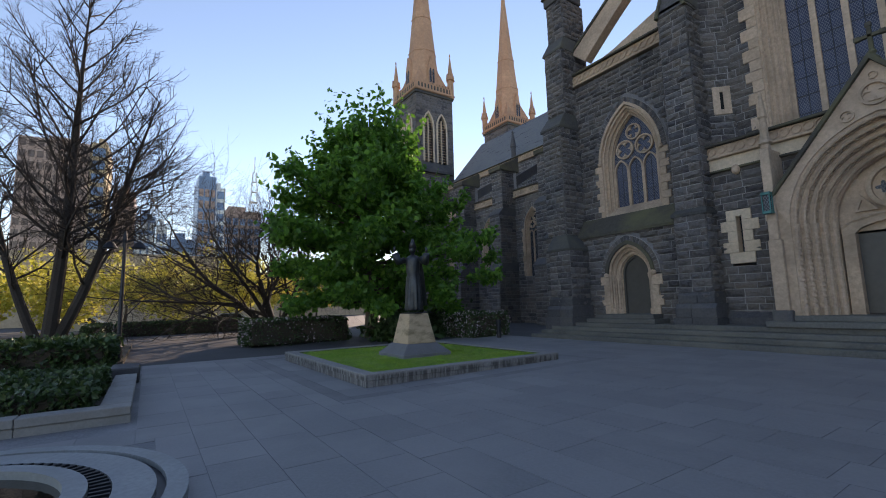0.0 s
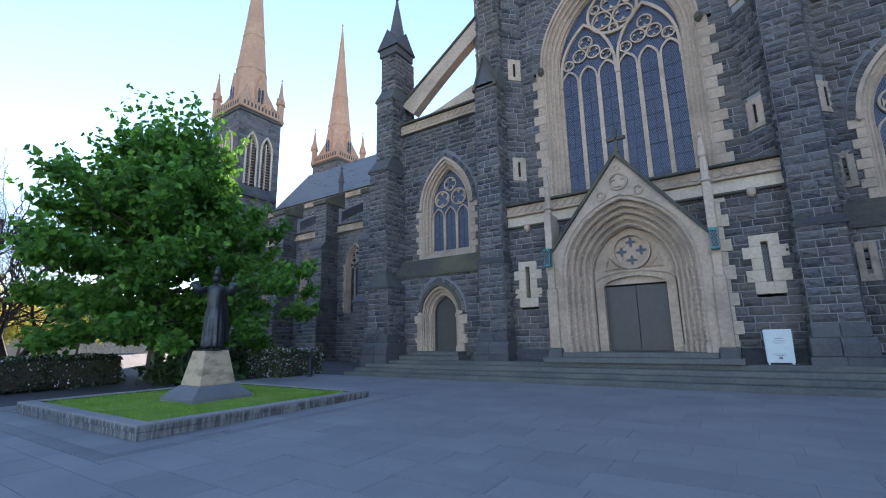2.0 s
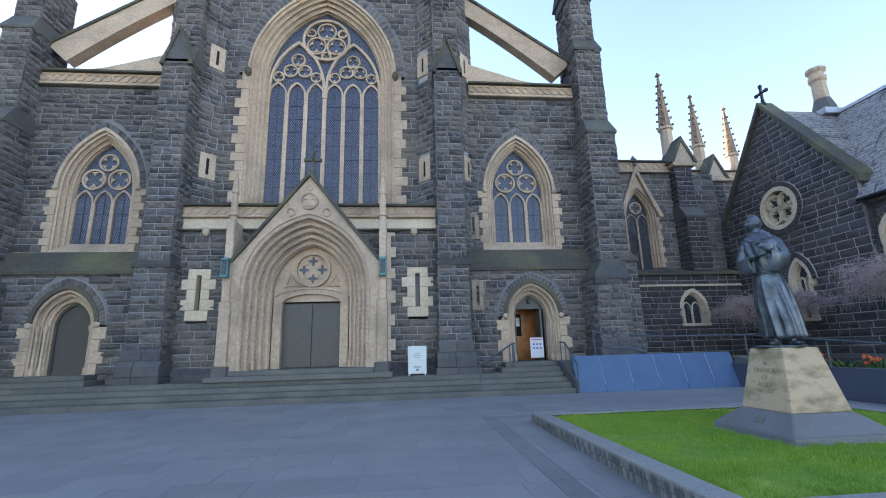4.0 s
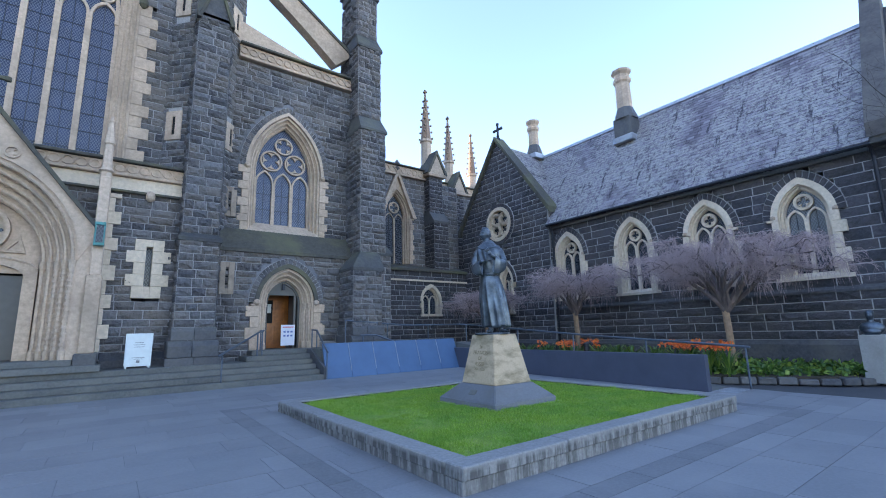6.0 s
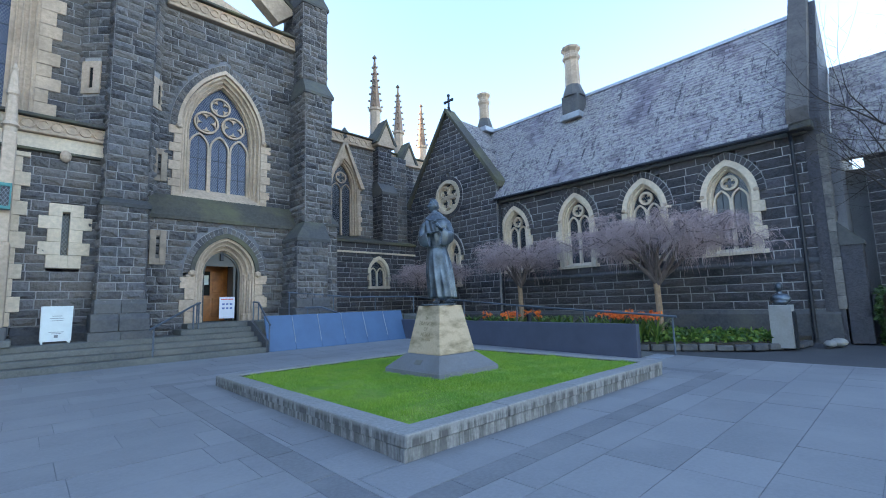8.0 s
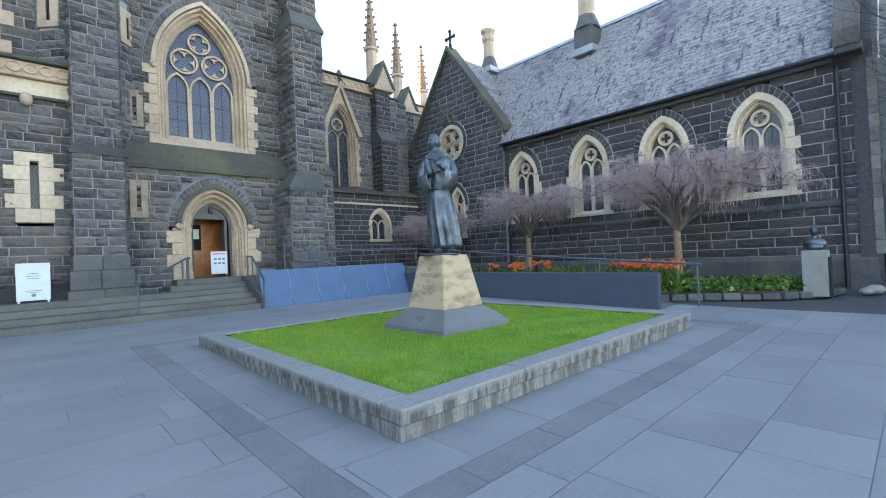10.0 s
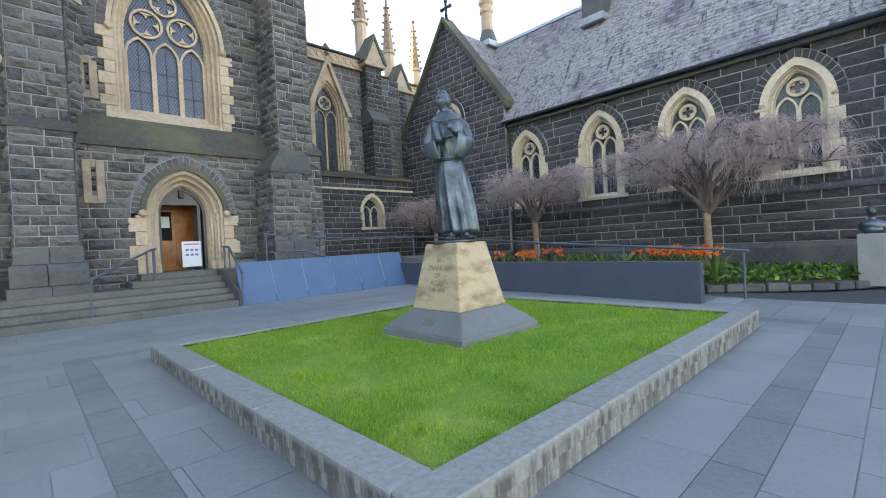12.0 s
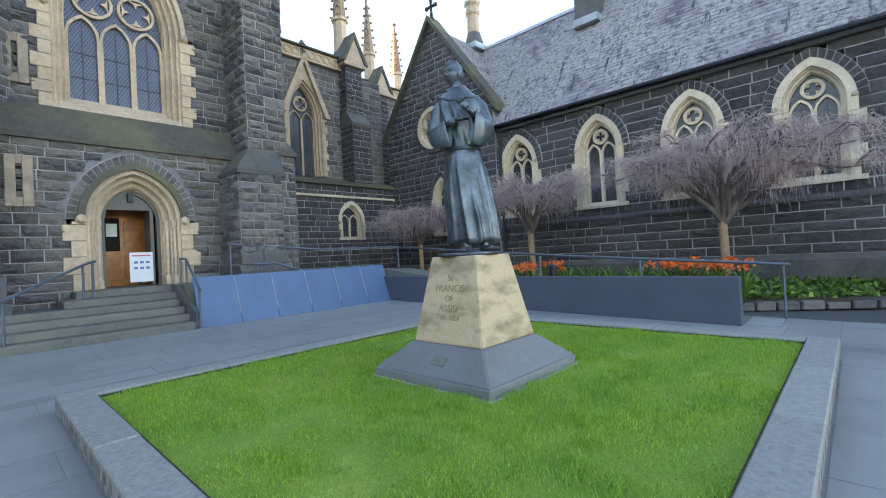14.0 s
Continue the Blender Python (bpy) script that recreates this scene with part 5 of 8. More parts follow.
# ---- wing beyond the corner buttress ----
wing_win = Arch(14.3, 0.95, 5.6, 8.4, 10.2)
sac_win = Arch(15.85, 0.6, 2.55, 3.3, 4.1)
ashlar("wall_low_wing", pose(0, 21.2, 0), 8.6, 18.6, 0.1, 5.0, 0.8, [sac_win], 0.28, 0.62, 0.03, BLUESTONE_HALL, MORTAR, seed=301, pick=120)
small_window(sac_win, pose(0, 21.2, 0), PALE_STONE)
tagged(part("coping", prism(B(), [(21.05, 4.98), (21.05, 5.12), (22.4, 5.5), (22.4, 4.98)], 8.6, 18.62, "x"), MOSSY), "mossy lean-to coping of the low wing", "coping", kind="structure")
tagged(part("string_course", box(B(), 8.6, 18.6, 21.1, 21.3, 4.4, 4.5), PALE_STONE), "pale stone string course", "trim", kind="structure")
ashlar("wall_wing", pose(0, 22.4, 0), 8.0, 19.0, 5.0, 11.0, 0.8, [wing_win], 0.28, 0.6, 0.03, BLUESTONE, MORTAR, seed=302, pick=0)
ashlar("wall_apse", pose(0, 25.0, 0), 17.0, 27.0, 5.0, 11.6, 0.8, [], 0.28, 0.6, 0.03, BLUESTONE, MORTAR, seed=303, pick=0)
carved_band("wing_parapet", 8.0, 17.0, 22.25, 11.1, 11.6, 0.4, "cream stone carved wing parapet")
carved_band("wing_parapet", 17.6, 27.0, 24.85, 11.7, 12.2, 0.4, "cream stone carved wing parapet")
tagged(part("wall_wing_core", box(B(), 8.2, 27, 25.9, 44, 0, 11.4), MORTAR_DARK), "plain inner masonry of the wing", "wall", kind="structure")
roof_slope("roof_wing", (8.4, 23.2, 11.3), (17, 23.2, 11.3), (0, 3.0, 1.1), SLATE_GREY, "grey slate wing roof")


def gabled_window(a, m):
    e = thing("window_gabled", m, "tall window under a crocketed cream stone gablet", "window", "wing windows", "structure")
    g = orders(e, a, -0.05, 3, 0.12, 0.1, SANDSTONE)
    quoins(e, a, -0.005, 0.25, SANDSTONE, 44, 0.3)
    lancets(e, Arch(g.u, g.w, a.z0, a.z1 - 0.2, 0), 2, 0.3, 0.1, SANDSTONE, GLASS_DARK)
    part("tracery_foil", foil(B(), g.u, a.z1 + 0.65, 0.36, 4, 0.08, 0.3, 0.42), SANDSTONE, e)
    pane(e, Arch(g.u, g.w + 0.02, a.z0, g.z1, g.z2), 0.4, GLASS_DARK)
    out = [(a.u - a.w - 0.35, a.z1), (a.u, a.z2 + 1.15), (a.u + a.w + 0.35, a.z1)]
    inn = [(a.u - a.w - 0.1, a.z1), (a.u, a.z2 + 0.75), (a.u + a.w + 0.1, a.z1)]
    part("gablet", band(B(), out, inn, -0.25, 0.1), SANDSTONE, e)
    ins = [(a.u - a.w - 0.1, a.z1), (a.u, a.z2 + 0.76), (a.u + a.w + 0.1, a.z1)]
    al = a.line(8, False)
    o2 = [(u, a.z1 + (a.z2 + 0.76 - a.z1) * (1 - abs(u - a.u) / (a.w + 0.1))) for u, z in al]
    part("spandrel", band(B(), o2, al, -0.06, 0.1), SANDSTONE, e)
    part("finial", lathe(B(), [(0.08, 0), (0.18, 0.15), (0.08, 0.3), (0.2, 0.45), (0.04, 0.7)], 8, (a.u, -0.1, a.z2 + 1.1)), PLINTH, e)


gabled_window(wing_win, pose(0, 22.4, 0))


def wing_buttress(x, y, ztop):
    e = thing("wing_buttress", pose(x, y, 0), "bluestone buttress with gablet and crocketed pinnacle", "buttress", "wing buttresses")
    for w, f, z0, z1 in ((0.55, -1.2, 0.1, 8.2), (0.5, -0.75, 8.2, 11.2)):
        part("core", box(B(), -w + 0.02, w - 0.02, f + 0.02, 0.4, z0, z1), MORTAR, e)
        for k, (m, width) in enumerate(((pose(-w, f, 0), 2 * w), (pose(-w, 0.4, 0, 0, 0, -90), 0.4 - f))):
            fo = ashlar("face", m, 0, width, z0, z1, 0.02, course=0.28, length=0.45, seed=int(x * 10) + k, parent=e, pick=0, stone=BLUESTONE_HALL)
            fo.matrix_basis = m
    part("weathering", prism(B(), [(-1.25, 8.1), (-1.25, 8.25), (-0.75, 8.9), (0.3, 8.9), (0.3, 8.1)], -0.6, 0.6, "x"), PLINTH, e)
    part("cornice", box(B(), -0.68, 0.68, -0.95, 0.4, 11.2, 11.42, 0.03), SANDSTONE, e)
    part("gablet", prism(B(), [(-0.62, 11.42), (0.62, 11.42), (0, 12.7)], -0.9, 0.4), SANDSTONE, e)
    part("gablet_cap", band(B(), [(-0.78, 11.4), (0, 13.0), (0.78, 11.4)], [(-0.6, 11.4), (0, 12.68), (0.6, 11.4)], -0.98, 0.4), MOSSY, e)
    part("pinnacle_shaft", lathe(B(), [(0.36, 12.0), (0.34, 13.9), (0.44, 13.95), (0.44, 14.1)], 8, (0, 0.25, 0), math.pi / 8), SANDSTONE, e)
    bm = lathe(B(), [(0.36, 14.1), (0.06, ztop - 0.2), (0.16, ztop - 0.1), (0.03, ztop + 0.1)], 8, (0, 0.25, 0), math.pi / 8)
    n = 7
    for i in range(n):
        z = 14.2 + (ztop - 14.5) * i / n
        r = 0.38 * (1 - (z - 14.1) / (ztop - 14.1)) + 0.06
        for k in range(4):
            a = math.pi / 4 + k * math.pi / 2
            bmesh.ops.create_icosphere(bm, subdivisions=1, radius=0.085, matrix=Matrix.Translation((r * math.cos(a), 0.25 + r * math.sin(a), z)))
    part("pinnacle", bm, PINNACLE_STONE, e, "crocketed stone pinnacle")


wing_buttress(16.9, 22.6, 17.7)
wing_buttress(20.5, 24.8, 17.7)
wing_buttress(23.8, 26.0, 17.6)

# ---- nave running off behind the green tree ----
NY = 24.0
nave_wins = [Arch(x, 0.95, 3.7, 7.4, 9.0) for x in (-18.0, -23.1, -28.2, -33.3)]
ashlar("wall_nave", pose(0, NY, 0), -40.3, -12.6, 0.1, 10.0, 0.9, nave_wins, 0.27, 0.6, 0.03, BLUESTONE, MORTAR, seed=401, pick=0)
carved_band("nave_parapet", -40.3, -12.6, NY - 0.12, 10.1, 10.55, 0.45, "cream stone nave aisle parapet")
ashlar("wall_clerestory", pose(0, 28.0, 0), -40.0, -7.6, 11.0, 14.6, 0.8, [], 0.27, 0.6, 0.03, BLUESTONE, MORTAR, seed=402, pick=0)
carved_band("clerestory_parapet", -40.0, -7.6, 27.88, 14.7, 15.15, 0.5, "cream stone clerestory parapet")
tagged(part("wall_nave_core", box(B(), -40.3, -12.8, 25.0, 42, 0, 10.2), MORTAR_DARK), "plain inner masonry of the nave", "wall", kind="structure")
tagged(part("wall_nave_core_upper", box(B(), -40.3, -7.0, 28.85, 38, 10.2, 14.7), MORTAR_DARK), "plain inner masonry of the upper nave", "wall", kind="structure")
roof_slope("roof_nave_aisle", (-40.3, 24.3, 10.5), (-12.6, 24.3, 10.5), (0, 3.75, 1.4), SLATE_GREY, "low grey aisle roof")
roof_slope("roof_nave", (-40.3, 28.1, 15.0), (-7.4, 28.1, 15.0), (0, 5.2, 6.2), SLATE_GREY, "grey slate nave roof")
roof_slope("roof_nave_back", (-7.4, 38.5, 15.0), (-40.3, 38.5, 15.0), (0, -5.2, 6.2), SLATE_GREY, "back slope of the nave roof")
for a in nave_wins:
    e = thing("window_nave", pose(0, NY, 0), "tall nave window with cream stone tracery", "window", "nave windows", "structure")
    voussoirs(e, a.grown(0.02), 0.22, -0.01, 0.05, BLUESTONE, 0.25)
    g = orders(e, a, -0.03, 2, 0.14, 0.12, SANDSTONE)
    quoins(e, a, -0.005, 0.22, SANDSTONE, 12, 0.4)
    lancets(e, Arch(g.u, g.w, a.z0, a.z1 - 0.5, 0), 3, 0.24, 0.09, SANDSTONE, GLASS_DARK)
    for dx, dz, r in ((-0.35, 0.45, 0.32), (0.35, 0.45, 0.32), (0, 1.0, 0.3)):
        part("tracery_foil", foil(B(), g.u + dx, a.z1 + dz - 0.15, r, 4, 0.07, 0.24, 0.36), SANDSTONE, e)
    pane(e, Arch(g.u, g.w + 0.02, a.z0, g.z1, g.z2), 0.34, GLASS_DARK)


def nave_buttress(x):
    e = thing("nave_buttress", pose(x, NY, 0), "massive stepped bluestone nave buttress", "buttress", "nave buttresses")
    for w, f, z0, z1 in ((0.7, -2.0, 0.1, 4.2), (0.62, -1.65, 4.2, 8.6), (0.6, -1.3, 8.6, 12.2)):
        face = B()
        box(face, -w, w, f + 0.02, 0.3, z0, z1)
        part("core", face, MORTAR, e)
        for k, (m, width) in enumerate(((pose(-w, f, 0), 2 * w), (pose(w, f, 0, 0, 0, 90), -f))):
            fo = ashlar("face", m, 0, width, z0, z1, 0.02, course=0.27, length=0.5, seed=int(x * 10) + k, parent=e, pick=0)
            fo.matrix_basis = m
        part("weathering", prism(B(), [(f - 0.08, z1 - 0.08), (f - 0.08, z1 + 0.04), (f + 0.4, z1 + 0.55), (0.2, z1 + 0.55), (0.2, z1 - 0.08)], -w - 0.05, w + 0.05, "x"), PLINTH, e)
    part("cap", prism(B(), [(-1.5, 12.2), (-1.5, 12.5), (0.5, 13.5), (0.5, 12.2)], -0.72, 0.72, "x"), MOSSY, e)
    part("flying_strut", prism(B(), [(-0.4, 10.6), (-0.4, 11.4), (3.9, 13.9), (3.9, 13.1)], -0.25, 0.25, "x"), PLINTH, e)


nave_buttress(-25.6)
for x in (-20.5, -30.7, -35.8):
    nave_buttress(x)
for x in (-24.0, -29.0):
    bm = lathe(B(), [(0.22, 15.2), (0.22, 16.2), (0.3, 16.3), (0.08, 17.6), (0.12, 17.7), (0.02, 17.9)], 8, (x, 27.9, 0))
    tagged(part("parapet_pinnacle", bm, PLINTH), "dark stone pinnacle on the clerestory parapet", "pinnacle", "parapet pinnacles")


def tower(x, y, seed):
    """Square tower with its near corner at x (east) and y (south), belfry lights, parapet, corner pinnacles and a tall spire."""
    S = 5.0
    e = thing("church_tower", pose(x - S, y, 0), "bluestone church tower with a tall warm stone spire", "tower", "spired towers")
    for k, m in enumerate((pose(0, 0, 0), pose(S, 0, 0, 0, 0, 90))):
        wins = [Arch(S / 2 + d * 0.9, 0.55, 17.8, 22.1, 23.6) for d in (-1, 1)]
        f = ashlar("face", m, 0, S, 0.1, 26.1, 0.7, wins, 0.3, 0.65, 0.03, BLUESTONE, MORTAR_DARK, seed=seed + k, parent=e, pick=0)
        f.matrix_basis = m
        for a in wins:
            o = part("belfry_arch", band(B(), a.grown(0.22).line(8), a.line(8), -0.06, 0.3), PALE_STONE, e, "pale stone belfry surround")
            o.matrix_basis = m
            o = part("mullion", box(B(), a.u - 0.05, a.u + 0.05, 0.05, 0.25, a.z0, a.z1 + 0.9), PALE_STONE, e)
            o.matrix_basis = m
            for z in np.arange(18.0, 22.6, 0.32):
                bm = prism(B(), [(0.1, z), (0.1, z + 0.05), (0.35, z + 0.22), (0.35, z + 0.17)], a.u - 0.55, a.u + 0.55, "x")
                o = part("louvre", bm, SANDSTONE, e)
                o.matrix_basis = m
        o = part("belfry_sill", prism(B(), [(-0.35, 16.5), (-0.35, 16.8), (0, 17.7), (0.1, 17.7), (0.1, 16.5)], 0.3, S - 0.3, "x"), PLINTH, e)
        o.matrix_basis = m
    part("core", box(B(), 0.7, S - 0.7, 0.7, S, 0, 25.9), MORTAR_DARK, e)
    part("corbel_course", box(B(), -0.15, S + 0.15, -0.15, S + 0.15, 25.75, 26.1, 0.05), SETOFF, e)
    part("cornice", box(B(), -0.28, S + 0.28, -0.28, S + 0.28, 26.1, 26.4, 0.08), SPIRE_STONE, e)
    part("parapet", box(B(), -0.12, S + 0.12, -0.12, S + 0.12, 26.4, 27.1), SPIRE_STONE, e)
    n = 11
    for i in range(n):
        u = 0.35 + i * (S - 0.7) / (n - 1)
        part("merlon", box(B(), u - 0.13, u + 0.13, -0.13, 0.1, 27.1, 27.4, 0.02), SPIRE_STONE, e)
        part("merlon", box(B(), S - 0.1, S + 0.13, u - 0.13, u + 0.13, 27.1, 27.4, 0.02), SPIRE_STONE, e)
        part("parapet_panel", box(B(), u - 0.1, u + 0.1, -0.14, 0.1, 26.5, 27.0), SETOFF, e)
        part("parapet_panel", box(B(), S - 0.1, S + 0.14, u - 0.1, u + 0.1, 26.5, 27.0), SETOFF, e)
    for a in (0.1, S - 0.1):
        for b in (0.1, S - 0.1):
            if a > 1 and b < 1:
                continue
            bm = lathe(B(), [(0.4, 26.0), (0.38, 28.3), (0.5, 28.4), (0.48, 28.65), (0.36, 28.75), (0.04, 31.4), (0.1, 31.5), (0.02, 31.8)], 8, (a, b, 0), math.pi / 8)
            part("corner_pinnacle", bm, SPIRE_STONE, e)
            for k in range(4):
                t = math.pi / 2 * k
                bm = prism(B(), [(-0.22, 28.3), (0.22, 28.3), (0, 29.2)], -0.5, -0.3)
                bmesh.ops.transform(bm, matrix=pose(a, b, 0, 0, 0, 90 * k), verts=bm.verts[:])
                part("pinnacle_gablet", bm, SPIRE_STONE, e)
    c = S / 2
    part("spire", lathe(B(), [(2.25, 26.6), (2.0, 28.6), (1.0, 38.6), (0.05, 49.0), (0.14, 49.2), (0.02, 49.6)], 8, (c, c, 0), math.pi / 8), SPIRE_STONE, e, "tall warm brown stone spire")
    for zz, rr in ((32.0, 1.68), (36.5, 1.23)):
        part("spire_band", lathe(B(), [(rr + 0.03, zz), (rr + 0.05, zz + 0.1), (rr + 0.0, zz + 0.22)], 8, (c, c, 0), math.pi / 8), SPIRE_STONE, e)
    for k in range(4):
        m = pose(c, c, 0, 0, 0, 90 * k)
        bm = B()
        prism(bm, [(-0.5, 26.8), (-0.5, 29.2), (0, 31.2), (0.5, 29.2), (0.5, 26.8)], -2.1, -1.0)
        o = part("spire_light", bm, SPIRE_STONE, e)
        o.matrix_basis = m
        for du in (-0.2, 0.2):
            o = part("spire_opening", prism(B(), Arch(du, 0.14, 27.5, 29.0, 29.5).line(5), -2.13, -1.95), GLASS_DARK, e)
            o.matrix_basis = m
        # corner broach
        bm = B()
        v = [bm.verts.new(q) for q in ((-2.3, -2.3, 26.9), (-0.9, -2.1, 26.9), (-2.1, -0.9, 26.9), (-1.15, -1.15, 30.2))]
        for f in ((0, 1, 3), (1, 2, 3), (2, 0, 3), (0, 2, 1)):
            bm.faces.new([v[q] for q in f])
        bmesh.ops.recalc_face_normals(bm, faces=bm.faces[:])
        o = part("broach", bm, SPIRE_STONE, e)
        o.matrix_basis = m


tower(-40.3, 24.0, 501)
tower(-42.1, 39.4, 521)

# ---- planters with lawns ----
PX0, PX1, PY0, PY1 = 3.81, 10.33, 3.70, 9.60


def planter(x0, x1, y0, y1, seed):
    e = thing("lawn_planter", pose(0, 0, 0), "low stained granite kerb planter holding a green lawn", "planter", "lawn planters")
    rnd = random.Random(seed)
    W, T = 0.30, 0.27
    runs = [((x0, y0), (x1, y0), 0), ((x0, y1), (x1, y1), 0), ((x0, y0 + W), (x0, y1 - W), 1), ((x1, y0 + W), (x1, y1 - W), 1)]
    for (ax, ay), (bx, by), vert in runs:
        L = (by - ay) if vert else (bx - ax)
        n = max(2, round(L / 1.55))
        for i in range(n):
            p, q = i * L / n + 0.005, (i + 1) * L / n - 0.005
            dz = rnd.uniform(-0.005, 0.005)
            bm = B()
            bm2 = B()
            if vert:
                xa, xb = (ax, ax + W) if ax == x0 else (ax - W, ax)
                box(bm, xa, xb, ay + p, ay + q, 0.13, T + dz, 0.012)
                box(bm2, xa + 0.02, xb - 0.01, ay + p, ay + q, -0.02, 0.128, 0.006)
            else:
                ya, yb = (ay, ay + W) if ay == y0 else (ay - W, ay)
                box(bm, ax + p, ax + q, ya, yb, 0.13, T + dz, 0.012)
                box(bm2, ax + p, ax + q, ya + 0.02, yb - 0.01, -0.02, 0.128, 0.006)
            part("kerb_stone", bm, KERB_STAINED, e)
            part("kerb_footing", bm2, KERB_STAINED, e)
    n = 24
    bm = B()
    vs = [[bm.verts.new((x0 + W + (x1 - x0 - 2 * W) * i / n, y0 + W + (y1 - y0 - 2 * W) * j / n, 0.225 + 0.012 * noise.noise((i * 0.5, j * 0.5, seed)))) for i in range(n + 1)] for j in range(n + 1)]
    for j in range(n):
        for i in range(n):
            bm.faces.new((vs[j][i], vs[j][i + 1], vs[j + 1][i + 1], vs[j + 1][i]))
    part("turf", bm, GRASS_GROUND, e, "green turf", True)
    bm = B()
    a, b, c, d = x0 + W, x1 - W, y0 + W, y1 - W
    for q in ((a, b, c, c + 0.02), (a, b, d - 0.02, d), (a, a + 0.02, c + 0.021, d - 0.021), (b - 0.02, b, c + 0.021, d - 0.021)):
        box(bm, *q, 0.2, 0.243)
    part("edge_soil", bm, SOIL, e, "dark soil at the cut lawn edge")
    return e


def kerb_mat():
    m = Mat("stained_kerb_granite", 0.8)
    fine = m.noise(24, 5, 0.65)
    base = m.mix(0.55, m.ramp(m.rand(), (0, (0.215, 0.21, 0.2)), (1, (0.295, 0.288, 0.27))), m.ramp(fine, (0.3, (0.145, 0.14, 0.132)), (0.7, (0.345, 0.335, 0.315))))
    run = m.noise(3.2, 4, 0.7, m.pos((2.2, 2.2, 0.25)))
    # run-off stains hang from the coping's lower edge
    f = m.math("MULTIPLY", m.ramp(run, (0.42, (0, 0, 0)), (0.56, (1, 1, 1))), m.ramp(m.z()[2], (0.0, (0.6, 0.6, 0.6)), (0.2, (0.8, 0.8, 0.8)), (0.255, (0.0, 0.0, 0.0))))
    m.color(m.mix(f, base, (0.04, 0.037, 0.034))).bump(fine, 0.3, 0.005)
    return m.m


KERB_STAINED = kerb_mat()
planter(PX0, PX1, PY0, PY1, 1)
planter(-14.6, -8.03, 3.68, 9.5, 2)


def grass(name, x0, x1, y0, y1, z, count, seed, h=0.045):
    """Mown blades, longer and bent over in scattered tufts, with bare-looking short patches."""
    rng = np.random.default_rng(seed)
    x, y = rng.uniform(x0, x1, count), rng.uniform(y0, y1, count)
    k = count // 6
    tx, ty = rng.uniform(x0, x1, 240), rng.uniform(y0, y1, 240)
    pick = rng.integers(0, 240, k)
    x[:k] = np.clip(tx[pick] + rng.normal(size=k) * 0.07, x0, x1)
    y[:k] = np.clip(ty[pick] + rng.normal(size=k) * 0.07, y0, y1)
    patch = np.array([noise.noise((float(a) * 1.1, float(b) * 1.1, seed)) + 0.5 * noise.noise((float(a) * 3.7, float(b) * 3.7, seed)) for a, b in zip(x, y)])
    a = rng.uniform(0, 2 * np.pi, count)
    hh = h * rng.uniform(0.5, 1.5, count) * np.clip(1 + 0.7 * patch, 0.45, 1.7)
    hh[:k] *= 1.6
    w = rng.uniform(0.0025, 0.005, count)
    lean = rng.uniform(0, 0.9, count) * hh
    b = rng.uniform(0, 2 * np.pi, count)
    v = np.empty((count, 3, 3))
    v[:, 0] = np.stack((x - w * np.cos(a), y - w * np.sin(a), np.full(count, z)), 1)
    v[:, 1] = np.stack((x + w * np.cos(a), y + w * np.sin(a), np.full(count, z)), 1)
    v[:, 2] = np.stack((x + lean * np.cos(b), y + lean * np.sin(b), z + hh), 1)
    me = bpy.data.meshes.new(name)
    me.from_pydata(v.reshape(-1, 3).tolist(), [], np.arange(count * 3).reshape(-1, 3).tolist())
    me.materials.append(GRASS)
    return tagged(new(name, me), "short green mown lawn grass", "grass", kind="stuff")


grass("lawn_grass", PX0 + 0.325, PX1 - 0.325, PY0 + 0.325, PY1 - 0.325, 0.218, 210000, 5, 0.03)
grass("lawn_grass", -14.25, -8.38, 4.03, 9.15, 0.218, 50000, 6, 0.035)


# ---- statues ----
def robed(bm, h, folds, seed, hood=True):
    """A standing robed figure as one closed body from base to neck."""
    rnd = random.Random(seed)
    n = 72
    prof = [(0.03, 0.242, 0.205), (0.045, 0.25, 0.215), (0.12, 0.242, 0.205), (0.2, 0.235, 0.195), (0.3, 0.225, 0.185), (0.38, 0.215, 0.178), (0.45, 0.203, 0.168), (0.52, 0.185, 0.155), (0.55, 0.172, 0.143),
            (0.59, 0.188, 0.155), (0.68, 0.2, 0.16), (0.76, 0.215, 0.155), (0.80, 0.21, 0.14), (0.825, 0.165, 0.12), (0.845, 0.1, 0.09), (0.85, 0.055, 0.06), (0.87, 0.05, 0.055)]
    ph = [rnd.uniform(0, 6.28) for _ in range(4)]
    rings = []
    for f, a, b in prof:
        row = []
        amp = folds * max(0.0, 1 - f / 0.62) + 0.012 * (f < 0.84)
        for k in range(n):
            t = 2 * math.pi * k / n
            w1, w2 = math.sin(7 * t + ph[0] + f * 1.5), math.sin(12 * t + ph[1] - f * 3)
            m = 1 + amp * (math.copysign(abs(w1) ** 0.6, w1) + 0.55 * w2 + 0.4 * math.sin(3 * t + ph[2]))
            row.append(bm.verts.new((a * h / 1.9 * m * math.cos(t), b * h / 1.9 * m * math.sin(t), f * h)))
        rings.append(row)
    for a, b in zip(rings, rings[1:]):
        for k in range(n):
            bm.faces.new((a[k], a[(k + 1) % n], b[(k + 1) % n], b[k]))
    bm.faces.new(rings[0][::-1])
    bm.faces.new(rings[-1])


def blob(bm, c, r, sub=2):
    bmesh.ops.create_icosphere(bm, subdivisions=sub, radius=1, matrix=Matrix.LocRotScale(c, None, r))


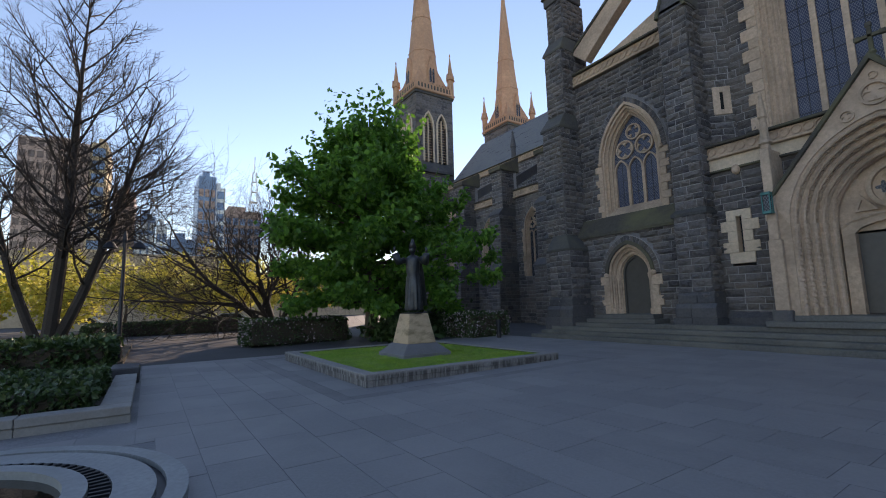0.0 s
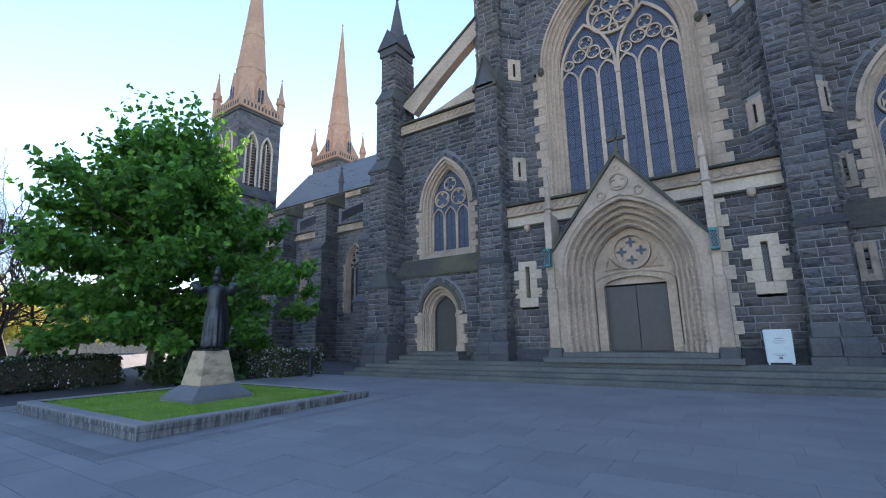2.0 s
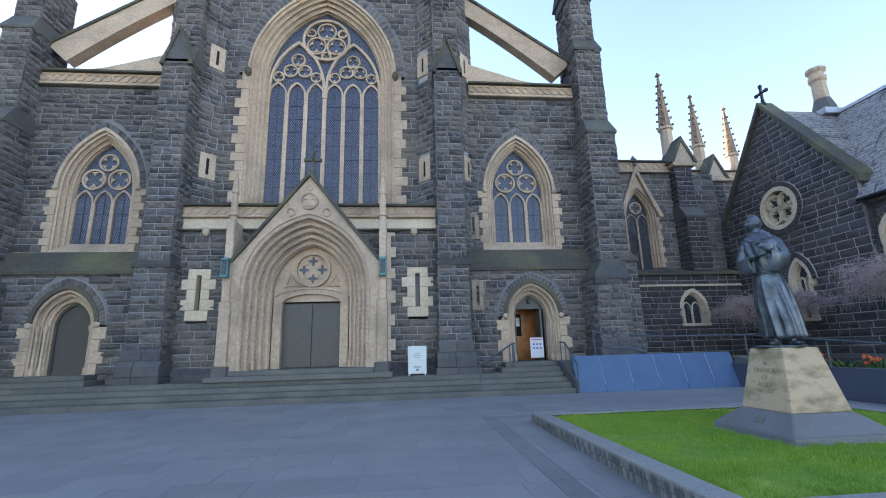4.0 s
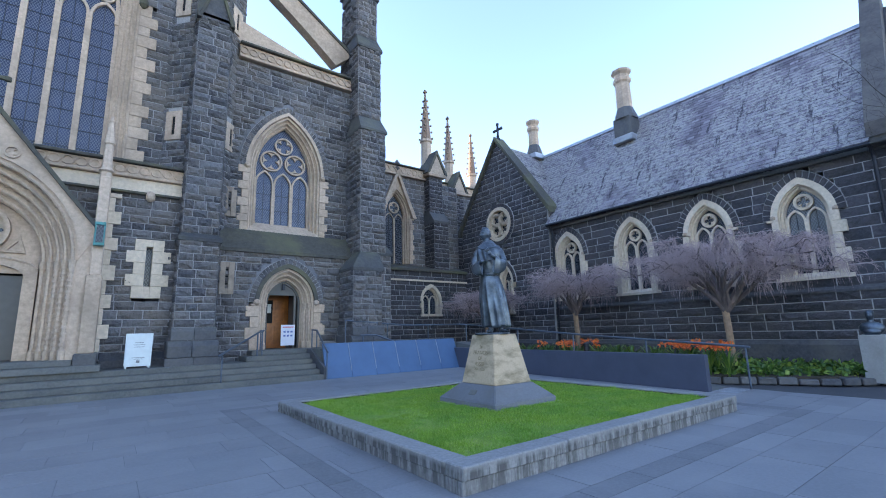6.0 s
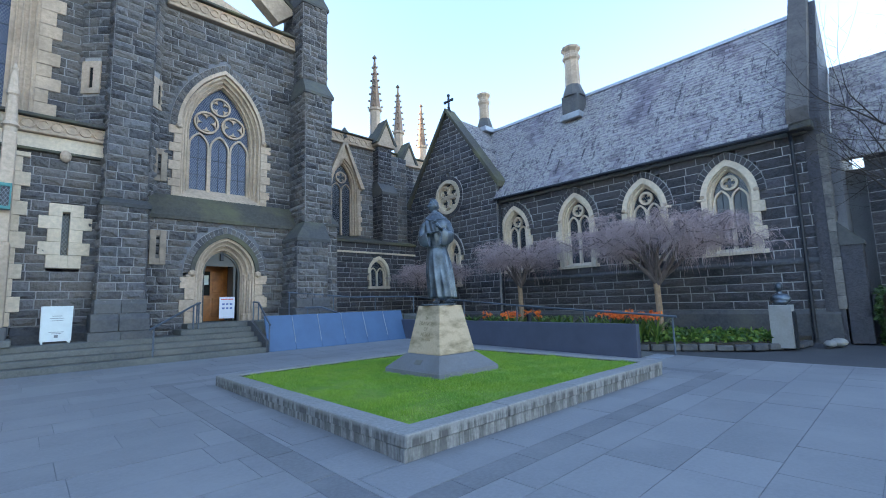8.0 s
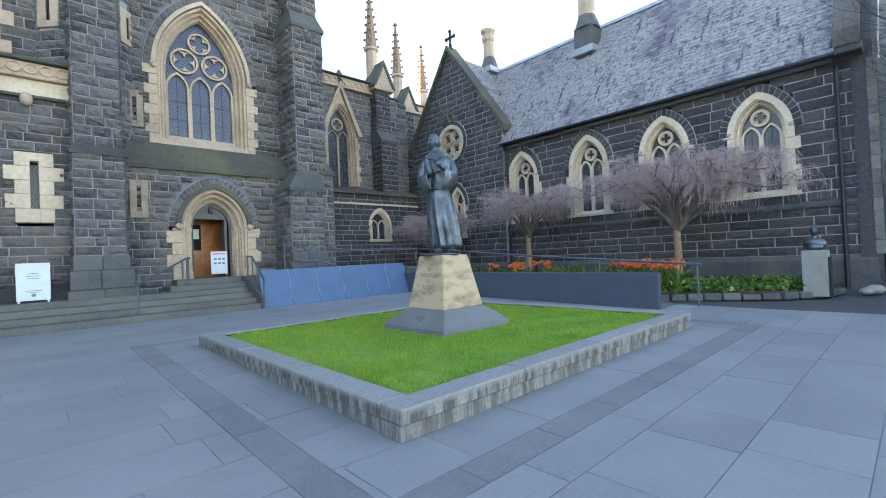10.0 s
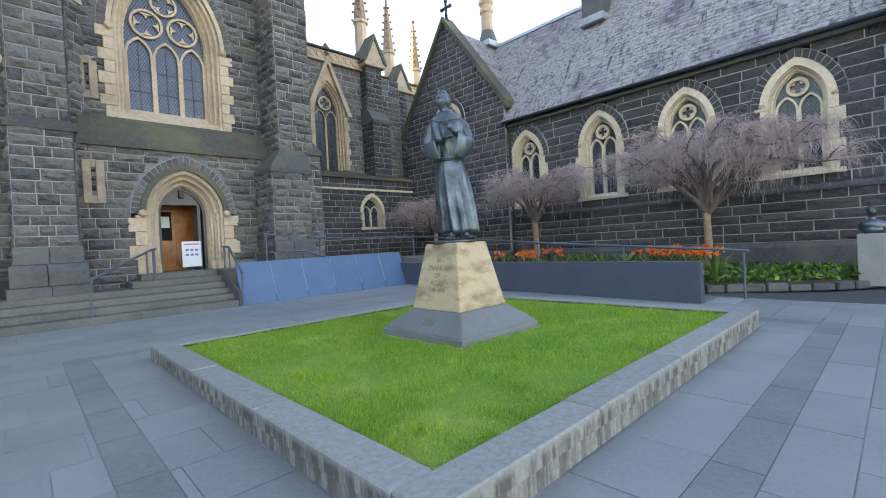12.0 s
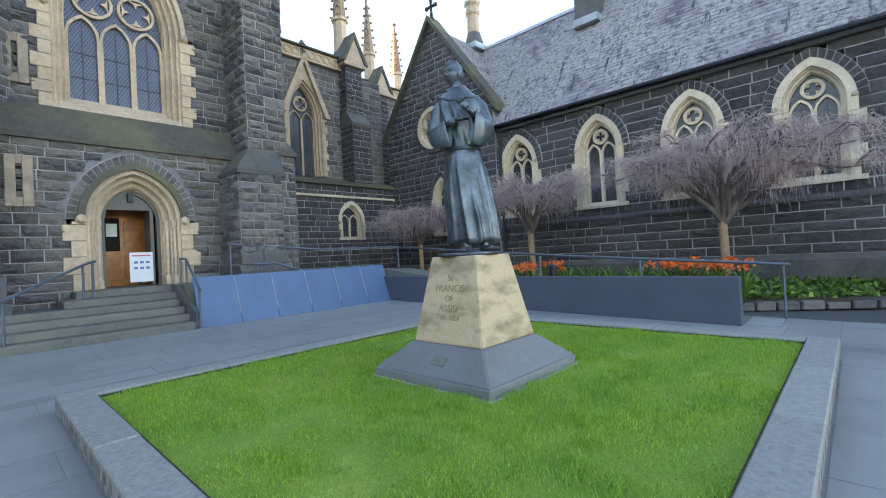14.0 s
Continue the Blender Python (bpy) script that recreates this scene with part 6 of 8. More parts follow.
def sleeve(bm, pts, radii, n=14, drop=()):
    """A cloth sleeve of changing width along points; drop lets it hang below its line."""
    pts = [Vector(p) for p in pts]
    rings = []
    for i, p in enumerate(pts):
        d = (pts[min(i + 1, len(pts) - 1)] - pts[max(i - 1, 0)]).normalized()
        a = d.orthogonal().normalized()
        if abs(d.z) < 0.95:
            a = d.cross(Vector((0, 0, 1))).normalized()
        b = d.cross(a)
        k = drop[i] if drop else 0.0
        row = []
        for q in range(n):
            t = 2 * math.pi * q / n
            o = radii[i] * (1 + 0.07 * math.sin(3 * q + i)) * (math.cos(t) * a + math.sin(t) * b)
            if o.z < 0:
                o.z *= 1 + k
            row.append(bm.verts.new(p + o))
        rings.append(row)
    for a, b in zip(rings, rings[1:]):
        for k in range(n):
            bm.faces.new((a[k], a[(k + 1) % n], b[(k + 1) % n], b[k]))
    bm.faces.new(rings[0][::-1])
    bm.faces.new(rings[-1])


def head_mesh(bm, m):
    """A bare head facing -y: skull, brow, nose, cheeks, jaw, ears and short hair, about 0.28 high."""
    n, k = 44, 34
    rows = []
    for j in range(k + 1):
        v = math.pi * j / k
        row = []
        for i in range(n):
            t = 2 * math.pi * i / n
            x, y, z = math.sin(v) * math.sin(t), -math.sin(v) * math.cos(t), math.cos(v)
            front = max(0.0, -y)
            lower = max(0.0, -z)
            px, py, pz = 0.086 * x, 0.105 * y + 0.012, 0.135 * z
            px *= 1 - 0.34 * lower ** 1.3                       # jaw narrows
            py -= 0.016 * lower * front                         # chin
            py += 0.03 * lower * max(0.0, y)                    # nape
            g = lambda cx, cz, sx, sz: math.exp(-((px - cx) / sx) ** 2 - ((pz - cz) / sz) ** 2) * (front > 0.2)
            py -= 0.04 * g(0, -0.018, 0.013, 0.024) + 0.02 * g(0, 0.01, 0.01, 0.03)            # nose
            py -= 0.014 * g(0, 0.04, 0.05, 0.012)                                              # brow
            py += 0.022 * (g(-0.032, 0.02, 0.015, 0.011) + g(0.032, 0.02, 0.015, 0.011))         # eyes
            py -= 0.006 * (g(-0.045, -0.015, 0.02, 0.02) + g(0.045, -0.015, 0.02, 0.02))         # cheeks
            py -= 0.008 * g(0, -0.062, 0.024, 0.006) + 0.008 * g(0, -0.074, 0.022, 0.006) + 0.012 * g(0, -0.11, 0.022, 0.016)
            py += 0.01 * g(0, -0.068, 0.026, 0.003) + 0.011 * g(0, -0.09, 0.03, 0.008)
            hair = (pz > 0.055 + 0.03 * front) or (y > 0.05 and pz > -0.06)
            if hair:
                w = 1.1 + 0.14 * noise.noise((px * 60, py * 60, pz * 45))
                px, py, pz = px * w, py * w, pz * w
            row.append(bm.verts.new(m @ Vector((px, py, pz))))
        rows.append(row)
    for a, b in zip(rows, rows[1:]):
        for i in range(n):
            bm.faces.new((a[i], b[i], b[(i + 1) % n], a[(i + 1) % n]))
    for q in (-1, 1):
        bmesh.ops.create_icosphere(bm, subdivisions=2, radius=1, matrix=m @ Matrix.LocRotScale((q * 0.084, 0.012, -0.012), None, (0.013, 0.024, 0.036)))


def friar():
    """Bronze figure of a friar, head turned aside and open palms before the chest; faces -y in its own frame."""
    bm = B()

    def skin(rings, cap=True):
        n = len(rings[0])
        vs = [[bm.verts.new(q) for q in r] for r in rings]
        for a, b in zip(vs, vs[1:]):
            for k in range(n):
                bm.faces.new((a[k], a[(k + 1) % n], b[(k + 1) % n], b[k]))
        if cap:
            bm.faces.new(vs[0][::-1])
            bm.faces.new(vs[-1])

    # robe from hem to shoulders: height, middle, half width, half depth
    prof = [(0.10, 0.075, 0.235, 0.19), (0.105, 0.075, 0.262, 0.215), (0.3, 0.06, 0.255, 0.205), (0.6, 0.03, 0.24, 0.185), (0.85, 0.01, 0.222, 0.17), (1.0, 0.0, 0.2, 0.158),
            (1.08, -0.005, 0.178, 0.145), (1.11, -0.008, 0.182, 0.148), (1.2, -0.01, 0.205, 0.16), (1.35, -0.01, 0.228, 0.165), (1.5, -0.01, 0.25, 0.155), (1.6, -0.015, 0.24, 0.135), (1.68, -0.02, 0.13, 0.11), (1.74, -0.03, 0.07, 0.07)]
    P = np.array(prof)
    zs = np.linspace(0.10, 1.74, 62)
    n = 120
    rings = []
    for z in zs:
        cx, rx, ry = (float(np.interp(z, P[:, 0], P[:, c])) for c in (1, 2, 3))
        skirt = max(0.0, min(1.0, (1.06 - z) / 0.9))
        chest = 1.0 if 1.12 < z < 1.6 else 0.0
        row = []
        for k in range(n):
            t = 2 * math.pi * k / n
            # long pleats that start at the girdle and widen to the hem, some dying out on the way
            f = 0.0
            for a0, w, amp, start, drift in ((-1.9, 0.12, 1.0, 1.05, 0.10), (-2.35, 0.10, 0.8, 0.9, -0.1), (-1.45, 0.09, 0.9, 0.75, 0.16), (-1.05, 0.13, 1.1, 1.05, 0.2), (-0.6, 0.10, 0.8, 0.95, 0.1),
                                             (-0.1, 0.14, 0.9, 1.0, 0.0), (0.6, 0.15, 0.9, 1.0, 0.1), (1.3, 0.16, 1.0, 1.0, -0.1), (2.0, 0.15, 0.9, 1.0, 0.0), (2.7, 0.14, 1.0, 1.0, 0.1), (3.2, 0.10, 0.8, 0.95, -0.1)):
                d = (t - a0 - drift * skirt + math.pi) % (2 * math.pi) - math.pi
                f += amp * math.exp(-(abs(d) / (w * (0.6 + 0.45 * skirt))) ** 1.5) * max(0.0, min(1.0, (start - z) / 0.35))
            m = 1 + 0.19 * f - 0.085 * skirt
            m += chest * 0.05 * math.sin(11 * t + 8 * z) * math.sin(6 * z + 2 * t)
            m += 0.03 * noise.noise((math.cos(t) * 3, math.sin(t) * 3, z * 3.2))
            # knee pushing through the cloth
            m += 0.08 * math.exp(-((t + 1.2) / 0.3) ** 2 - ((z - 0.62) / 0.2) ** 2)
            zz = z + (0.012 * math.sin(5 * t) if z < 0.12 else 0)
            row.append((cx + rx * m * math.cos(t), ry * m * math.sin(t), zz))
        rings.append(row)
    skin(rings)

    def cape(z_top, z_low, r_top, r_low, dip):
        """A shoulder cape with a rolled, wavy lower edge, dipping in front."""
        rows = []
        for i in range(10):
            f = i / 9
            row = []
            for k in range(72):
                t = 2 * math.pi * k / 72
                fr = max(0.0, -math.sin(t))
                r = r_top + (r_low - r_top) * f ** 0.8 + (0.016 if i == 8 else 0) - (0.012 if i == 9 else 0)
                r *= 1 + 0.04 * f * math.sin(6 * t + 1)
                row.append((-0.02 + r * math.cos(t), 0.68 * r * math.sin(t) + 0.005, z_top + (z_low - z_top) * f - dip * fr * fr * f + 0.01 * math.sin(4 * t) * f))
            rows.append(row)
        skin(rows)

    cape(1.74, 1.62, 0.075, 0.225, 0.05)
    cape(1.77, 1.7, 0.07, 0.135, 0.035)
    skin([[(-0.02 + w * math.cos(2 * math.pi * k / 20), y + d * math.sin(2 * math.pi * k / 20), z) for k in range(20)] for z, y, w, d in ((1.28, 0.15, 0.02, 0.02), (1.4, 0.165, 0.09, 0.04), (1.54, 0.15, 0.14, 0.06), (1.66, 0.11, 0.14, 0.07), (1.74, 0.07, 0.09, 0.05))])

    def arm(pts, radii, hang, n=30):
        """A wide sleeve: its ring drops below the arm's line by hang; it ends in an open, rolled mouth."""
        t = np.linspace(0, len(pts) - 1, 26)
        base = np.arange(len(pts))
        p = np.array(pts)
        c = np.stack([np.interp(t, base, p[:, i]) for i in range(3)], 1)
        for _ in range(2):
            c[1:-1] = (c[:-2] + c[1:-1] * 2 + c[2:]) / 4
        rad, hg = np.interp(t, base, radii), np.interp(t, base, hang)
        d = np.gradient(c, axis=0)
        rows = []
        for i in range(len(c)):
            w = Vector(d[i]).normalized()
            a = w.cross(Vector((0, 0, 1)))
            a = a.normalized() if a.length > 0.25 else Vector((0, -1, 0)).cross(w).cross(w).normalized()
            b = w.cross(a).normalized()
            if b.z > 0:
                b = -b
            row = []
            for k in range(n):
                q = 2 * math.pi * k / n
                crease = 1 + 0.06 * math.sin(i * 1.1 + 2.2 * math.sin(q) + k * 0.2) * min(1, i / 5)
                o = float(rad[i]) * crease * (math.cos(q) * a + math.sin(q) * b)
                if math.sin(q) > 0:
                    o += Vector((0, 0, -float(hg[i]))) * math.sin(q) ** 1.5
                row.append(Vector(c[i]) + o)
            rows.append(row)
        mouth, mid = rows[-1], Vector(c[-1])
        inner = [[mid + (q - mid) * f - Vector(d[-1]).normalized() * b for q in mouth] for f, b in ((0.9, 0.0), (0.8, 0.08), (0.4, 0.1))]
        skin(rows + inner)

    arm([(-0.16, 0.0, 1.6), (-0.235, 0.0, 1.5), (-0.285, -0.01, 1.36), (-0.295, -0.04, 1.25), (-0.23, -0.15, 1.25), (-0.14, -0.2, 1.31)], [0.07, 0.078, 0.076, 0.074, 0.064, 0.056], [0, 0, 0.01, 0.05, 0.12, 0.19])
    arm([(0.13, 0.0, 1.61), (0.205, 0.0, 1.52), (0.255, -0.01, 1.38), (0.265, -0.05, 1.29), (0.2, -0.17, 1.31), (0.12, -0.22, 1.39)], [0.07, 0.078, 0.076, 0.074, 0.064, 0.056], [0, 0, 0.01, 0.07, 0.18, 0.26])

    def limb_tube(pts, radii, n=12):
        sleeve(bm, pts, radii, n)

    # forearms, palms and fingers
    limb_tube([(-0.17, -0.19, 1.29), (-0.1, -0.23, 1.325), (-0.06, -0.25, 1.33)], [0.036, 0.031, 0.027])
    limb_tube([(0.14, -0.2, 1.37), (0.09, -0.25, 1.42), (0.065, -0.265, 1.445)], [0.036, 0.031, 0.027])
    bmesh.ops.create_icosphere(bm, subdivisions=2, radius=1, matrix=Matrix.LocRotScale((-0.02, -0.265, 1.335), None, (0.05, 0.042, 0.018)))
    bmesh.ops.create_icosphere(bm, subdivisions=2, radius=1, matrix=Matrix.LocRotScale((0.04, -0.275, 1.475), Euler((0.2, -0.6, 0)), (0.042, 0.02, 0.05)))
    for k in range(4):
        y = -0.295 + 0.02 * k
        limb_tube([(0.015, y, 1.338), (0.055, y - 0.004, 1.342), (0.085, y - 0.004, 1.352)], [0.0115, 0.0105, 0.007], 8)
        x = 0.045 - 0.019 * k
        limb_tube([(x, -0.28, 1.505 - 0.006 * k), (x - 0.022, -0.295, 1.54 - 0.008 * k), (x - 0.035, -0.305, 1.57 - 0.014 * k)], [0.0115, 0.0105, 0.007], 8)
    limb_tube([(-0.03, -0.285, 1.345), (-0.005, -0.3, 1.375)], [0.012, 0.008], 8)
    limb_tube([(0.015, -0.285, 1.46), (-0.015, -0.305, 1.475)], [0.012, 0.008], 8)
    # neck and turned head
    sleeve(bm, [(-0.03, 0.01, 1.66), (-0.04, 0.0, 1.75), (-0.055, -0.005, 1.83)], [0.072, 0.06, 0.058], 18)
    head_mesh(bm, pose(-0.065, -0.02, 1.885, 4, 0, -48) @ Matrix.Diagonal((0.98, 0.98, 0.98, 1)))
    # rope girdle with its hanging end, sandalled feet
    for dz in (0.0, 0.022):
        tube(bm, [(-0.006 + 0.19 * math.cos(t), 0.155 * math.sin(t), 1.085 + dz + 0.012 * math.sin(t)) for t in np.linspace(0, 2 * math.pi, 37)], 0.013, 6)
    for x, y, rz in ((-0.03, -0.16, -15), (0.2, -0.13, 35)):
        f = pose(x, y, 0, 0, 0, rz)
        for c, r in (((0, 0, 0.035), (0.05, 0.13, 0.035)), ((0, 0.06, 0.07), (0.042, 0.065, 0.075)), ((0.012, -0.12, 0.028), (0.03, 0.04, 0.022))):
            bmesh.ops.create_icosphere(bm, subdivisions=2, radius=1, matrix=f @ Matrix.LocRotScale(c, None, r))
    box(bm, -0.29, 0.29, -0.29, 0.29, -0.03, 0.004)
    bmesh.ops.recalc_face_normals(bm, faces=bm.faces[:])
    return bm


PEDX, PEDY = 7.07, 6.65


def pedestal(name, x, y, text, label, top=1.24):
    e = thing(name, pose(x, y, 0.2), label, "pedestal", "statue pedestals")

    def frustum(a, b, z0, z1):
        bm = B()
        v0 = [bm.verts.new((sx * a, sy * a, z0)) for sx, sy in ((-1, -1), (1, -1), (1, 1), (-1, 1))]
        v1 = [bm.verts.new((sx * b, sy * b, z1)) for sx, sy in ((-1, -1), (1, -1), (1, 1), (-1, 1))]
        bm.faces.new(v0[::-1])
        bm.faces.new(v1)
        for k in range(4):
            bm.faces.new((v0[k], v0[(k + 1) % 4], v1[(k + 1) % 4], v1[k]))
        bmesh.ops.bevel(bm, geom=bm.edges[:], offset=0.012, segments=2, affect="EDGES")
        return bm

    part("base_edge", box(B(), -0.79, 0.79, -0.79, 0.79, -0.03, 0.12, 0.012), PED_BASE, e)
    part("base", frustum(0.785, 0.49, 0.121, 0.38), PED_BASE, e, "sloping grey granite base")
    part("shaft", frustum(0.475, 0.315 - 0.16 / 0.858 * (top - 1.24), 0.382, top), PED_STONE, e, "stained yellow sandstone shaft")
    part("mortar_edge", box(B(), -0.83, 0.83, -0.83, 0.83, -0.03, 0.03), KERB, e)
    return e


def ped_mat():
    m = Mat("yellow_pedestal_sandstone", 0.85)
    fine = m.noise(30, 5, 0.6)
    base = m.mix(0.4, (0.53, 0.4, 0.265), m.ramp(fine, (0.3, (0.42, 0.31, 0.205)), (0.7, (0.6, 0.465, 0.33))))
    st = m.noise(2.2, 5, 0.65, m.pos((1, 1, 2.5)))
    base = m.mix(m.ramp(st, (0.47, (0, 0, 0)), (0.66, (0.8, 0.8, 0.8))), base, (0.22, 0.17, 0.10))
    m.color(base).bump(fine, 0.25, 0.004)
    return m.m


PED_STONE = ped_mat()
PED_BASE = stone_mat("grey_pedestal_granite", (0.15, 0.155, 0.165), (0.215, 0.218, 0.225), (0.12, 0.115, 0.105), 0.8, 24, 0.3, 0.005, 1.1, 0.3)
ped = pedestal("friar_pedestal", PEDX, PEDY, True, "tapered yellow sandstone pedestal with carved lettering", 1.29)
pedestal("bishop_pedestal", -11.0, 6.55, False, "tapered yellow sandstone pedestal on the lawn")
o = part("friar_statue", friar(), BRONZE, None, "", True)
o.matrix_basis = pose(PEDX, PEDY + 0.03, 1.521, 0, 0, -50) @ Matrix.Diagonal((1.06, 1.06, 1.06, 1))
tagged(o, "weathered bronze statue of a robed friar on a stone pedestal", "statue")


def lettering(txt, size, x, y, z, lean, parent, rz=0):
    cu = bpy.data.curves.new("lettering", "FONT")
    cu.body, cu.size, cu.align_x, cu.extrude = txt, size, "CENTER", 0.002
    tmp = bpy.data.objects.new("lettering", cu)
    scene.collection.objects.link(tmp)
    me = bpy.data.meshes.new_from_object(tmp.evaluated_get(bpy.context.evaluated_depsgraph_get()))
    bpy.data.objects.remove(tmp)
    ob = new("lettering", me)
    me.materials.clear()
    me.materials.append(INSCRIPTION)
    ob.parent = parent
    ob.matrix_basis = pose(0, 0, 0, 0, 0, rz) @ pose(x, y, z, 90 - lean, 0, 0)
    return ob


lean = math.degrees(math.atan((0.475 - 0.315) / 0.858))
for txt, size, zz in (("St", 0.10, 1.03), ("FRANCIS", 0.105, 0.92), ("OF", 0.09, 0.82), ("ASSISI", 0.105, 0.715), ("1181  1226", 0.07, 0.63)):
    k = 0.475 - (zz - 0.382) * (0.475 - 0.315) / 0.858
    lettering(txt, size, 0, -k - 0.003, zz, lean, ped, -90)
part("plaque", box(B(), -0.09, 0.09, -0.005, 0.005, -0.05, 0.05), STEP_STONE, ped, "small worn stone plaque").matrix_basis = pose(0, 0, 0, 0, 0, -90) @ pose(0.05, -0.645, 0.255, -41.5)


def bishop():
    bm = B()
    robed(bm, 2.05, 0.09, 8)
    blob(bm, (0, -0.02, 1.9), (0.1, 0.115, 0.13), 2)
    bmesh.ops.create_cone(bm, cap_ends=True, segments=12, radius1=0.13, radius2=0.03, depth=0.3, matrix=pose(0, 0, 2.1))
    sleeve(bm, [(-0.26, 0, 1.6), (-0.42, -0.1, 1.55), (-0.5, -0.2, 1.8)], [0.1, 0.12, 0.1])
    sleeve(bm, [(0.26, 0, 1.6), (0.45, -0.12, 1.5), (0.52, -0.25, 1.72)], [0.1, 0.12, 0.1])
    blob(bm, (-0.51, -0.22, 1.93), (0.05, 0.04, 0.1), 1)
    blob(bm, (0.53, -0.27, 1.84), (0.05, 0.04, 0.1), 1)
    sleeve(bm, [(0, 0.12, 1.6), (0, 0.26, 1.0), (0, 0.32, 0.2)], [0.24, 0.27, 0.3], 14)
    box(bm, -0.29, 0.29, -0.29, 0.29, -0.03, 0.0)
    return bm


o = part("bishop_statue", bishop(), BRONZE_DARK, None, "", True)
o.matrix_basis = pose(-11.0, 6.55, 1.47, 0, 0, 40)
tagged(o, "dark bronze statue of a robed bishop with raised arms", "statue")

# bust on its pillar
e = thing("bust_pillar", pose(16.2, 2.65, 0.05), "square pale granite pillar with a dark side panel", "pillar")
part("body", box(B(), -0.25, 0.25, -0.22, 0.28, 0, 1.15, 0.01), KERB, e)
part("dark_panel", box(B(), -0.2, 0.2, -0.26, -0.222, 0.0, 0.98), IRON, e, "dark bronze panel")
bm = B()
blob(bm, (0, 0, 0.16), (0.15, 0.25, 0.17), 3)
blob(bm, (-0.03, 0, 0.08), (0.16, 0.2, 0.12), 2)
box(bm, -0.12, 0.12, -0.14, 0.14, -0.01, 0.06)
sleeve(bm, [(0, 0, 0.25), (-0.01, 0, 0.4)], [0.08, 0.062], 12)
blob(bm, (-0.02, 0, 0.48), (0.105, 0.088, 0.135), 3)
blob(bm, (0.015, 0, 0.53), (0.1, 0.095, 0.1), 2)
blob(bm, (-0.125, 0, 0.47), (0.03, 0.016, 0.03), 1)
o = part("portrait_bust", bm, BRONZE, None, "", True)
o.matrix_basis = pose(16.2, 2.68, 1.20)
tagged(o, "dark bronze portrait bust on a granite pillar", "bust")

# ---- ramp hoarding, wall, rails ----
e = thing("ramp_panels", pose(0, 0, 0), "leaning blue-grey panels along the ramp", "panel wall", kind="structure")
n = 6
for i in range(n):
    a, b = 6.72 + (12.32 - 6.72) * i / n + 0.008, 6.72 + (12.32 - 6.72) * (i + 1) / n - 0.008
    bm = B()
    vs = [bm.verts.new(p) for p in ((a, 14.22, 0.10), (b, 14.22, 0.10), (b, 14.66, 1.27), (a, 14.66, 1.27), (a, 14.27, 0.10), (b, 14.27, 0.10), (b, 14.71, 1.27), (a, 14.71, 1.27))]
    for q in ((0, 1, 2, 3), (7, 6, 5, 4), (0, 4, 5, 1), (1, 5, 6, 2), (2, 6, 7, 3), (3, 7, 4, 0)):
        bm.faces.new([vs[k] for k in q])
    bmesh.ops.recalc_face_normals(bm, faces=bm.faces[:])
    part("panel", bm, NAVY_PANEL, e)
    if i:
        bm = B()
        bmesh.ops.recalc_face_normals(bm, faces=bm.faces[:])
        tube(bm, [(a - 0.008, 14.31, 0.36), (a - 0.008, 14.648, 1.262)], 0.009, 5)
        part("joint_strip", bm, LEAD, e)
bm = B()
box(bm, 6.7, 13.2, 14.72, 16.4, 0.1, 1.1)
tagged(part("ramp_deck", bm, STEP_STONE), "grey ramp landing behind the panels", "ramp", kind="structure")
bm = B()
prism(bm, [(5.0, 0.0), (5.0, 0.86), (14.66, 0.9), (14.66, 0.05)], 12.22, 12.42, "x")
bmesh.ops.bevel(bm, geom=bm.edges[:], offset=0.008, segments=1, affect="EDGES")
tagged(part("ramp_wall", bm, SLATE_WALL), "low dark slate-blue rendered ramp wall", "wall", kind="structure")
bm = B()
prism(bm, [(5.0, -0.02), (5.0, 0.02), (14.6, 1.1), (14.6, 0.05)], 12.43, 13.4, "x")
tagged(part("ramp", bm, STEP_STONE), "sloping grey access ramp", "ramp", kind="structure")


def railing(name, pts, posts, r=0.03, label="slim grey steel handrail on posts"):
    e = thing(name, pose(0, 0, 0), label, "handrail", "handrails")
    part("rail", tube(B(), pts, r, 8), RAIL, e)
    for x, y, z0, z1 in posts:
        part("post", tube(B(), [(x, y, z0), (x, y, z1)], r * 0.8, 8), RAIL, e)


railing("ramp_handrail", [(13.3, 4.4, 1.0), (13.3, 5.0, 1.05), (13.3, 8.7, 1.3), (13.3, 15.0, 1.82), (13.1, 15.25, 1.84), (10.5, 15.3, 1.84), (7.8, 15.3, 2.05)],
        [(13.3, 4.5, 0.02, 1.0), (13.3, 7.0, 0.2, 1.19), (13.3, 9.5, 0.5, 1.37), (13.3, 12.0, 0.75, 1.58), (13.2, 14.9, 1.0, 1.82), (11.5, 15.3, 1.1, 1.84), (9.6, 15.3, 1.1, 1.9), (7.85, 15.3, 1.1, 2.04)])
railing("step_handrail", [(3.5, 14.15, 1.05), (5.0, 15.7, 1.72), (5.15, 15.85, 1.75), (5.15, 16.2, 1.75)], [(3.62, 14.3, 0.3, 1.1), (5.1, 15.8, 0.9, 1.74), (4.9, 15.6, 0.77, 1.66), (5.15, 16.2, 1.1, 1.75)])
railing("step_handrail", [(6.7, 14.1, 1.0), (6.78, 14.6, 1.2), (6.9, 15.6, 1.72), (6.95, 16.2, 1.75)], [(6.7, 14.15, 0.16, 1.02), (6.9, 15.6, 0.9, 1.72), (6.95, 16.2, 1.1, 1.75)])
bm = B()
prism(bm, [(14.2, 0.1), (14.2, 0.5), (15.5, 1.1), (16.4, 1.1), (16.4, 0.1)], 6.63, 6.71, "x")
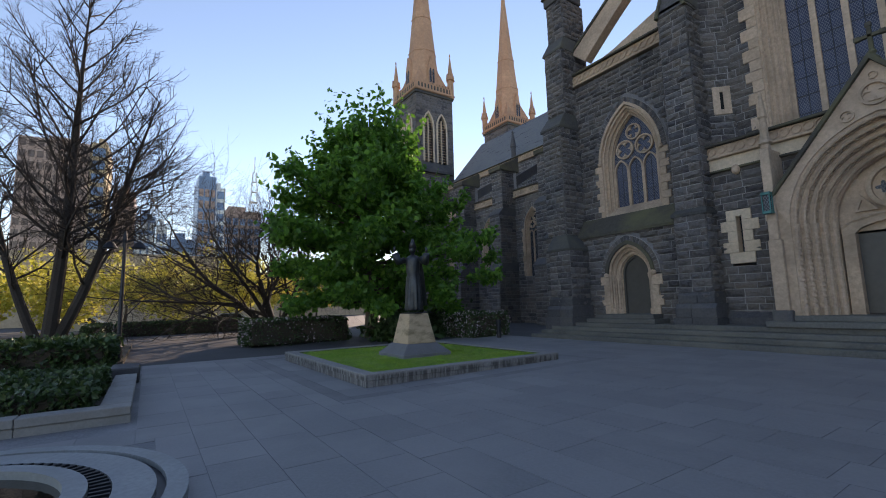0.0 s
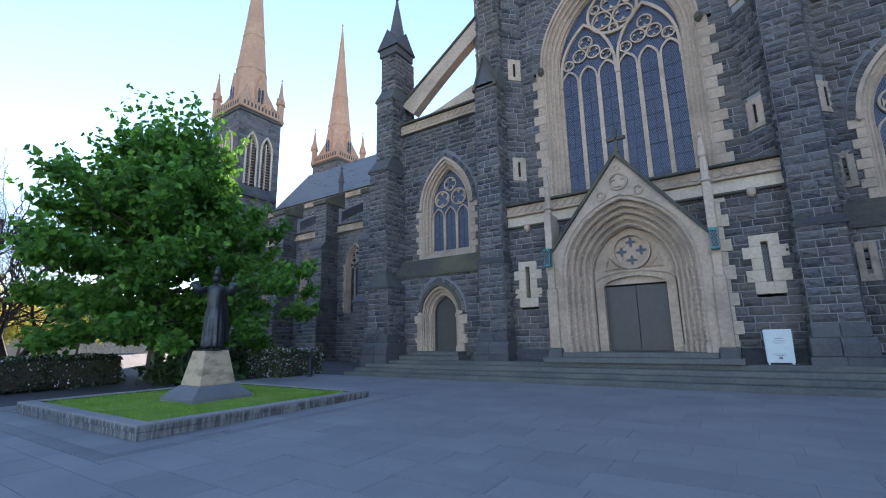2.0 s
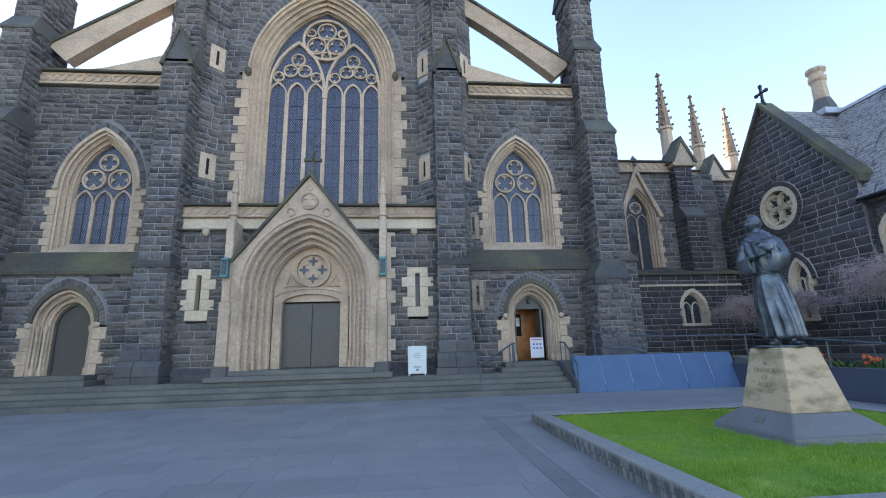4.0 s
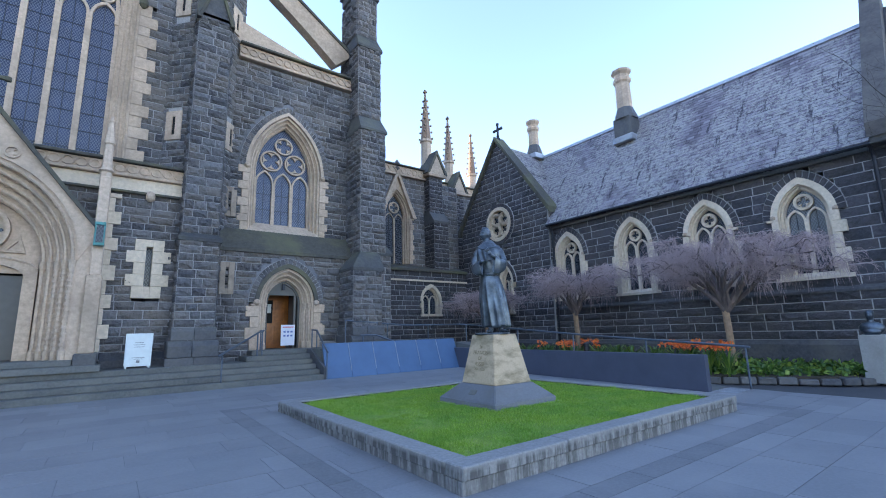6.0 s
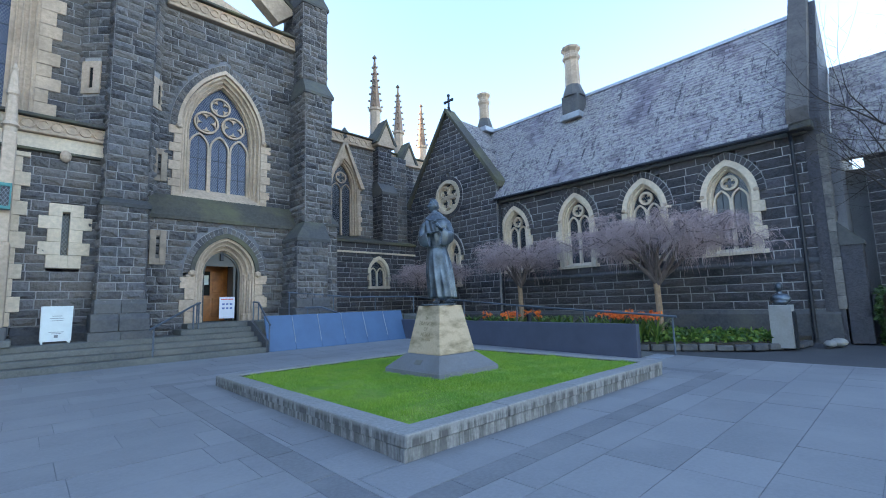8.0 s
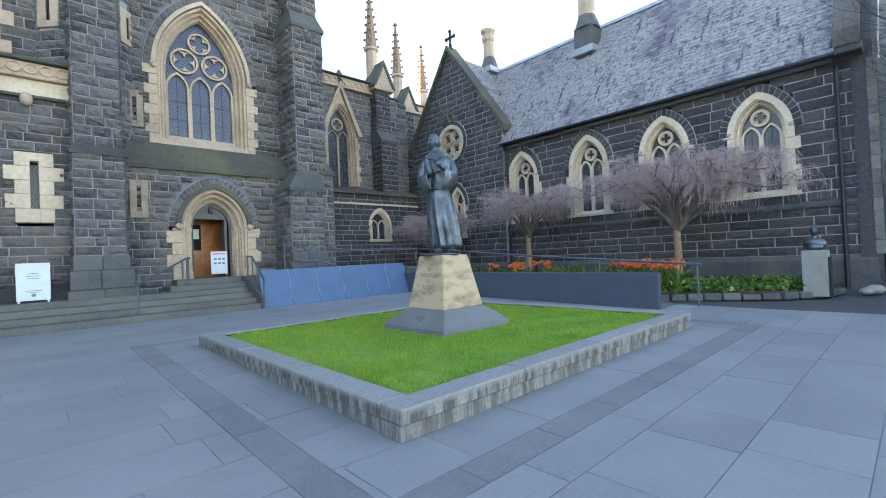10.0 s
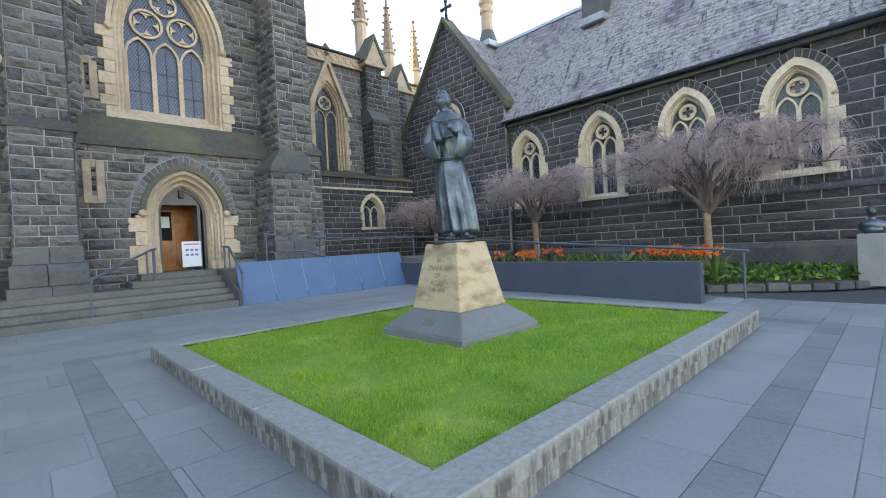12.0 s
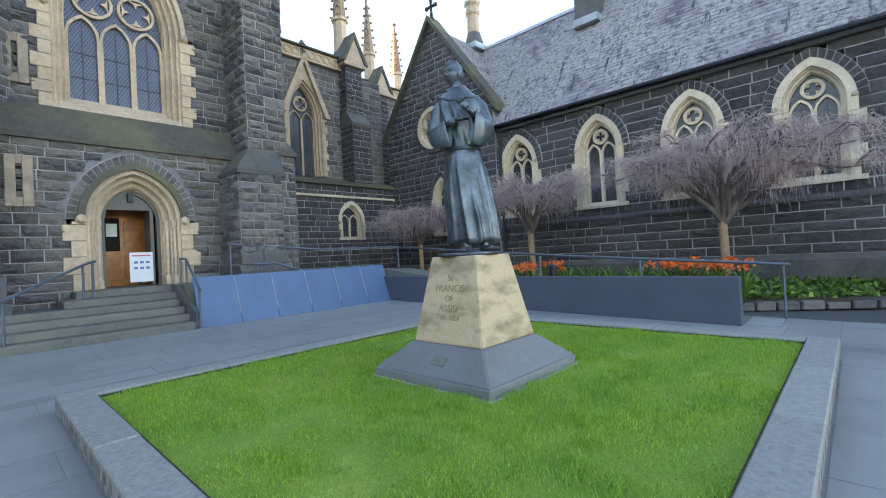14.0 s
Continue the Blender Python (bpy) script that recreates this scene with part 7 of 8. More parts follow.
tagged(part("stair_cheek", bm, PLINTH), "dark bluestone cheek wall beside the steps", "wall", kind="structure")
railing("ramp_inner_rail", [(8.3, 15.0, 1.5), (8.9, 14.95, 1.5), (9.9, 14.9, 1.15)], [(8.4, 15.0, 1.1, 1.5)])
# grate
bm = B()
for i in range(14):
    box(bm, 12.45 + i * 0.055, 12.48 + i * 0.055, 4.5, 5.0, 0.0, 0.025)
tagged(part("tactile_grate", bm, LEAD), "ribbed pale metal grate at the ramp foot", "grate")

# ---- notice boards ----
e = thing("sandwich_board", pose(1.68, 15.75, 0.775), "white folding notice board standing on the platform", "sign board")
for sg, nm in ((-1, "front_board"), (1, "back_board")):
    o = part(nm, box(B(), -0.31, 0.31, -0.012, 0.012, 0.06, 0.98, 0.004), WHITE, e)
    o.matrix_basis = pose(0, sg * 0.2, 0, -sg * 10)
    for x in (-0.27, 0.27):
        o = part("foot", box(B(), x - 0.02, x + 0.02, -0.012, 0.012, 0, 0.06), WHITE, e)
        o.matrix_basis = pose(0, sg * 0.2, 0, -sg * 10)
bm = B()
for k, (w, z) in enumerate(((0.1, 0.72), (0.14, 0.66), (0.12, 0.6), (0.15, 0.3), (0.1, 0.26))):
    box(bm, -w, w, -0.0165, -0.0125, z, z + 0.012)
bm2 = box(B(), -0.04, 0.04, -0.0165, -0.0125, 0.16, 0.23)
for b in (bm, bm2):
    o = part("printing", b, LIGHT_INK, e)
    o.matrix_basis = pose(0, -0.2, 0, 10)
e = thing("door_notice", pose(6.2, 16.62, 1.15), "white printed notice board in the doorway", "sign board")
part("board", box(B(), -0.25, 0.25, 0, 0.02, 0.06, 0.8, 0.004), plain_mat("white_notice", (0.58, 0.6, 0.66), 0.4, 0, 0.03), e)
RED = plain_mat("red_print", (0.55, 0.10, 0.10), 0.6, 0, 0.05)
BLUE_INK = plain_mat("blue_print", (0.10, 0.14, 0.32), 0.6, 0, 0.05)
part("printing", box(B(), -0.2, 0.2, -0.004, -0.001, 0.7, 0.735), RED, e)
for i in range(3):
    for j in range(2):
        part("printing", box(B(), -0.16 + i * 0.125, -0.08 + i * 0.125, -0.004, -0.001, 0.38 + j * 0.14, 0.44 + j * 0.14), BLUE_INK, e)
part("stand", box(B(), -0.03, 0.03, 0.02, 0.2, 0.0, 0.06), IRON, e)

# ---- trees ----
def poly_tubes(name, runs, material, parent, n=4, label=""):
    """Many thin tapering twigs as one mesh: runs of (points, radius at start, radius at end)."""
    vs, fs = [], []
    for pts, r0, r1 in runs:
        pts = np.asarray(pts, float)
        k = len(pts)
        d = np.gradient(pts, axis=0)
        d /= np.linalg.norm(d, axis=1)[:, None] + 1e-9
        ref = np.where(np.abs(d[:, 2:3]) > 0.9, np.array([[1.0, 0, 0]]), np.array([[0, 0, 1.0]]))
        a = np.cross(d, ref)
        a /= np.linalg.norm(a, axis=1)[:, None] + 1e-9
        b = np.cross(d, a)
        r = np.linspace(r0, r1, k)[:, None]
        base = len(vs)
        for j in range(n):
            t = 2 * math.pi * j / n
            vs += (pts + r * (math.cos(t) * a + math.sin(t) * b)).tolist()
        for i in range(k - 1):
            for j in range(n):
                j2 = (j + 1) % n
                fs.append((base + j * k + i, base + j2 * k + i, base + j2 * k + i + 1, base + j * k + i + 1))
    me = bpy.data.meshes.new(name)
    me.from_pydata(vs, [], fs)
    me.materials.append(material)
    ob = new(name, me)
    ob.parent = parent
    if label:
        ob["label"] = label
    return ob


def leaf_cloud(name, pts, size, material, parent, seed, label="", stretch=1.5):
    """Small single leaves, each a folded pair of triangles."""
    rng = np.random.default_rng(seed)
    pts = np.asarray(pts)
    n = len(pts)
    d = rng.normal(size=(n, 3))
    d[:, 2] -= 0.3
    d /= np.linalg.norm(d, axis=1)[:, None]
    s = np.cross(d, rng.normal(size=(n, 3)))
    s /= np.linalg.norm(s, axis=1)[:, None]
    up = np.cross(d, s)
    L = size * rng.uniform(0.6, 1.3, n)[:, None]
    v = np.stack((pts, pts + d * L * stretch * 0.5 + s * L * 0.5 + up * L * 0.12, pts + d * L * stretch, pts + d * L * stretch * 0.5 - s * L * 0.5 + up * L * 0.12), 1)
    me = bpy.data.meshes.new(name)
    i = np.arange(n) * 4
    f = np.stack((i, i + 1, i + 2, i + 3), 1)
    me.from_pydata(v.reshape(-1, 3).tolist(), [], f.tolist())
    me.materials.append(material)
    ob = new(name, me)
    ob.parent = parent
    if label:
        ob["label"] = label
    return ob


def branch(rnd, runs, tips, p, d, length, r, level, top, bend=0.25, lift=0.08, kids=(3, 4), spread=0.75, shrink=0.68):
    """Recursive limbs. Runs below level 2 go to the trunk, the rest to the twigs."""
    n = 6
    pts = [p.copy()]
    q, dd = p.copy(), d.normalized()
    for i in range(n):
        dd = (dd + Vector((rnd.gauss(0, bend), rnd.gauss(0, bend), rnd.gauss(0, bend) + lift)) * 0.5).normalized()
        q = q + dd * length / n
        pts.append(q.copy())
    runs[level].append(([tuple(x) for x in pts], r, r * 0.55))
    if level >= top:
        tips.extend(pts[2:])
        return
    m = rnd.randint(*kids)
    for k in range(m):
        f = 0.3 + 0.7 * (k + rnd.random() * 0.6) / m
        i = min(n, max(1, round(f * n)))
        ax = pts[i] - pts[i - 1]
        side = ax.orthogonal().normalized()
        side.rotate(Matrix.Rotation(rnd.uniform(0, 2 * math.pi), 3, ax.normalized()))
        nd = (ax.normalized() * (1 - spread * 0.5) + side * spread * rnd.uniform(0.7, 1.2)).normalized()
        branch(rnd, runs, tips, pts[i], nd, length * shrink * rnd.uniform(0.75, 1.2), r * (0.5 if i < n else 0.58), level + 1, top, bend, lift, kids, spread, shrink)
    branch(rnd, runs, tips, pts[-1], dd, length * shrink, r * 0.55, level + 1, top, bend, lift, kids, spread, shrink)


def bare_tree(x, y, z, stems, seed, label, top=5, twig=TWIG_BROWN, kids=(3, 4), lift=0.1, spread=0.75, shrink=0.68):
    e = thing("bare_tree", pose(x, y, z), label, "tree", "bare trees")
    rnd = random.Random(seed)
    runs = {i: [] for i in range(top + 1)}
    tips = []
    for dx, dy, dz, L, r in stems:
        branch(rnd, runs, tips, Vector((0, 0, 0)), Vector((dx, dy, dz)), L, r, 0, top, 0.16, lift, kids, spread, shrink)
    poly_tubes("trunk", runs[0] + runs[1], BARK_DARK, e, 8)
    poly_tubes("limb", [k for i in range(2, 4) for k in runs[i]], BARK_DARK, e, 5)
    poly_tubes("crown", [k for i in range(4, top + 1) for k in runs[i]], twig, e, 3, "bare twiggy crown")
    return e


def green_tree():
    """Trunk, ascending limbs and leafy sprays with gaps between them."""
    e = thing("green_tree", pose(-20.9, 9.55, 0.1), "full green broadleaf tree beside the nave", "tree")
    rnd = random.Random(12)
    rng = np.random.default_rng(12)
    limbs, pts = [], []
    trunk = [(0, 0, 0), (0.1, 0, 2.0), (0.0, 0.1, 4.5), (0.1, 0, 8.0), (0.1, 0, 12.0)]
    K = 92
    for k in range(K):
        f = (k + 0.5) / K
        h = 1.6 + 8.7 * f
        a = k * 2.399 + rnd.gauss(0, 0.2)
        reach = 6.7 * (1 - f) ** 0.8 * (0.62 + 0.38 * min(1, f * 4)) * rnd.uniform(0.6, 1.15) + 0.5
        rise = 0.15 + 0.75 * f + rnd.gauss(0, 0.12)
        n = 8
        line = []
        for i in range(n):
            t = i / (n - 1)
            r = reach * t
            line.append((math.cos(a) * r + rnd.gauss(0, 0.1), math.sin(a) * r + rnd.gauss(0, 0.1), h + rise * r * 0.6 - 0.16 * reach * t * t * (1 - f) + rnd.gauss(0, 0.08)))
        limbs.append((line, 0.06, 0.012))
        # side sprays along the limb, denser to the outside
        for i in range(2, n):
            for q in range(3):
                c = np.array(line[i])
                b = a + rnd.uniform(-1.5, 1.5)
                L = rnd.uniform(0.35, 1.0)
                up = rnd.uniform(0.0, 0.9)
                m = 26
                t = np.linspace(0.1, 1, m)[:, None]
                pts.append(c + t * np.array([math.cos(b) * L, math.sin(b) * L, up * L]) + rng.normal(size=(m, 3)) * (0.14, 0.14, 0.10))
        for q in range(4):
            c = np.array(line[-1])
            L = rnd.uniform(0.5, 1.5) * (0.6 + 0.7 * f)
            out = np.array([math.cos(a) * 0.5 + rnd.gauss(0, 0.35), math.sin(a) * 0.5 + rnd.gauss(0, 0.35), 0.5 + 0.9 * f])
            t = np.linspace(0, 1, 22)[:, None]
            pts.append(c + t * out * L + rng.normal(size=(22, 3)) * 0.1 * (1.2 - t))
    poly_tubes("trunk", [(trunk, 0.3, 0.05)], BARK, e, 10)
    poly_tubes("limb", limbs, BARK, e, 5)
    leaf_cloud("crown", np.concatenate(pts), 0.21, LEAF, e, 3, "dense bright green leaves")


green_tree()


def leader_tree(x, y, z, leaders, seed, label):
    """A bare tree of several straight leaders, each set with ascending branches that fork into fine twigs."""
    e = thing("bare_tree", pose(x, y, z), label, "tree", "bare trees")
    rnd = random.Random(seed)
    trunks, limbs, twigs = [], [], []

    def shoot(p, d, L, r, level):
        n = 7
        pts, q, dd = [tuple(p)], p.copy(), d.normalized()
        for i in range(n):
            dd = (dd + Vector((rnd.gauss(0, 0.09), rnd.gauss(0, 0.09), rnd.gauss(0.06, 0.07)))).normalized()
            q = q + dd * L / n
            pts.append(tuple(q))
        (limbs if level == 0 else twigs).append((pts, r, r * 0.3))
        if level >= 3 or L < 0.3:
            return
        m = max(4, int(L * (2.6, 3.3, 4.0)[level]))
        for k in range(m):
            i = 1 + int((n - 1) * (k + rnd.random()) / m)
            ax = (Vector(pts[i]) - Vector(pts[i - 1])).normalized()
            side = ax.orthogonal()
            side.rotate(Matrix.Rotation(rnd.uniform(0, 6.28), 3, ax))
            shoot(Vector(pts[i]), ax * 0.8 + side.normalized() * rnd.uniform(0.5, 0.9), L * rnd.uniform(0.32, 0.6) * (1.15 - 0.4 * i / n), max(0.0065, r * 0.42), level + 1)

    for (dx, dy), H, r in leaders:
        n = 14
        pts = []
        wx, wy = rnd.uniform(0, 6), rnd.uniform(0, 6)
        for i in range(n + 1):
            t = i / n
            lean = t ** 0.8
            pts.append((dx * lean + 0.12 * math.sin(wx + 5 * t) * t, dy * lean + 0.12 * math.sin(wy + 5 * t) * t, H * t))
        trunks.append((pts, r, 0.015))
        m = int(H * 2.9)
        for k in range(m):
            t = 0.24 + 0.75 * (k + rnd.random()) / m
            i = min(n - 1, int(t * n))
            p = Vector(pts[i]).lerp(Vector(pts[i + 1]), t * n - i)
            a = k * 2.399 + rnd.gauss(0, 0.3)
            rise = 0.35 + 0.75 * t
            shoot(p, Vector((math.cos(a), math.sin(a), rise)), (1.3 + 4.4 * (1 - t) ** 0.7) * rnd.uniform(0.65, 1.1) * H / 13, r * (0.3 - 0.18 * t), 0)
    poly_tubes("trunk", trunks, BARK_DARK, e, 9)
    poly_tubes("limb", limbs, BARK_DARK, e, 5)
    poly_tubes("crown", twigs, TWIG_BROWN, e, 3, "bare twiggy crown")


leader_tree(-19.5, -3.0, 0.3, [((0.3, 0.6), 13.2, 0.24), ((0.6, 2.9), 9.6, 0.2), ((-0.4, -2.6), 8.5, 0.17)], 4, "tall bare winter tree with fine upright twigs in the planted bed")
bare_tree(-33.0, 7.6, 0.1, [(0.2, -0.3, 1, 3.4, 0.3), (-0.1, -0.95, 0.5, 4.8, 0.24), (0.1, 0.4, 0.95, 3.6, 0.2), (0.3, -0.7, 0.8, 4.0, 0.2)], 6, "wide spreading bare tree beyond the hedge", 6, kids=(3, 3), lift=0.04, spread=0.8, shrink=0.77)
bare_tree(18.2, -1.6, 0.0, [(-0.1, 0.12, 1, 3.6, 0.15)], 15, "bare winter tree at the far end of the hall", 6, kids=(2, 3), lift=0.08, spread=0.75, shrink=0.76)


LIMB_PALE = plain_mat("grey_brown_limb", (0.13, 0.10, 0.09), 0.85, 0, 0.3, 4)


def weeping_tree(x, y, z, trunk_h, reach, top, seed, count):
    e = thing("weeping_tree", pose(x, y, z), "leafless weeping tree with mauve hanging twigs", "tree", "weeping trees")
    rnd = random.Random(seed)
    poly_tubes("trunk", [([(0, 0, 0), (0.02, 0, trunk_h * 0.5), (0, 0.02, trunk_h)], 0.10, 0.10)], TRUNK_PALE, e, 12, "pale smooth grafted trunk")
    limbs, twigs = [], []
    ry, rx = reach
    K = 17
    for k in range(K):
        a = 2 * math.pi * k / K + rnd.uniform(-0.25, 0.25)
        R = rnd.uniform(0.5, 1.05)
        rise = (top - trunk_h) * (1.12 - 0.5 * R) * rnd.uniform(0.8, 1.1)
        wob = rnd.uniform(0, 6.3)
        pts = []
        for i in range(13):
            t = i / 12
            # crooked limbs climb out from the graft, level off and dip at the end
            zz = trunk_h - 0.1 + rise * (1 - (1 - min(1.0, t / 0.6)) ** 1.6) - 0.75 * max(0.0, t - 0.6) ** 1.4 * (0.6 + 0.5 * R)
            side = 0.13 * math.sin(wob + t * 9) * (t > 0)
            r = R * t
            pts.append((rx * r * math.cos(a) - side * math.sin(a), ry * r * math.sin(a) + side * math.cos(a), zz + 0.07 * math.sin(wob * 2 + t * 11) * (t > 0)))
        limbs.append((pts, 0.075, 0.014))
        for q in range(6):
            i = rnd.randint(3, 11)
            p = Vector(pts[i])
            b = a + rnd.uniform(-1.3, 1.3)
            L = rnd.uniform(0.45, 1.0)
            sub = [tuple(p + Vector((math.cos(b) * L * j / 5, math.sin(b) * L * j / 5, 0.28 * math.sin(j / 5 * 2.6) + 0.03 * math.sin(j * 2 + wob)))) for j in range(6)]
            limbs.append((sub, 0.022, 0.006))
            for w in range(count // 90):
                twigs.append(Vector(sub[rnd.randint(1, 5)]))
        for w in range(count // 26):
            i = rnd.randint(4, 12)
            twigs.append(Vector(pts[i]) + Vector((rnd.gauss(0, 0.12), rnd.gauss(0, 0.12), rnd.gauss(0, 0.04))))
    runs = []
    for c in twigs:
        a = rnd.uniform(0, 2 * math.pi)
        out = Vector((c.x, c.y, 0))
        out = out.normalized() * 0.45 if out.length > 0.1 else Vector((0, 0, 0))
        d = out + Vector((math.cos(a), math.sin(a), 0)) * 0.55
        L = rnd.choice((0.12, 0.18, 0.25, 0.35, 0.5, 0.7)) * rnd.uniform(0.7, 1.15)
        h = rnd.uniform(0.04, 0.2)
        w = rnd.uniform(0.25, 0.8)
        wx, wy = rnd.uniform(0, 6.3), rnd.uniform(0, 6.3)
        pts = []
        for j in range(7):
            t = j / 6
            u = w * (1 - (1 - t) ** 2)
            pts.append((c.x + d.x * u + 0.04 * math.sin(wx + t * 7), c.y + d.y * u + 0.04 * math.sin(wy + t * 7), c.z + h * math.sin(t * 2.6) - L * t ** 2.2))
        runs.append((pts, 0.0062, 0.0032))
        for _ in range(2):
            q = Vector(pts[rnd.randint(1, 4)])
            b = rnd.uniform(0, 6.3)
            l2 = L * rnd.uniform(0.2, 0.7)
            runs.append(([(q.x + math.cos(b) * 0.26 * t, q.y + math.sin(b) * 0.26 * t, q.z + 0.1 * math.sin(t * 3) - l2 * t * t) for t in (0, 0.3, 0.55, 0.8, 1)], 0.0042, 0.0026))
    poly_tubes("limb", limbs, LIMB_PALE, e, 6)
    poly_tubes("crown", runs, TWIG, e, 3, "veil of thin hanging twigs")


weeping_tree(16.5, 11.7, 0.25, 1.9, (1.85, 1.5), 3.9, 21, 900)
weeping_tree(16.3, 5.95, 0.25, 1.75, (2.9, 1.9), 4.15, 22, 1500)
weeping_tree(16.6, 17.3, 0.25, 1.8, (1.7, 1.3), 3.5, 23, 750)


# ---- garden bed along the hall ----
bm = B()
prism(bm, [(14.0, 18.0), (14.0, 5.6), (14.7, 4.7), (15.3, 3.5), (16.6, 2.6), (18.6, 2.4), (18.6, 18.0)], 0.0, 0.2, "z")
bed = tagged(part("garden_bed", bm, SOIL), "dark soil garden bed along the hall wall", "garden bed", kind="structure")
rnd = random.Random(5)
edge = [(13.95, 6.2), (14.1, 5.45), (14.55, 4.8), (15.0, 4.05), (15.45, 3.3), (16.1, 2.75), (16.8, 2.45), (17.6, 2.35)]
for (a, b), (c, d) in zip(edge, edge[1:]):
    for k in range(2):
        t0, t1 = k / 2 + 0.02, k / 2 + 0.48
        p, q = Vector((a + (c - a) * t0, b + (d - b) * t0)), Vector((a + (c - a) * t1, b + (d - b) * t1))
        L = (q - p).length
        bm = box(B(), 0, L, -0.1, 0.1, 0, 0.14 + rnd.uniform(0, 0.05), 0.025)
        o = part("edging_stone", bm, PLINTH)
        o.matrix_basis = pose(p.x, p.y, 0, 0, 0, math.degrees(math.atan2(q.y - p.y, q.x - p.x)))
        tagged(o, "rough bluestone edging block round the garden bed", "edging stone", "bed edging")


def strap_plants(name, spots, h, seed, material, label, cat="plant", per=34, z=0.2):
    """Clumps of arching strap leaves, one thing each."""
    rng = random.Random(seed)
    for x, y in spots:
        e = thing(name, pose(x, y, z), label, cat, name + " clumps")
        bm = B()
        for k in range(per):
            a = rng.uniform(0, 2 * math.pi)
            L = h * rng.uniform(0.7, 1.25)
            w = rng.uniform(0.018, 0.03)
            d = Vector((math.cos(a), math.sin(a), 0))
            s = Vector((-math.sin(a), math.cos(a), 0))
            prev = None
            for j in range(5):
                t = j / 4
                p = d * (L * 0.62 * t ** 1.5) + Vector((0, 0, L * (1.35 * t - 0.62 * t ** 2.6)))
                ww = w * (1 - 0.85 * t ** 2)
                row = [bm.verts.new(p + s * ww), bm.verts.new(p - s * ww)]
                if prev:
                    bm.faces.new((prev[0], prev[1], row[1], row[0]))
                prev = row
        part("leaves", bm, material, e)
        yield e


def blooms(e, n, h, seed):
    rng = random.Random(seed)
    for k in range(n):
        bm = B()
        c = Vector((rng.uniform(-0.3, 0.3), rng.uniform(-0.3, 0.3), h * rng.uniform(0.8, 1.05)))
        for j in range(16):
            d = Vector((rng.gauss(0, 1), rng.gauss(0, 1), rng.gauss(0.4, 0.8))).normalized()
            s = d.orthogonal().normalized() * 0.03
            p = c + d * 0.105
            v = [bm.verts.new(q) for q in (c + d * 0.02, p + s, p + d * 0.02, p - s)]
            bm.faces.new(v)
        part("bloom", bm, BLOOM, e, "orange flower head")


rnd = random.Random(31)
spots = []
for i in range(34):
    spots.append((rnd.uniform(14.1, 15.6), 5.4 + 9.4 * i / 34 + rnd.uniform(-0.2, 0.2)))
for i, e in enumerate(strap_plants("clivia_plant", spots, 0.85, 32, CLIVIA, "dark green strap-leaved clump in the garden bed")):
    y = spots[i][1]
    if y < 7.2 or 9.7 < y < 11.6 or y > 14.0:
        e["label"] = "strap-leaved clump with orange flower heads"
        blooms(e, 5 if y < 7.2 else 4, 0.84, 50 + i)
pts = []
rng = np.random.default_rng(8)
for i in range(2600):
    x, y = rng.uniform(14.6, 18.4), rng.uniform(2.7, 6.4)
    if x - 14.3 > (5.2 - y) * 0.75:
        pts.append((x, y, 0.2 + rng.uniform(0, 0.16)))
o = leaf_cloud("ground_cover", pts, 0.11, CLIVIA, None, 4)
tagged(o, "low leafy green ground cover in the bed", "ground cover", kind="stuff")
pts = np.column_stack((rng.uniform(15.4, 18.4, 5000), rng.uniform(6.0, 17.5, 5000), 0.2 + rng.uniform(0, 0.25, 5000)))
o = leaf_cloud("ground_cover", pts, 0.11, HEDGE, None, 5)
tagged(o, "dark leafy ground cover under the trees", "ground cover", kind="stuff")
for x, y in ((14.12, 9.6),):
    bm = lathe(B(), [(0.085, 0.0), (0.085, 0.72), (0.095, 0.73), (0.095, 0.82), (0.05, 0.86)], 14, (x, y, 0.2))
    tagged(part("bollard_light", bm, IRON), "short dark bollard light beside the ramp", "bollard")
bm = B()
blob(bm, (17.6, 1.7, 0.12), (0.3, 0.2, 0.12), 2)
blob(bm, (17.2, 1.85, 0.1), (0.2, 0.15, 0.1), 2)
tagged(part("stone_lump", bm, KERB), "pale rough stones by the hall corner", "stone")


def hedge(name, x0, x1, y0, y1, z0, z1, seed, label, count, flowers=0, mat=HEDGE, size=0.075):
    """A clipped hedge: twiggy core and a skin of leaves with an uneven outline."""
    e = thing(name, pose((x0 + x1) / 2, (y0 + y1) / 2, z0), label, "hedge", "clipped hedges")
    rng = np.random.default_rng(seed)
    a, b, h = (x1 - x0) / 2, (y1 - y0) / 2, z1 - z0
    bm = B()
    box(bm, -a + 0.12, a - 0.12, -b + 0.12, b - 0.12, 0, h - 0.12, 0.1)
    part("core", bm, SOIL, e)

    def skin(n, lift):
        p = rng.uniform(-1, 1, (n, 3))
        k = rng.integers(0, 5, n)
        p[:, 2] = rng.uniform(0, 1, n)
        p[k <= 1, 2] = 1
        p[k == 2, 0] = np.sign(p[k == 2, 0])
        p[k >= 3, 1] = np.sign(p[k >= 3, 1])
        q = p * (a - 0.1, b - 0.1, h - 0.08)
        bump = np.array([noise.noise((x * 1.6, y * 1.6, z * 1.6 + seed)) for x, y, z in q])
        c = np.array([0, 0, h * 0.4])
        d = q - c
        d /= np.linalg.norm(d, axis=1)[:, None]
        return q + d * (bump[:, None] * 0.16 + lift) + rng.normal(size=(n, 3)) * 0.03

    leaf_cloud("foliage", skin(count, 0.0), size, mat, e, seed)
    if flowers:
        leaf_cloud("blossom", skin(flowers, 0.03), 0.06, PINK, e, seed + 1, "pale pink blossom")
    return e


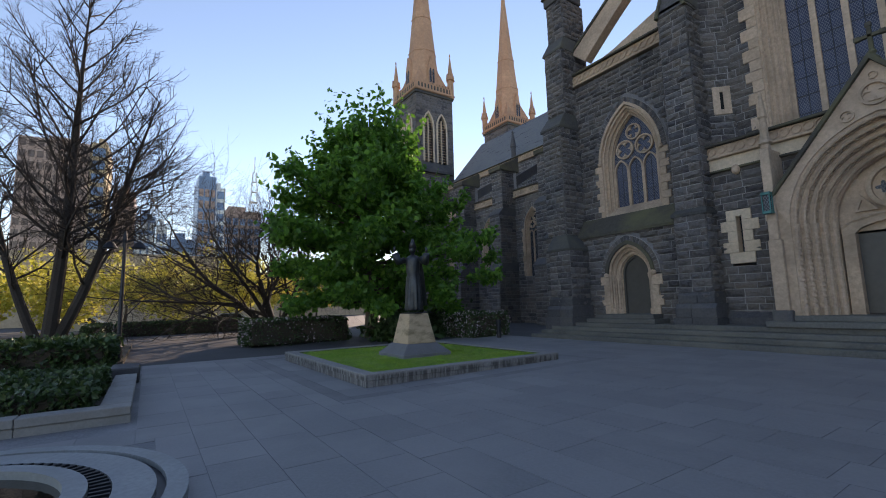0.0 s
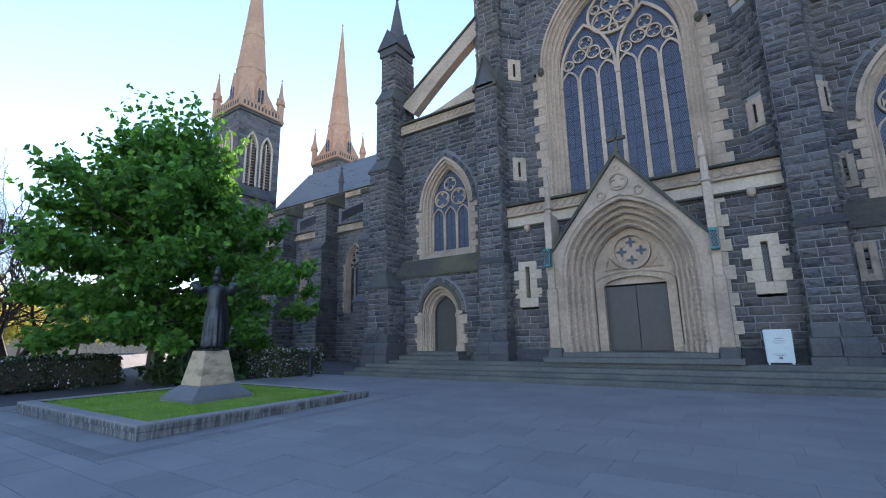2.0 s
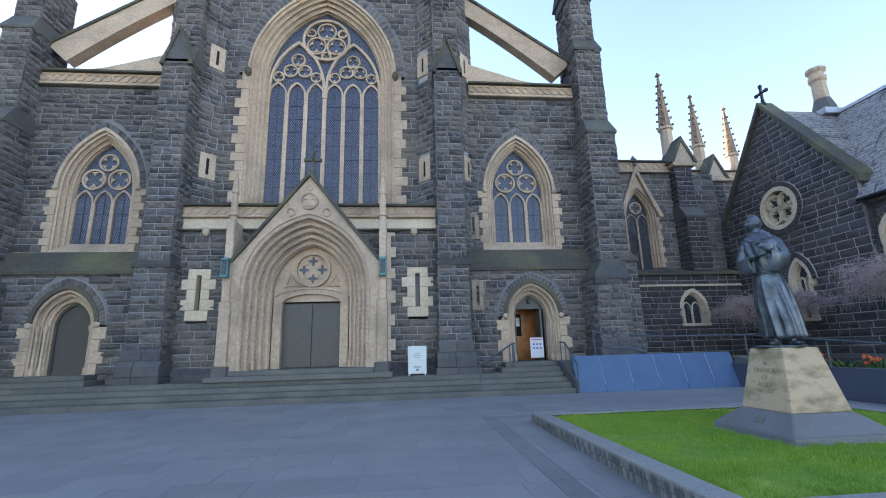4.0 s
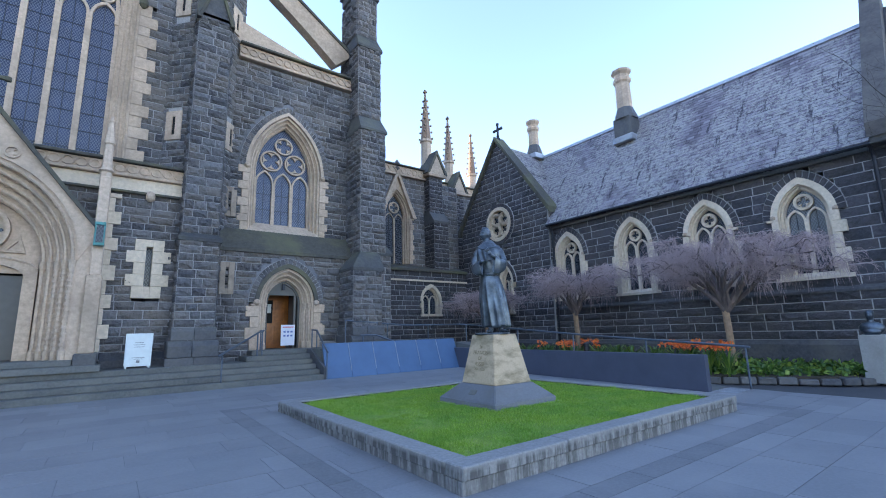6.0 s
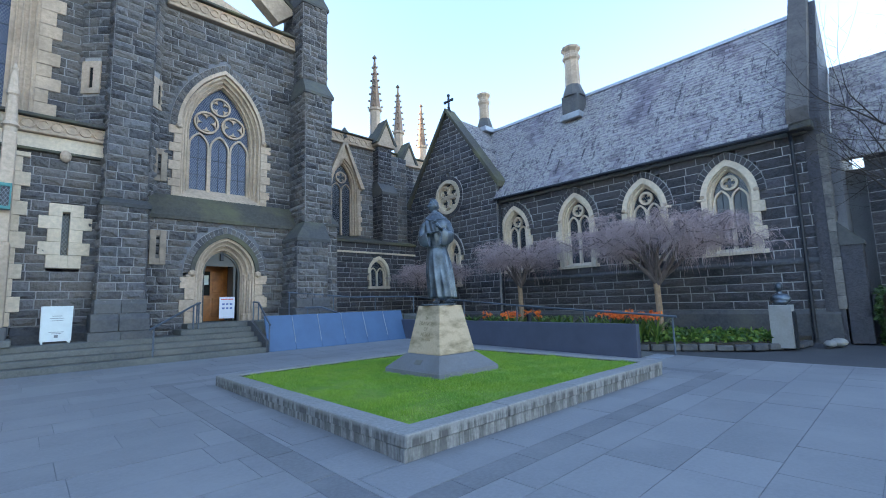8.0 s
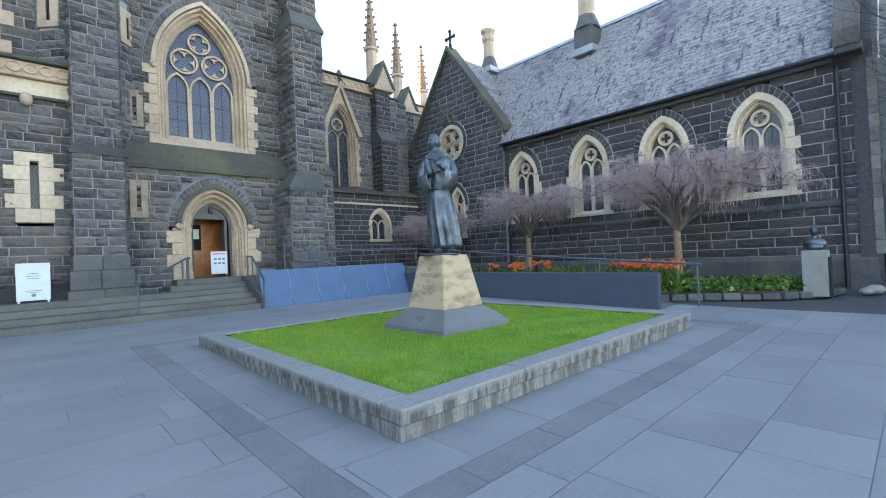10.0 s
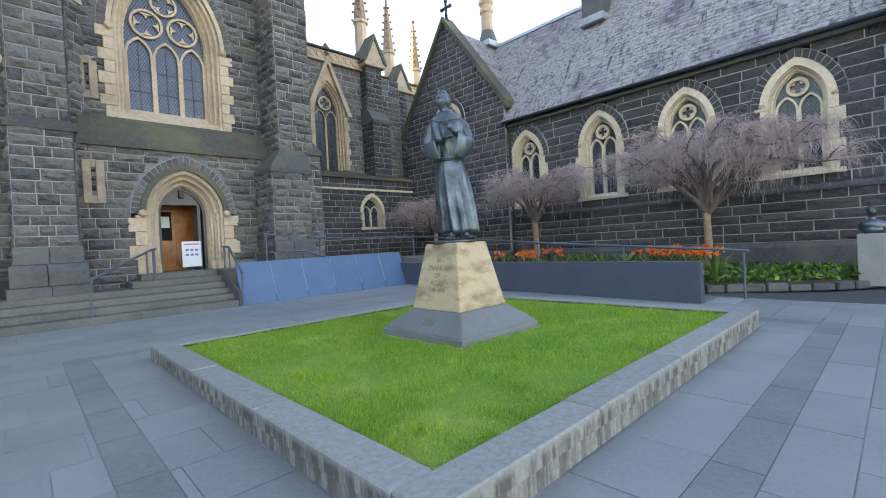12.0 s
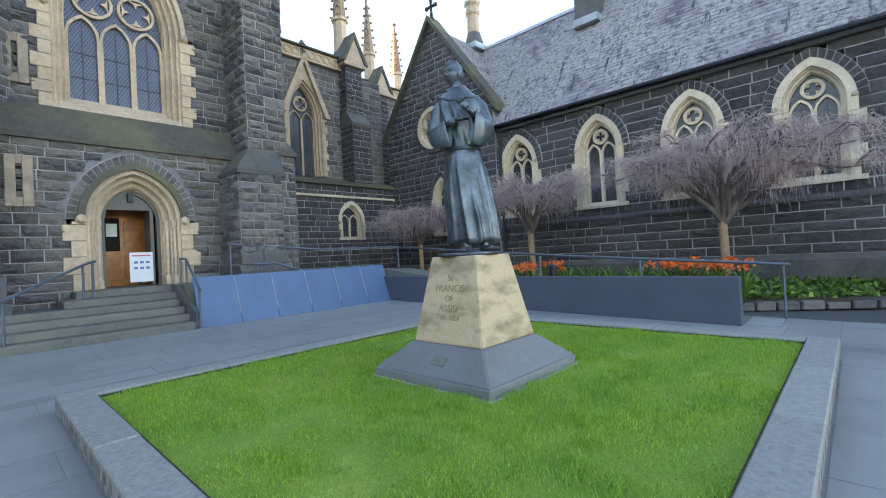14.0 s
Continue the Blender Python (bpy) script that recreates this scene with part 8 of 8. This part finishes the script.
hedge("flowering_hedge", -23.6, -20.6, 3.6, 8.4, 0.05, 1.25, 61, "rounded hedge with pale blossom beside the path", 9000, 1500)
hedge("flowering_hedge", -18.2, -15.6, 12.2, 14.6, 0.1, 1.3, 62, "low flowering bush beside the nave path", 6000, 1800)
hedge("box_hedge", -12.2, -8.25, -6.5, -0.8, 0.05, 0.58, 63, "dark clipped hedge behind the low stone wall", 16000)
hedge("box_hedge", -19.0, -14.2, -3.6, -0.9, 0.05, 0.95, 67, "dark leafy shrubs under the bare trees", 9000, size=0.11)
hedge("box_hedge", -42.0, -33.0, -3.5, -2.3, 0.0, 1.0, 64, "low dark hedge along the road", 7000)
hedge("box_hedge", -40.0, -38.6, -2.0, 9.0, 0.0, 1.0, 65, "low dark hedge along the road", 9000, size=0.11)
hedge("box_hedge", 18.3, 19.8, -3.2, 0.9, 0.0, 1.6, 66, "tall dark green hedge by the far wing", 9000)
pts = []
for i in range(9):
    c = np.array([-20.0 + rng.uniform(-2.5, 2.5), 11.5 + rng.uniform(-2.5, 2.0), 0.1])
    pts.append(c + np.abs(rng.normal(size=(700, 3))) * (0.1, 0.1, 0.6) + rng.normal(size=(700, 3)) * (0.5, 0.5, 0.05))
o = leaf_cloud("undergrowth", np.concatenate(pts), 0.16, HEDGE, None, 6, stretch=2.6)
tagged(o, "dark shrubs and strappy undergrowth below the tree", "shrubs", kind="stuff")
for p in ((-16.6, 9.6), (-14.9, 13.2)):
    bm = lathe(B(), [(0.1, 0.0), (0.1, 0.8), (0.11, 0.82), (0.11, 0.95), (0.04, 0.98)], 12, (*p, -0.03))
    tagged(part("bollard_light", bm, IRON), "short dark bollard light beside the path", "bollard")

# ---- low wall, fountain, street lamp ----
rnd = random.Random(9)
for x0, x1, y0, y1, along in ((-8.2, -7.85, -7.0, -0.3, 1), (-12.3, -8.22, -0.72, -0.3, 0)):
    e = thing("low_wall", pose(0, 0, 0), "low granite retaining wall round the planted bed", "wall", "low walls", "structure")
    n = 5 if along else 6
    for i in range(n):
        if along:
            a, b = y0 + (y1 - y0) * i / n, y0 + (y1 - y0) * (i + 1) / n
            bm = box(B(), x0, x1, a + 0.004, b - 0.004, 0.12, 0.25, 0.012)
            b2 = box(B(), x0 + 0.03, x1 - 0.03, a + 0.004, b - 0.004, -0.02, 0.118, 0.006)
        else:
            a, b = x0 + (x1 - x0) * i / n, x0 + (x1 - x0) * (i + 1) / n
            bm = box(B(), a + 0.004, b - 0.004, y0, y1, 0.12, 0.25, 0.012)
            b2 = box(B(), a + 0.004, b - 0.004, y0 + 0.03, y1 - 0.03, -0.02, 0.118, 0.006)
        part("coping_stone", bm, KERB, e)
        part("wall_stone", b2, KERB, e)
tagged(part("bed_soil", box(B(), -26, -8.25, -9, -0.74, 0, 0.16), SOIL), "dark soil of the planted bed", "soil", kind="structure")
tagged(part("bollard_block", box(B(), -13.6, -12.4, -0.85, -0.25, 0, 0.38, 0.03), PLINTH), "dark stone block at the end of the low wall", "stone block")

FX, FY = -4.43, -2.07
e = thing("round_fountain", pose(FX, FY, 0), "round grey granite fountain basin with dark water", "fountain")


def lathe_ring(r0, r1, z0, z1, n=64):
    bm = B()
    rows = []
    for k in range(n):
        a = 2 * math.pi * k / n
        rows.append([bm.verts.new((r * math.cos(a), r * math.sin(a), z)) for r, z in ((r0, z0), (r0, z1), (r1, z1), (r1, z0))])
    for k in range(n):
        p, q = rows[k], rows[(k + 1) % n]
        for i in range(4):
            j = (i + 1) % 4
            bm.faces.new((p[i], q[i], q[j], p[j]))
    bmesh.ops.recalc_face_normals(bm, faces=bm.faces[:])
    return bm


FOUNT = stone_mat("fountain_granite", (0.24, 0.26, 0.265), (0.32, 0.34, 0.34), (0.20, 0.215, 0.215), 0.55, 18, 0.2, 0.004, 0.9)
part("outer_rim", lathe_ring(2.14, 2.32, 0.0, 0.10), FOUNT, e)
part("channel", lathe_ring(2.06, 2.14, 0.0, 0.045), IRON, e, "dark drainage channel")
part("inner_apron", lathe_ring(1.72, 2.06, 0.0, 0.10), FOUNT, e)
part("pool_rim", lathe_ring(1.36, 1.54, 0.0, 0.14), FOUNT, e)
part("grate_bed", lathe_ring(1.54, 1.72, 0.0, 0.05), DARKNESS, e)
for k in range(96):
    a = 2 * math.pi * k / 96
    bm = box(B(), 1.55, 1.71, -0.02, 0.02, 0.05, 0.105)
    o = part("grate_bar", bm, IRON, e)
    o.matrix_basis = pose(0, 0, 0, 0, 0, math.degrees(a))
WATER = Mat("dark_water", 0.03)
WATER.color((0.012, 0.012, 0.010)).bump(WATER.noise(14, 3, 0.5), 0.15, 0.01)
part("water", lathe(B(), [(1.37, 0.0), (1.37, 0.06)], 48), WATER.m, e, "dark still water")

e = thing("street_lamp", pose(-17.2, -0.9, 0.1), "black cast iron street lamp with two hooded heads", "street lamp")
part("pole", lathe(B(), [(0.12, 0), (0.12, 0.5), (0.07, 0.6), (0.05, 3.9), (0.08, 4.0), (0.03, 4.3)], 10), IRON, e)
for sg in (-1, 1):
    part("arm", tube(B(), [(0, 0, 3.9), (0.1 * sg, 0.25 * sg, 4.0), (0.12 * sg, 0.4 * sg, 3.92)], 0.025, 6), IRON, e)
    part("lamp_head", lathe(B(), [(0.03, 0.25), (0.1, 0.2), (0.22, 0.02), (0.2, 0.0)], 12, (0.12 * sg, 0.4 * sg, 3.7)), IRON, e)

# ---- beyond the park: road, cars, yellow trees, city ----
tagged(part("road", box(B(), -62, -46, -200, 200, -0.02, 0.006), ASPHALT), "grey asphalt street beyond the park", "road", kind="structure")
for i, (x, y) in enumerate(((-40, -12), (-43, -6.5), (-52, -2), (-64, 3), (-66, 9), (-63, 15), (-66, 21), (-60, -9), (-62, -18), (-45, 1), (-47, 7), (-56, 12), (-50, -14), (-38, -17), (-57, 4))):
    e = thing("yellow_tree", pose(x, y, 0), "sunlit yellow-leaved tree beside the street", "tree", "yellow trees")
    r2 = np.random.default_rng(70 + i)
    poly_tubes("trunk", [([(0, 0, 0), (0.1, 0.1, 2), (0.0, 0, 5)], 0.16, 0.06)], BARK, e, 7)
    cs = r2.normal(size=(34, 3)) * (1.7, 1.9, 1.3) + (0, 0, 4.4 if x < -45 else 3.4)
    leaf_cloud("crown", np.concatenate([c + r2.normal(size=(70, 3)) * 0.42 for c in cs]), 0.24, YELLOW_LEAF, e, 80 + i)


def car(x, y, rz, body, label):
    e = thing("parked_car", pose(x, y, 0.0, 0, 0, rz), label, "car", "parked cars")
    bm = prism(B(), [(-2.1, 0.3), (-2.15, 0.75), (-1.3, 0.9), (-0.7, 1.42), (1.0, 1.45), (1.7, 0.95), (2.15, 0.85), (2.15, 0.3)], -0.85, 0.85)
    bmesh.ops.bevel(bm, geom=bm.edges[:], offset=0.06, segments=2, affect="EDGES")
    part("body", bm, body, e)
    for sg in (-1, 1):
        part("side_window", prism(B(), [(-1.15, 0.92), (-0.65, 1.34), (0.95, 1.36), (1.45, 0.95)], sg * 0.856, sg * 0.864), GLASS_DARK, e)
    for wx in (-1.35, 1.35):
        for sg in (-1, 1):
            o = part("wheel", lathe(B(), [(0.32, -0.1), (0.33, 0), (0.32, 0.1)], 14), IRON, e)
            o.matrix_basis = pose(wx, sg * 0.8, 0.33, 90)


CARW = plain_mat("white_car_paint", (0.62, 0.65, 0.68), 0.25, 0.0, 0.04)
car(-48.5, 6.6, 80, CARW, "white parked car on the street")
car(-47.5, -5.0, 85, CARW, "white parked car on the street")
BUFF = stone_mat("buff_render", (0.42, 0.34, 0.24), (0.5, 0.41, 0.29), (0.36, 0.29, 0.2), 0.9, 2, 0.1, 0.02, 0.1)
TOWER_GLASS = plain_mat("blue_tower_glass", (0.17, 0.29, 0.46), 0.3, 0.1, 0.2, 0.2, 0, 0.001)
BRONZE_GLASS = plain_mat("bronze_tower_glass", (0.16, 0.12, 0.10), 0.3, 0.1, 0.2, 0.2, 0, 0.001)
TOWER_GREY = stone_mat("pinkish_tower_concrete", (0.42, 0.32, 0.27), (0.5, 0.39, 0.33), (0.36, 0.28, 0.24), 0.85, 1, 0.1, 0.02, 0.06)
# tan here is sunlight put into the concrete's colour
TOWER_SUN_TAN = stone_mat("tan_tower_concrete", (0.50, 0.40, 0.24), (0.6, 0.48, 0.3), (0.42, 0.33, 0.2), 0.85, 1, 0.1, 0.02, 0.06)


def city_block(x, y0, y1, depth, h, body, storey=3.4, bays=6, label="distant city office tower", glass=TOWER_GLASS):
    e = thing("office_tower", pose(x, y0, 0), label, "building", "city towers")
    part("wall", box(B(), -depth, 0, 0, y1 - y0, 0, h), body, e)
    part("roof", box(B(), -depth * 0.7, -depth * 0.3, (y1 - y0) * 0.3, (y1 - y0) * 0.7, h, h + 3), body, e)
    n = int(h / storey)
    w = (y1 - y0) / bays
    me = mesh_of("window", box(B(), 0.0, 0.12, 0.14 * w, 0.86 * w, 0.5, storey - 0.7))
    me.materials.append(glass)
    for i in range(n):
        for j in range(bays):
            if i * storey < 9:
                continue
            o = new("window", me)
            o.parent = e
            o.matrix_basis = pose(0, j * w, i * storey)
    return e


city_block(-150, -30, -14, 22, 48, TOWER_GREY, 3.0, 9, "tall pinkish brown office tower in the city", BRONZE_GLASS)
# added slab, tan for the sun on the pinkish tower's edge
city_block(-146, -15, -11.2, 18, 47.5, TOWER_SUN_TAN, 3.6, 1, "narrow tan block coloured as the sunlit edge of the city office tower")
city_block(-160, -10.5, -5, 20, 38, TOWER_GREY, 3.0, 4, "brown office tower in the city", BRONZE_GLASS)
city_block(-155, -4.5, 0.5, 20, 30, TOWER_GLASS, 3.6, 3, "blue glass office tower in the city", WHITE)
city_block(-152, 0.8, 3.5, 20, 27, WHITE, 3.6, 2, "pale office tower in the city")
city_block(-165, 4.0, 11.5, 20, 25, TOWER_GLASS, 3.6, 4, "low blue glass office building in the city", WHITE)
city_block(-150, 11.0, 15.8, 18, 43, TOWER_GLASS, 3.6, 3, "blue glass office tower in the city", TOWER_GREY)
city_block(-151, 15.9, 18.6, 18, 40, WHITE, 3.6, 1, "pale slab office tower in the city")
city_block(-175, 19.0, 34.0, 20, 38, TOWER_GREY, 3.6, 6, "pale grey office building in the city")
city_block(-85, -60, 40, 14, 8.5, BUFF, 3.6, 40, "long low buff building across the street")
e = thing("radio_mast", pose(-176, 31.5, 38), "lattice radio mast on a distant roof", "mast")
for z in range(0, 16, 4):
    w = 1.6 - z * 0.08
    for a, b in ((-w, -w), (w, -w), (w, w), (-w, w)):
        part("leg", tube(B(), [(a, b, z), (a * 0.85, b * 0.85, z + 4)], 0.14, 5), WHITE, e)
    part("ring", box(B(), -w, w, -w, w, z, z + 0.25), WHITE, e)
part("spike", tube(B(), [(0, 0, 16), (0, 0, 22)], 0.15, 5), WHITE, e)

# ---- paving ----
def paving():
    """Slabs in rows across the forecourt, dark bands round the planters."""
    rnd = random.Random(77)
    slabs, dark = [], []
    y = -8.8
    bands = [(PX0 - 0.9, PX1 + 0.9, PY0 - 0.9, PY1 + 0.9), (-15.5, -7.13, 2.78, 10.4)]
    row = 0
    while y < 14.1:
        d = 0.66
        x = -16.4 - rnd.random() * 0.8
        while x < 13.4:
            w = rnd.choice((0.75, 0.95, 1.15, 1.3))
            slabs.append((max(x, -16.45), y, min(x + w, 13.45), min(y + d, 14.15)))
            x += w
        y += d
        row += 1

    def cut(r, b):
        """r without the part inside b."""
        x0, y0, x1, y1 = r
        bx0, by0, bx1, by1 = b
        if x1 <= bx0 or x0 >= bx1 or y1 <= by0 or y0 >= by1:
            return [r]
        out = []
        if y0 < by0:
            out.append((x0, y0, x1, by0))
        if y1 > by1:
            out.append((x0, by1, x1, y1))
        a, c = max(y0, by0), min(y1, by1)
        if x0 < bx0:
            out.append((x0, a, bx0, c))
        if x1 > bx1:
            out.append((bx1, a, x1, c))
        return out

    T = 0.3
    for x0, x1, y0, y1 in bands:
        strips = [(x0, y0, x1, y0 + T), (x0, y1 - T, x1, y1), (x0, y0 + T, x0 + T, y1 - T), (x1 - T, y0 + T, x1, y1 - T)]
        for s in strips:
            slabs = [q for r in slabs for q in cut(r, (s[0], s[1], s[2], s[3]))]
            along = s[2] - s[0] > s[3] - s[1]
            L = (s[2] - s[0]) if along else (s[3] - s[1])
            n = round(L / 0.9)
            for i in range(n):
                dark.append((s[0] + L * i / n, s[1], s[0] + L * (i + 1) / n, s[3]) if along else (s[0], s[1] + L * i / n, s[2], s[1] + L * (i + 1) / n))
    for b in ((PX0, PY0, PX1, PY1), (-14.6, 3.68, -8.03, 9.5), (-6.4, -4.1, -2.5, 0.0)):
        slabs = [q for r in slabs for q in cut(r, b)]
    slabs = [s for s in slabs if s[2] - s[0] > 0.05 and s[3] - s[1] > 0.05 and not (s[0] < -7.9 and s[3] < -0.2)]
    unit = {}
    for mat in (PAVER, PAVER_DARK):
        bm = box(B(), 0, 1, 0, 1, -0.03, 0)
        me = mesh_of("paver", bm)
        me.materials.append(mat)
        unit[mat.name] = me
    g = 0.004

    def place(s, mat, dz):
        o = new("paving_slab", unit[mat.name])
        o.parent = plaza
        x0, y0, x1, y1 = s
        m = Matrix.LocRotScale((x0 + g, y0 + g, ground_z(y0) + dz), Euler((math.atan(SLOPE) if y0 >= G0 - 0.3 else 0, 0, 0)), (x1 - x0 - 2 * g, y1 - y0 - 2 * g, 1))
        o.matrix_basis = m

    near = [s for s in slabs if -1.5 < s[0] < 6.5 and -1.0 < s[1] < 8.5]
    near = near[:300]
    rest = [s for s in slabs if s not in near]
    for s in near:
        place(s, PAVER, rnd.uniform(-0.0015, 0.0015))
    for s in dark:
        place(s, PAVER_DARK, rnd.uniform(-0.001, 0.001))
    vs, fs = [], []
    for x0, y0, x1, y1 in rest:
        b = len(vs)
        dz = rnd.uniform(-0.0015, 0.0015)
        for dz2 in (-0.03, 0.0):
            for x, y in ((x0 + g, y0 + g), (x1 - g, y0 + g), (x1 - g, y1 - g), (x0 + g, y1 - g)):
                vs.append((x, y, ground_z(y) + dz + dz2))
        fs += [tuple(b + i for i in q) for q in ((4, 5, 6, 7), (0, 1, 5, 4), (1, 2, 6, 5), (2, 3, 7, 6), (3, 0, 4, 7))]
    me = bpy.data.meshes.new("paving")
    me.from_pydata(vs, [], fs)
    me.materials.append(PAVER)
    o = new("paving", me)
    o.parent = plaza
    o["kind"] = "stuff"


paving()
lay_slates("roof_hall", 150)
lay_slates("roof_cross", 60)
lay_slates("roof_far_wing", 0)

lay_pieces()
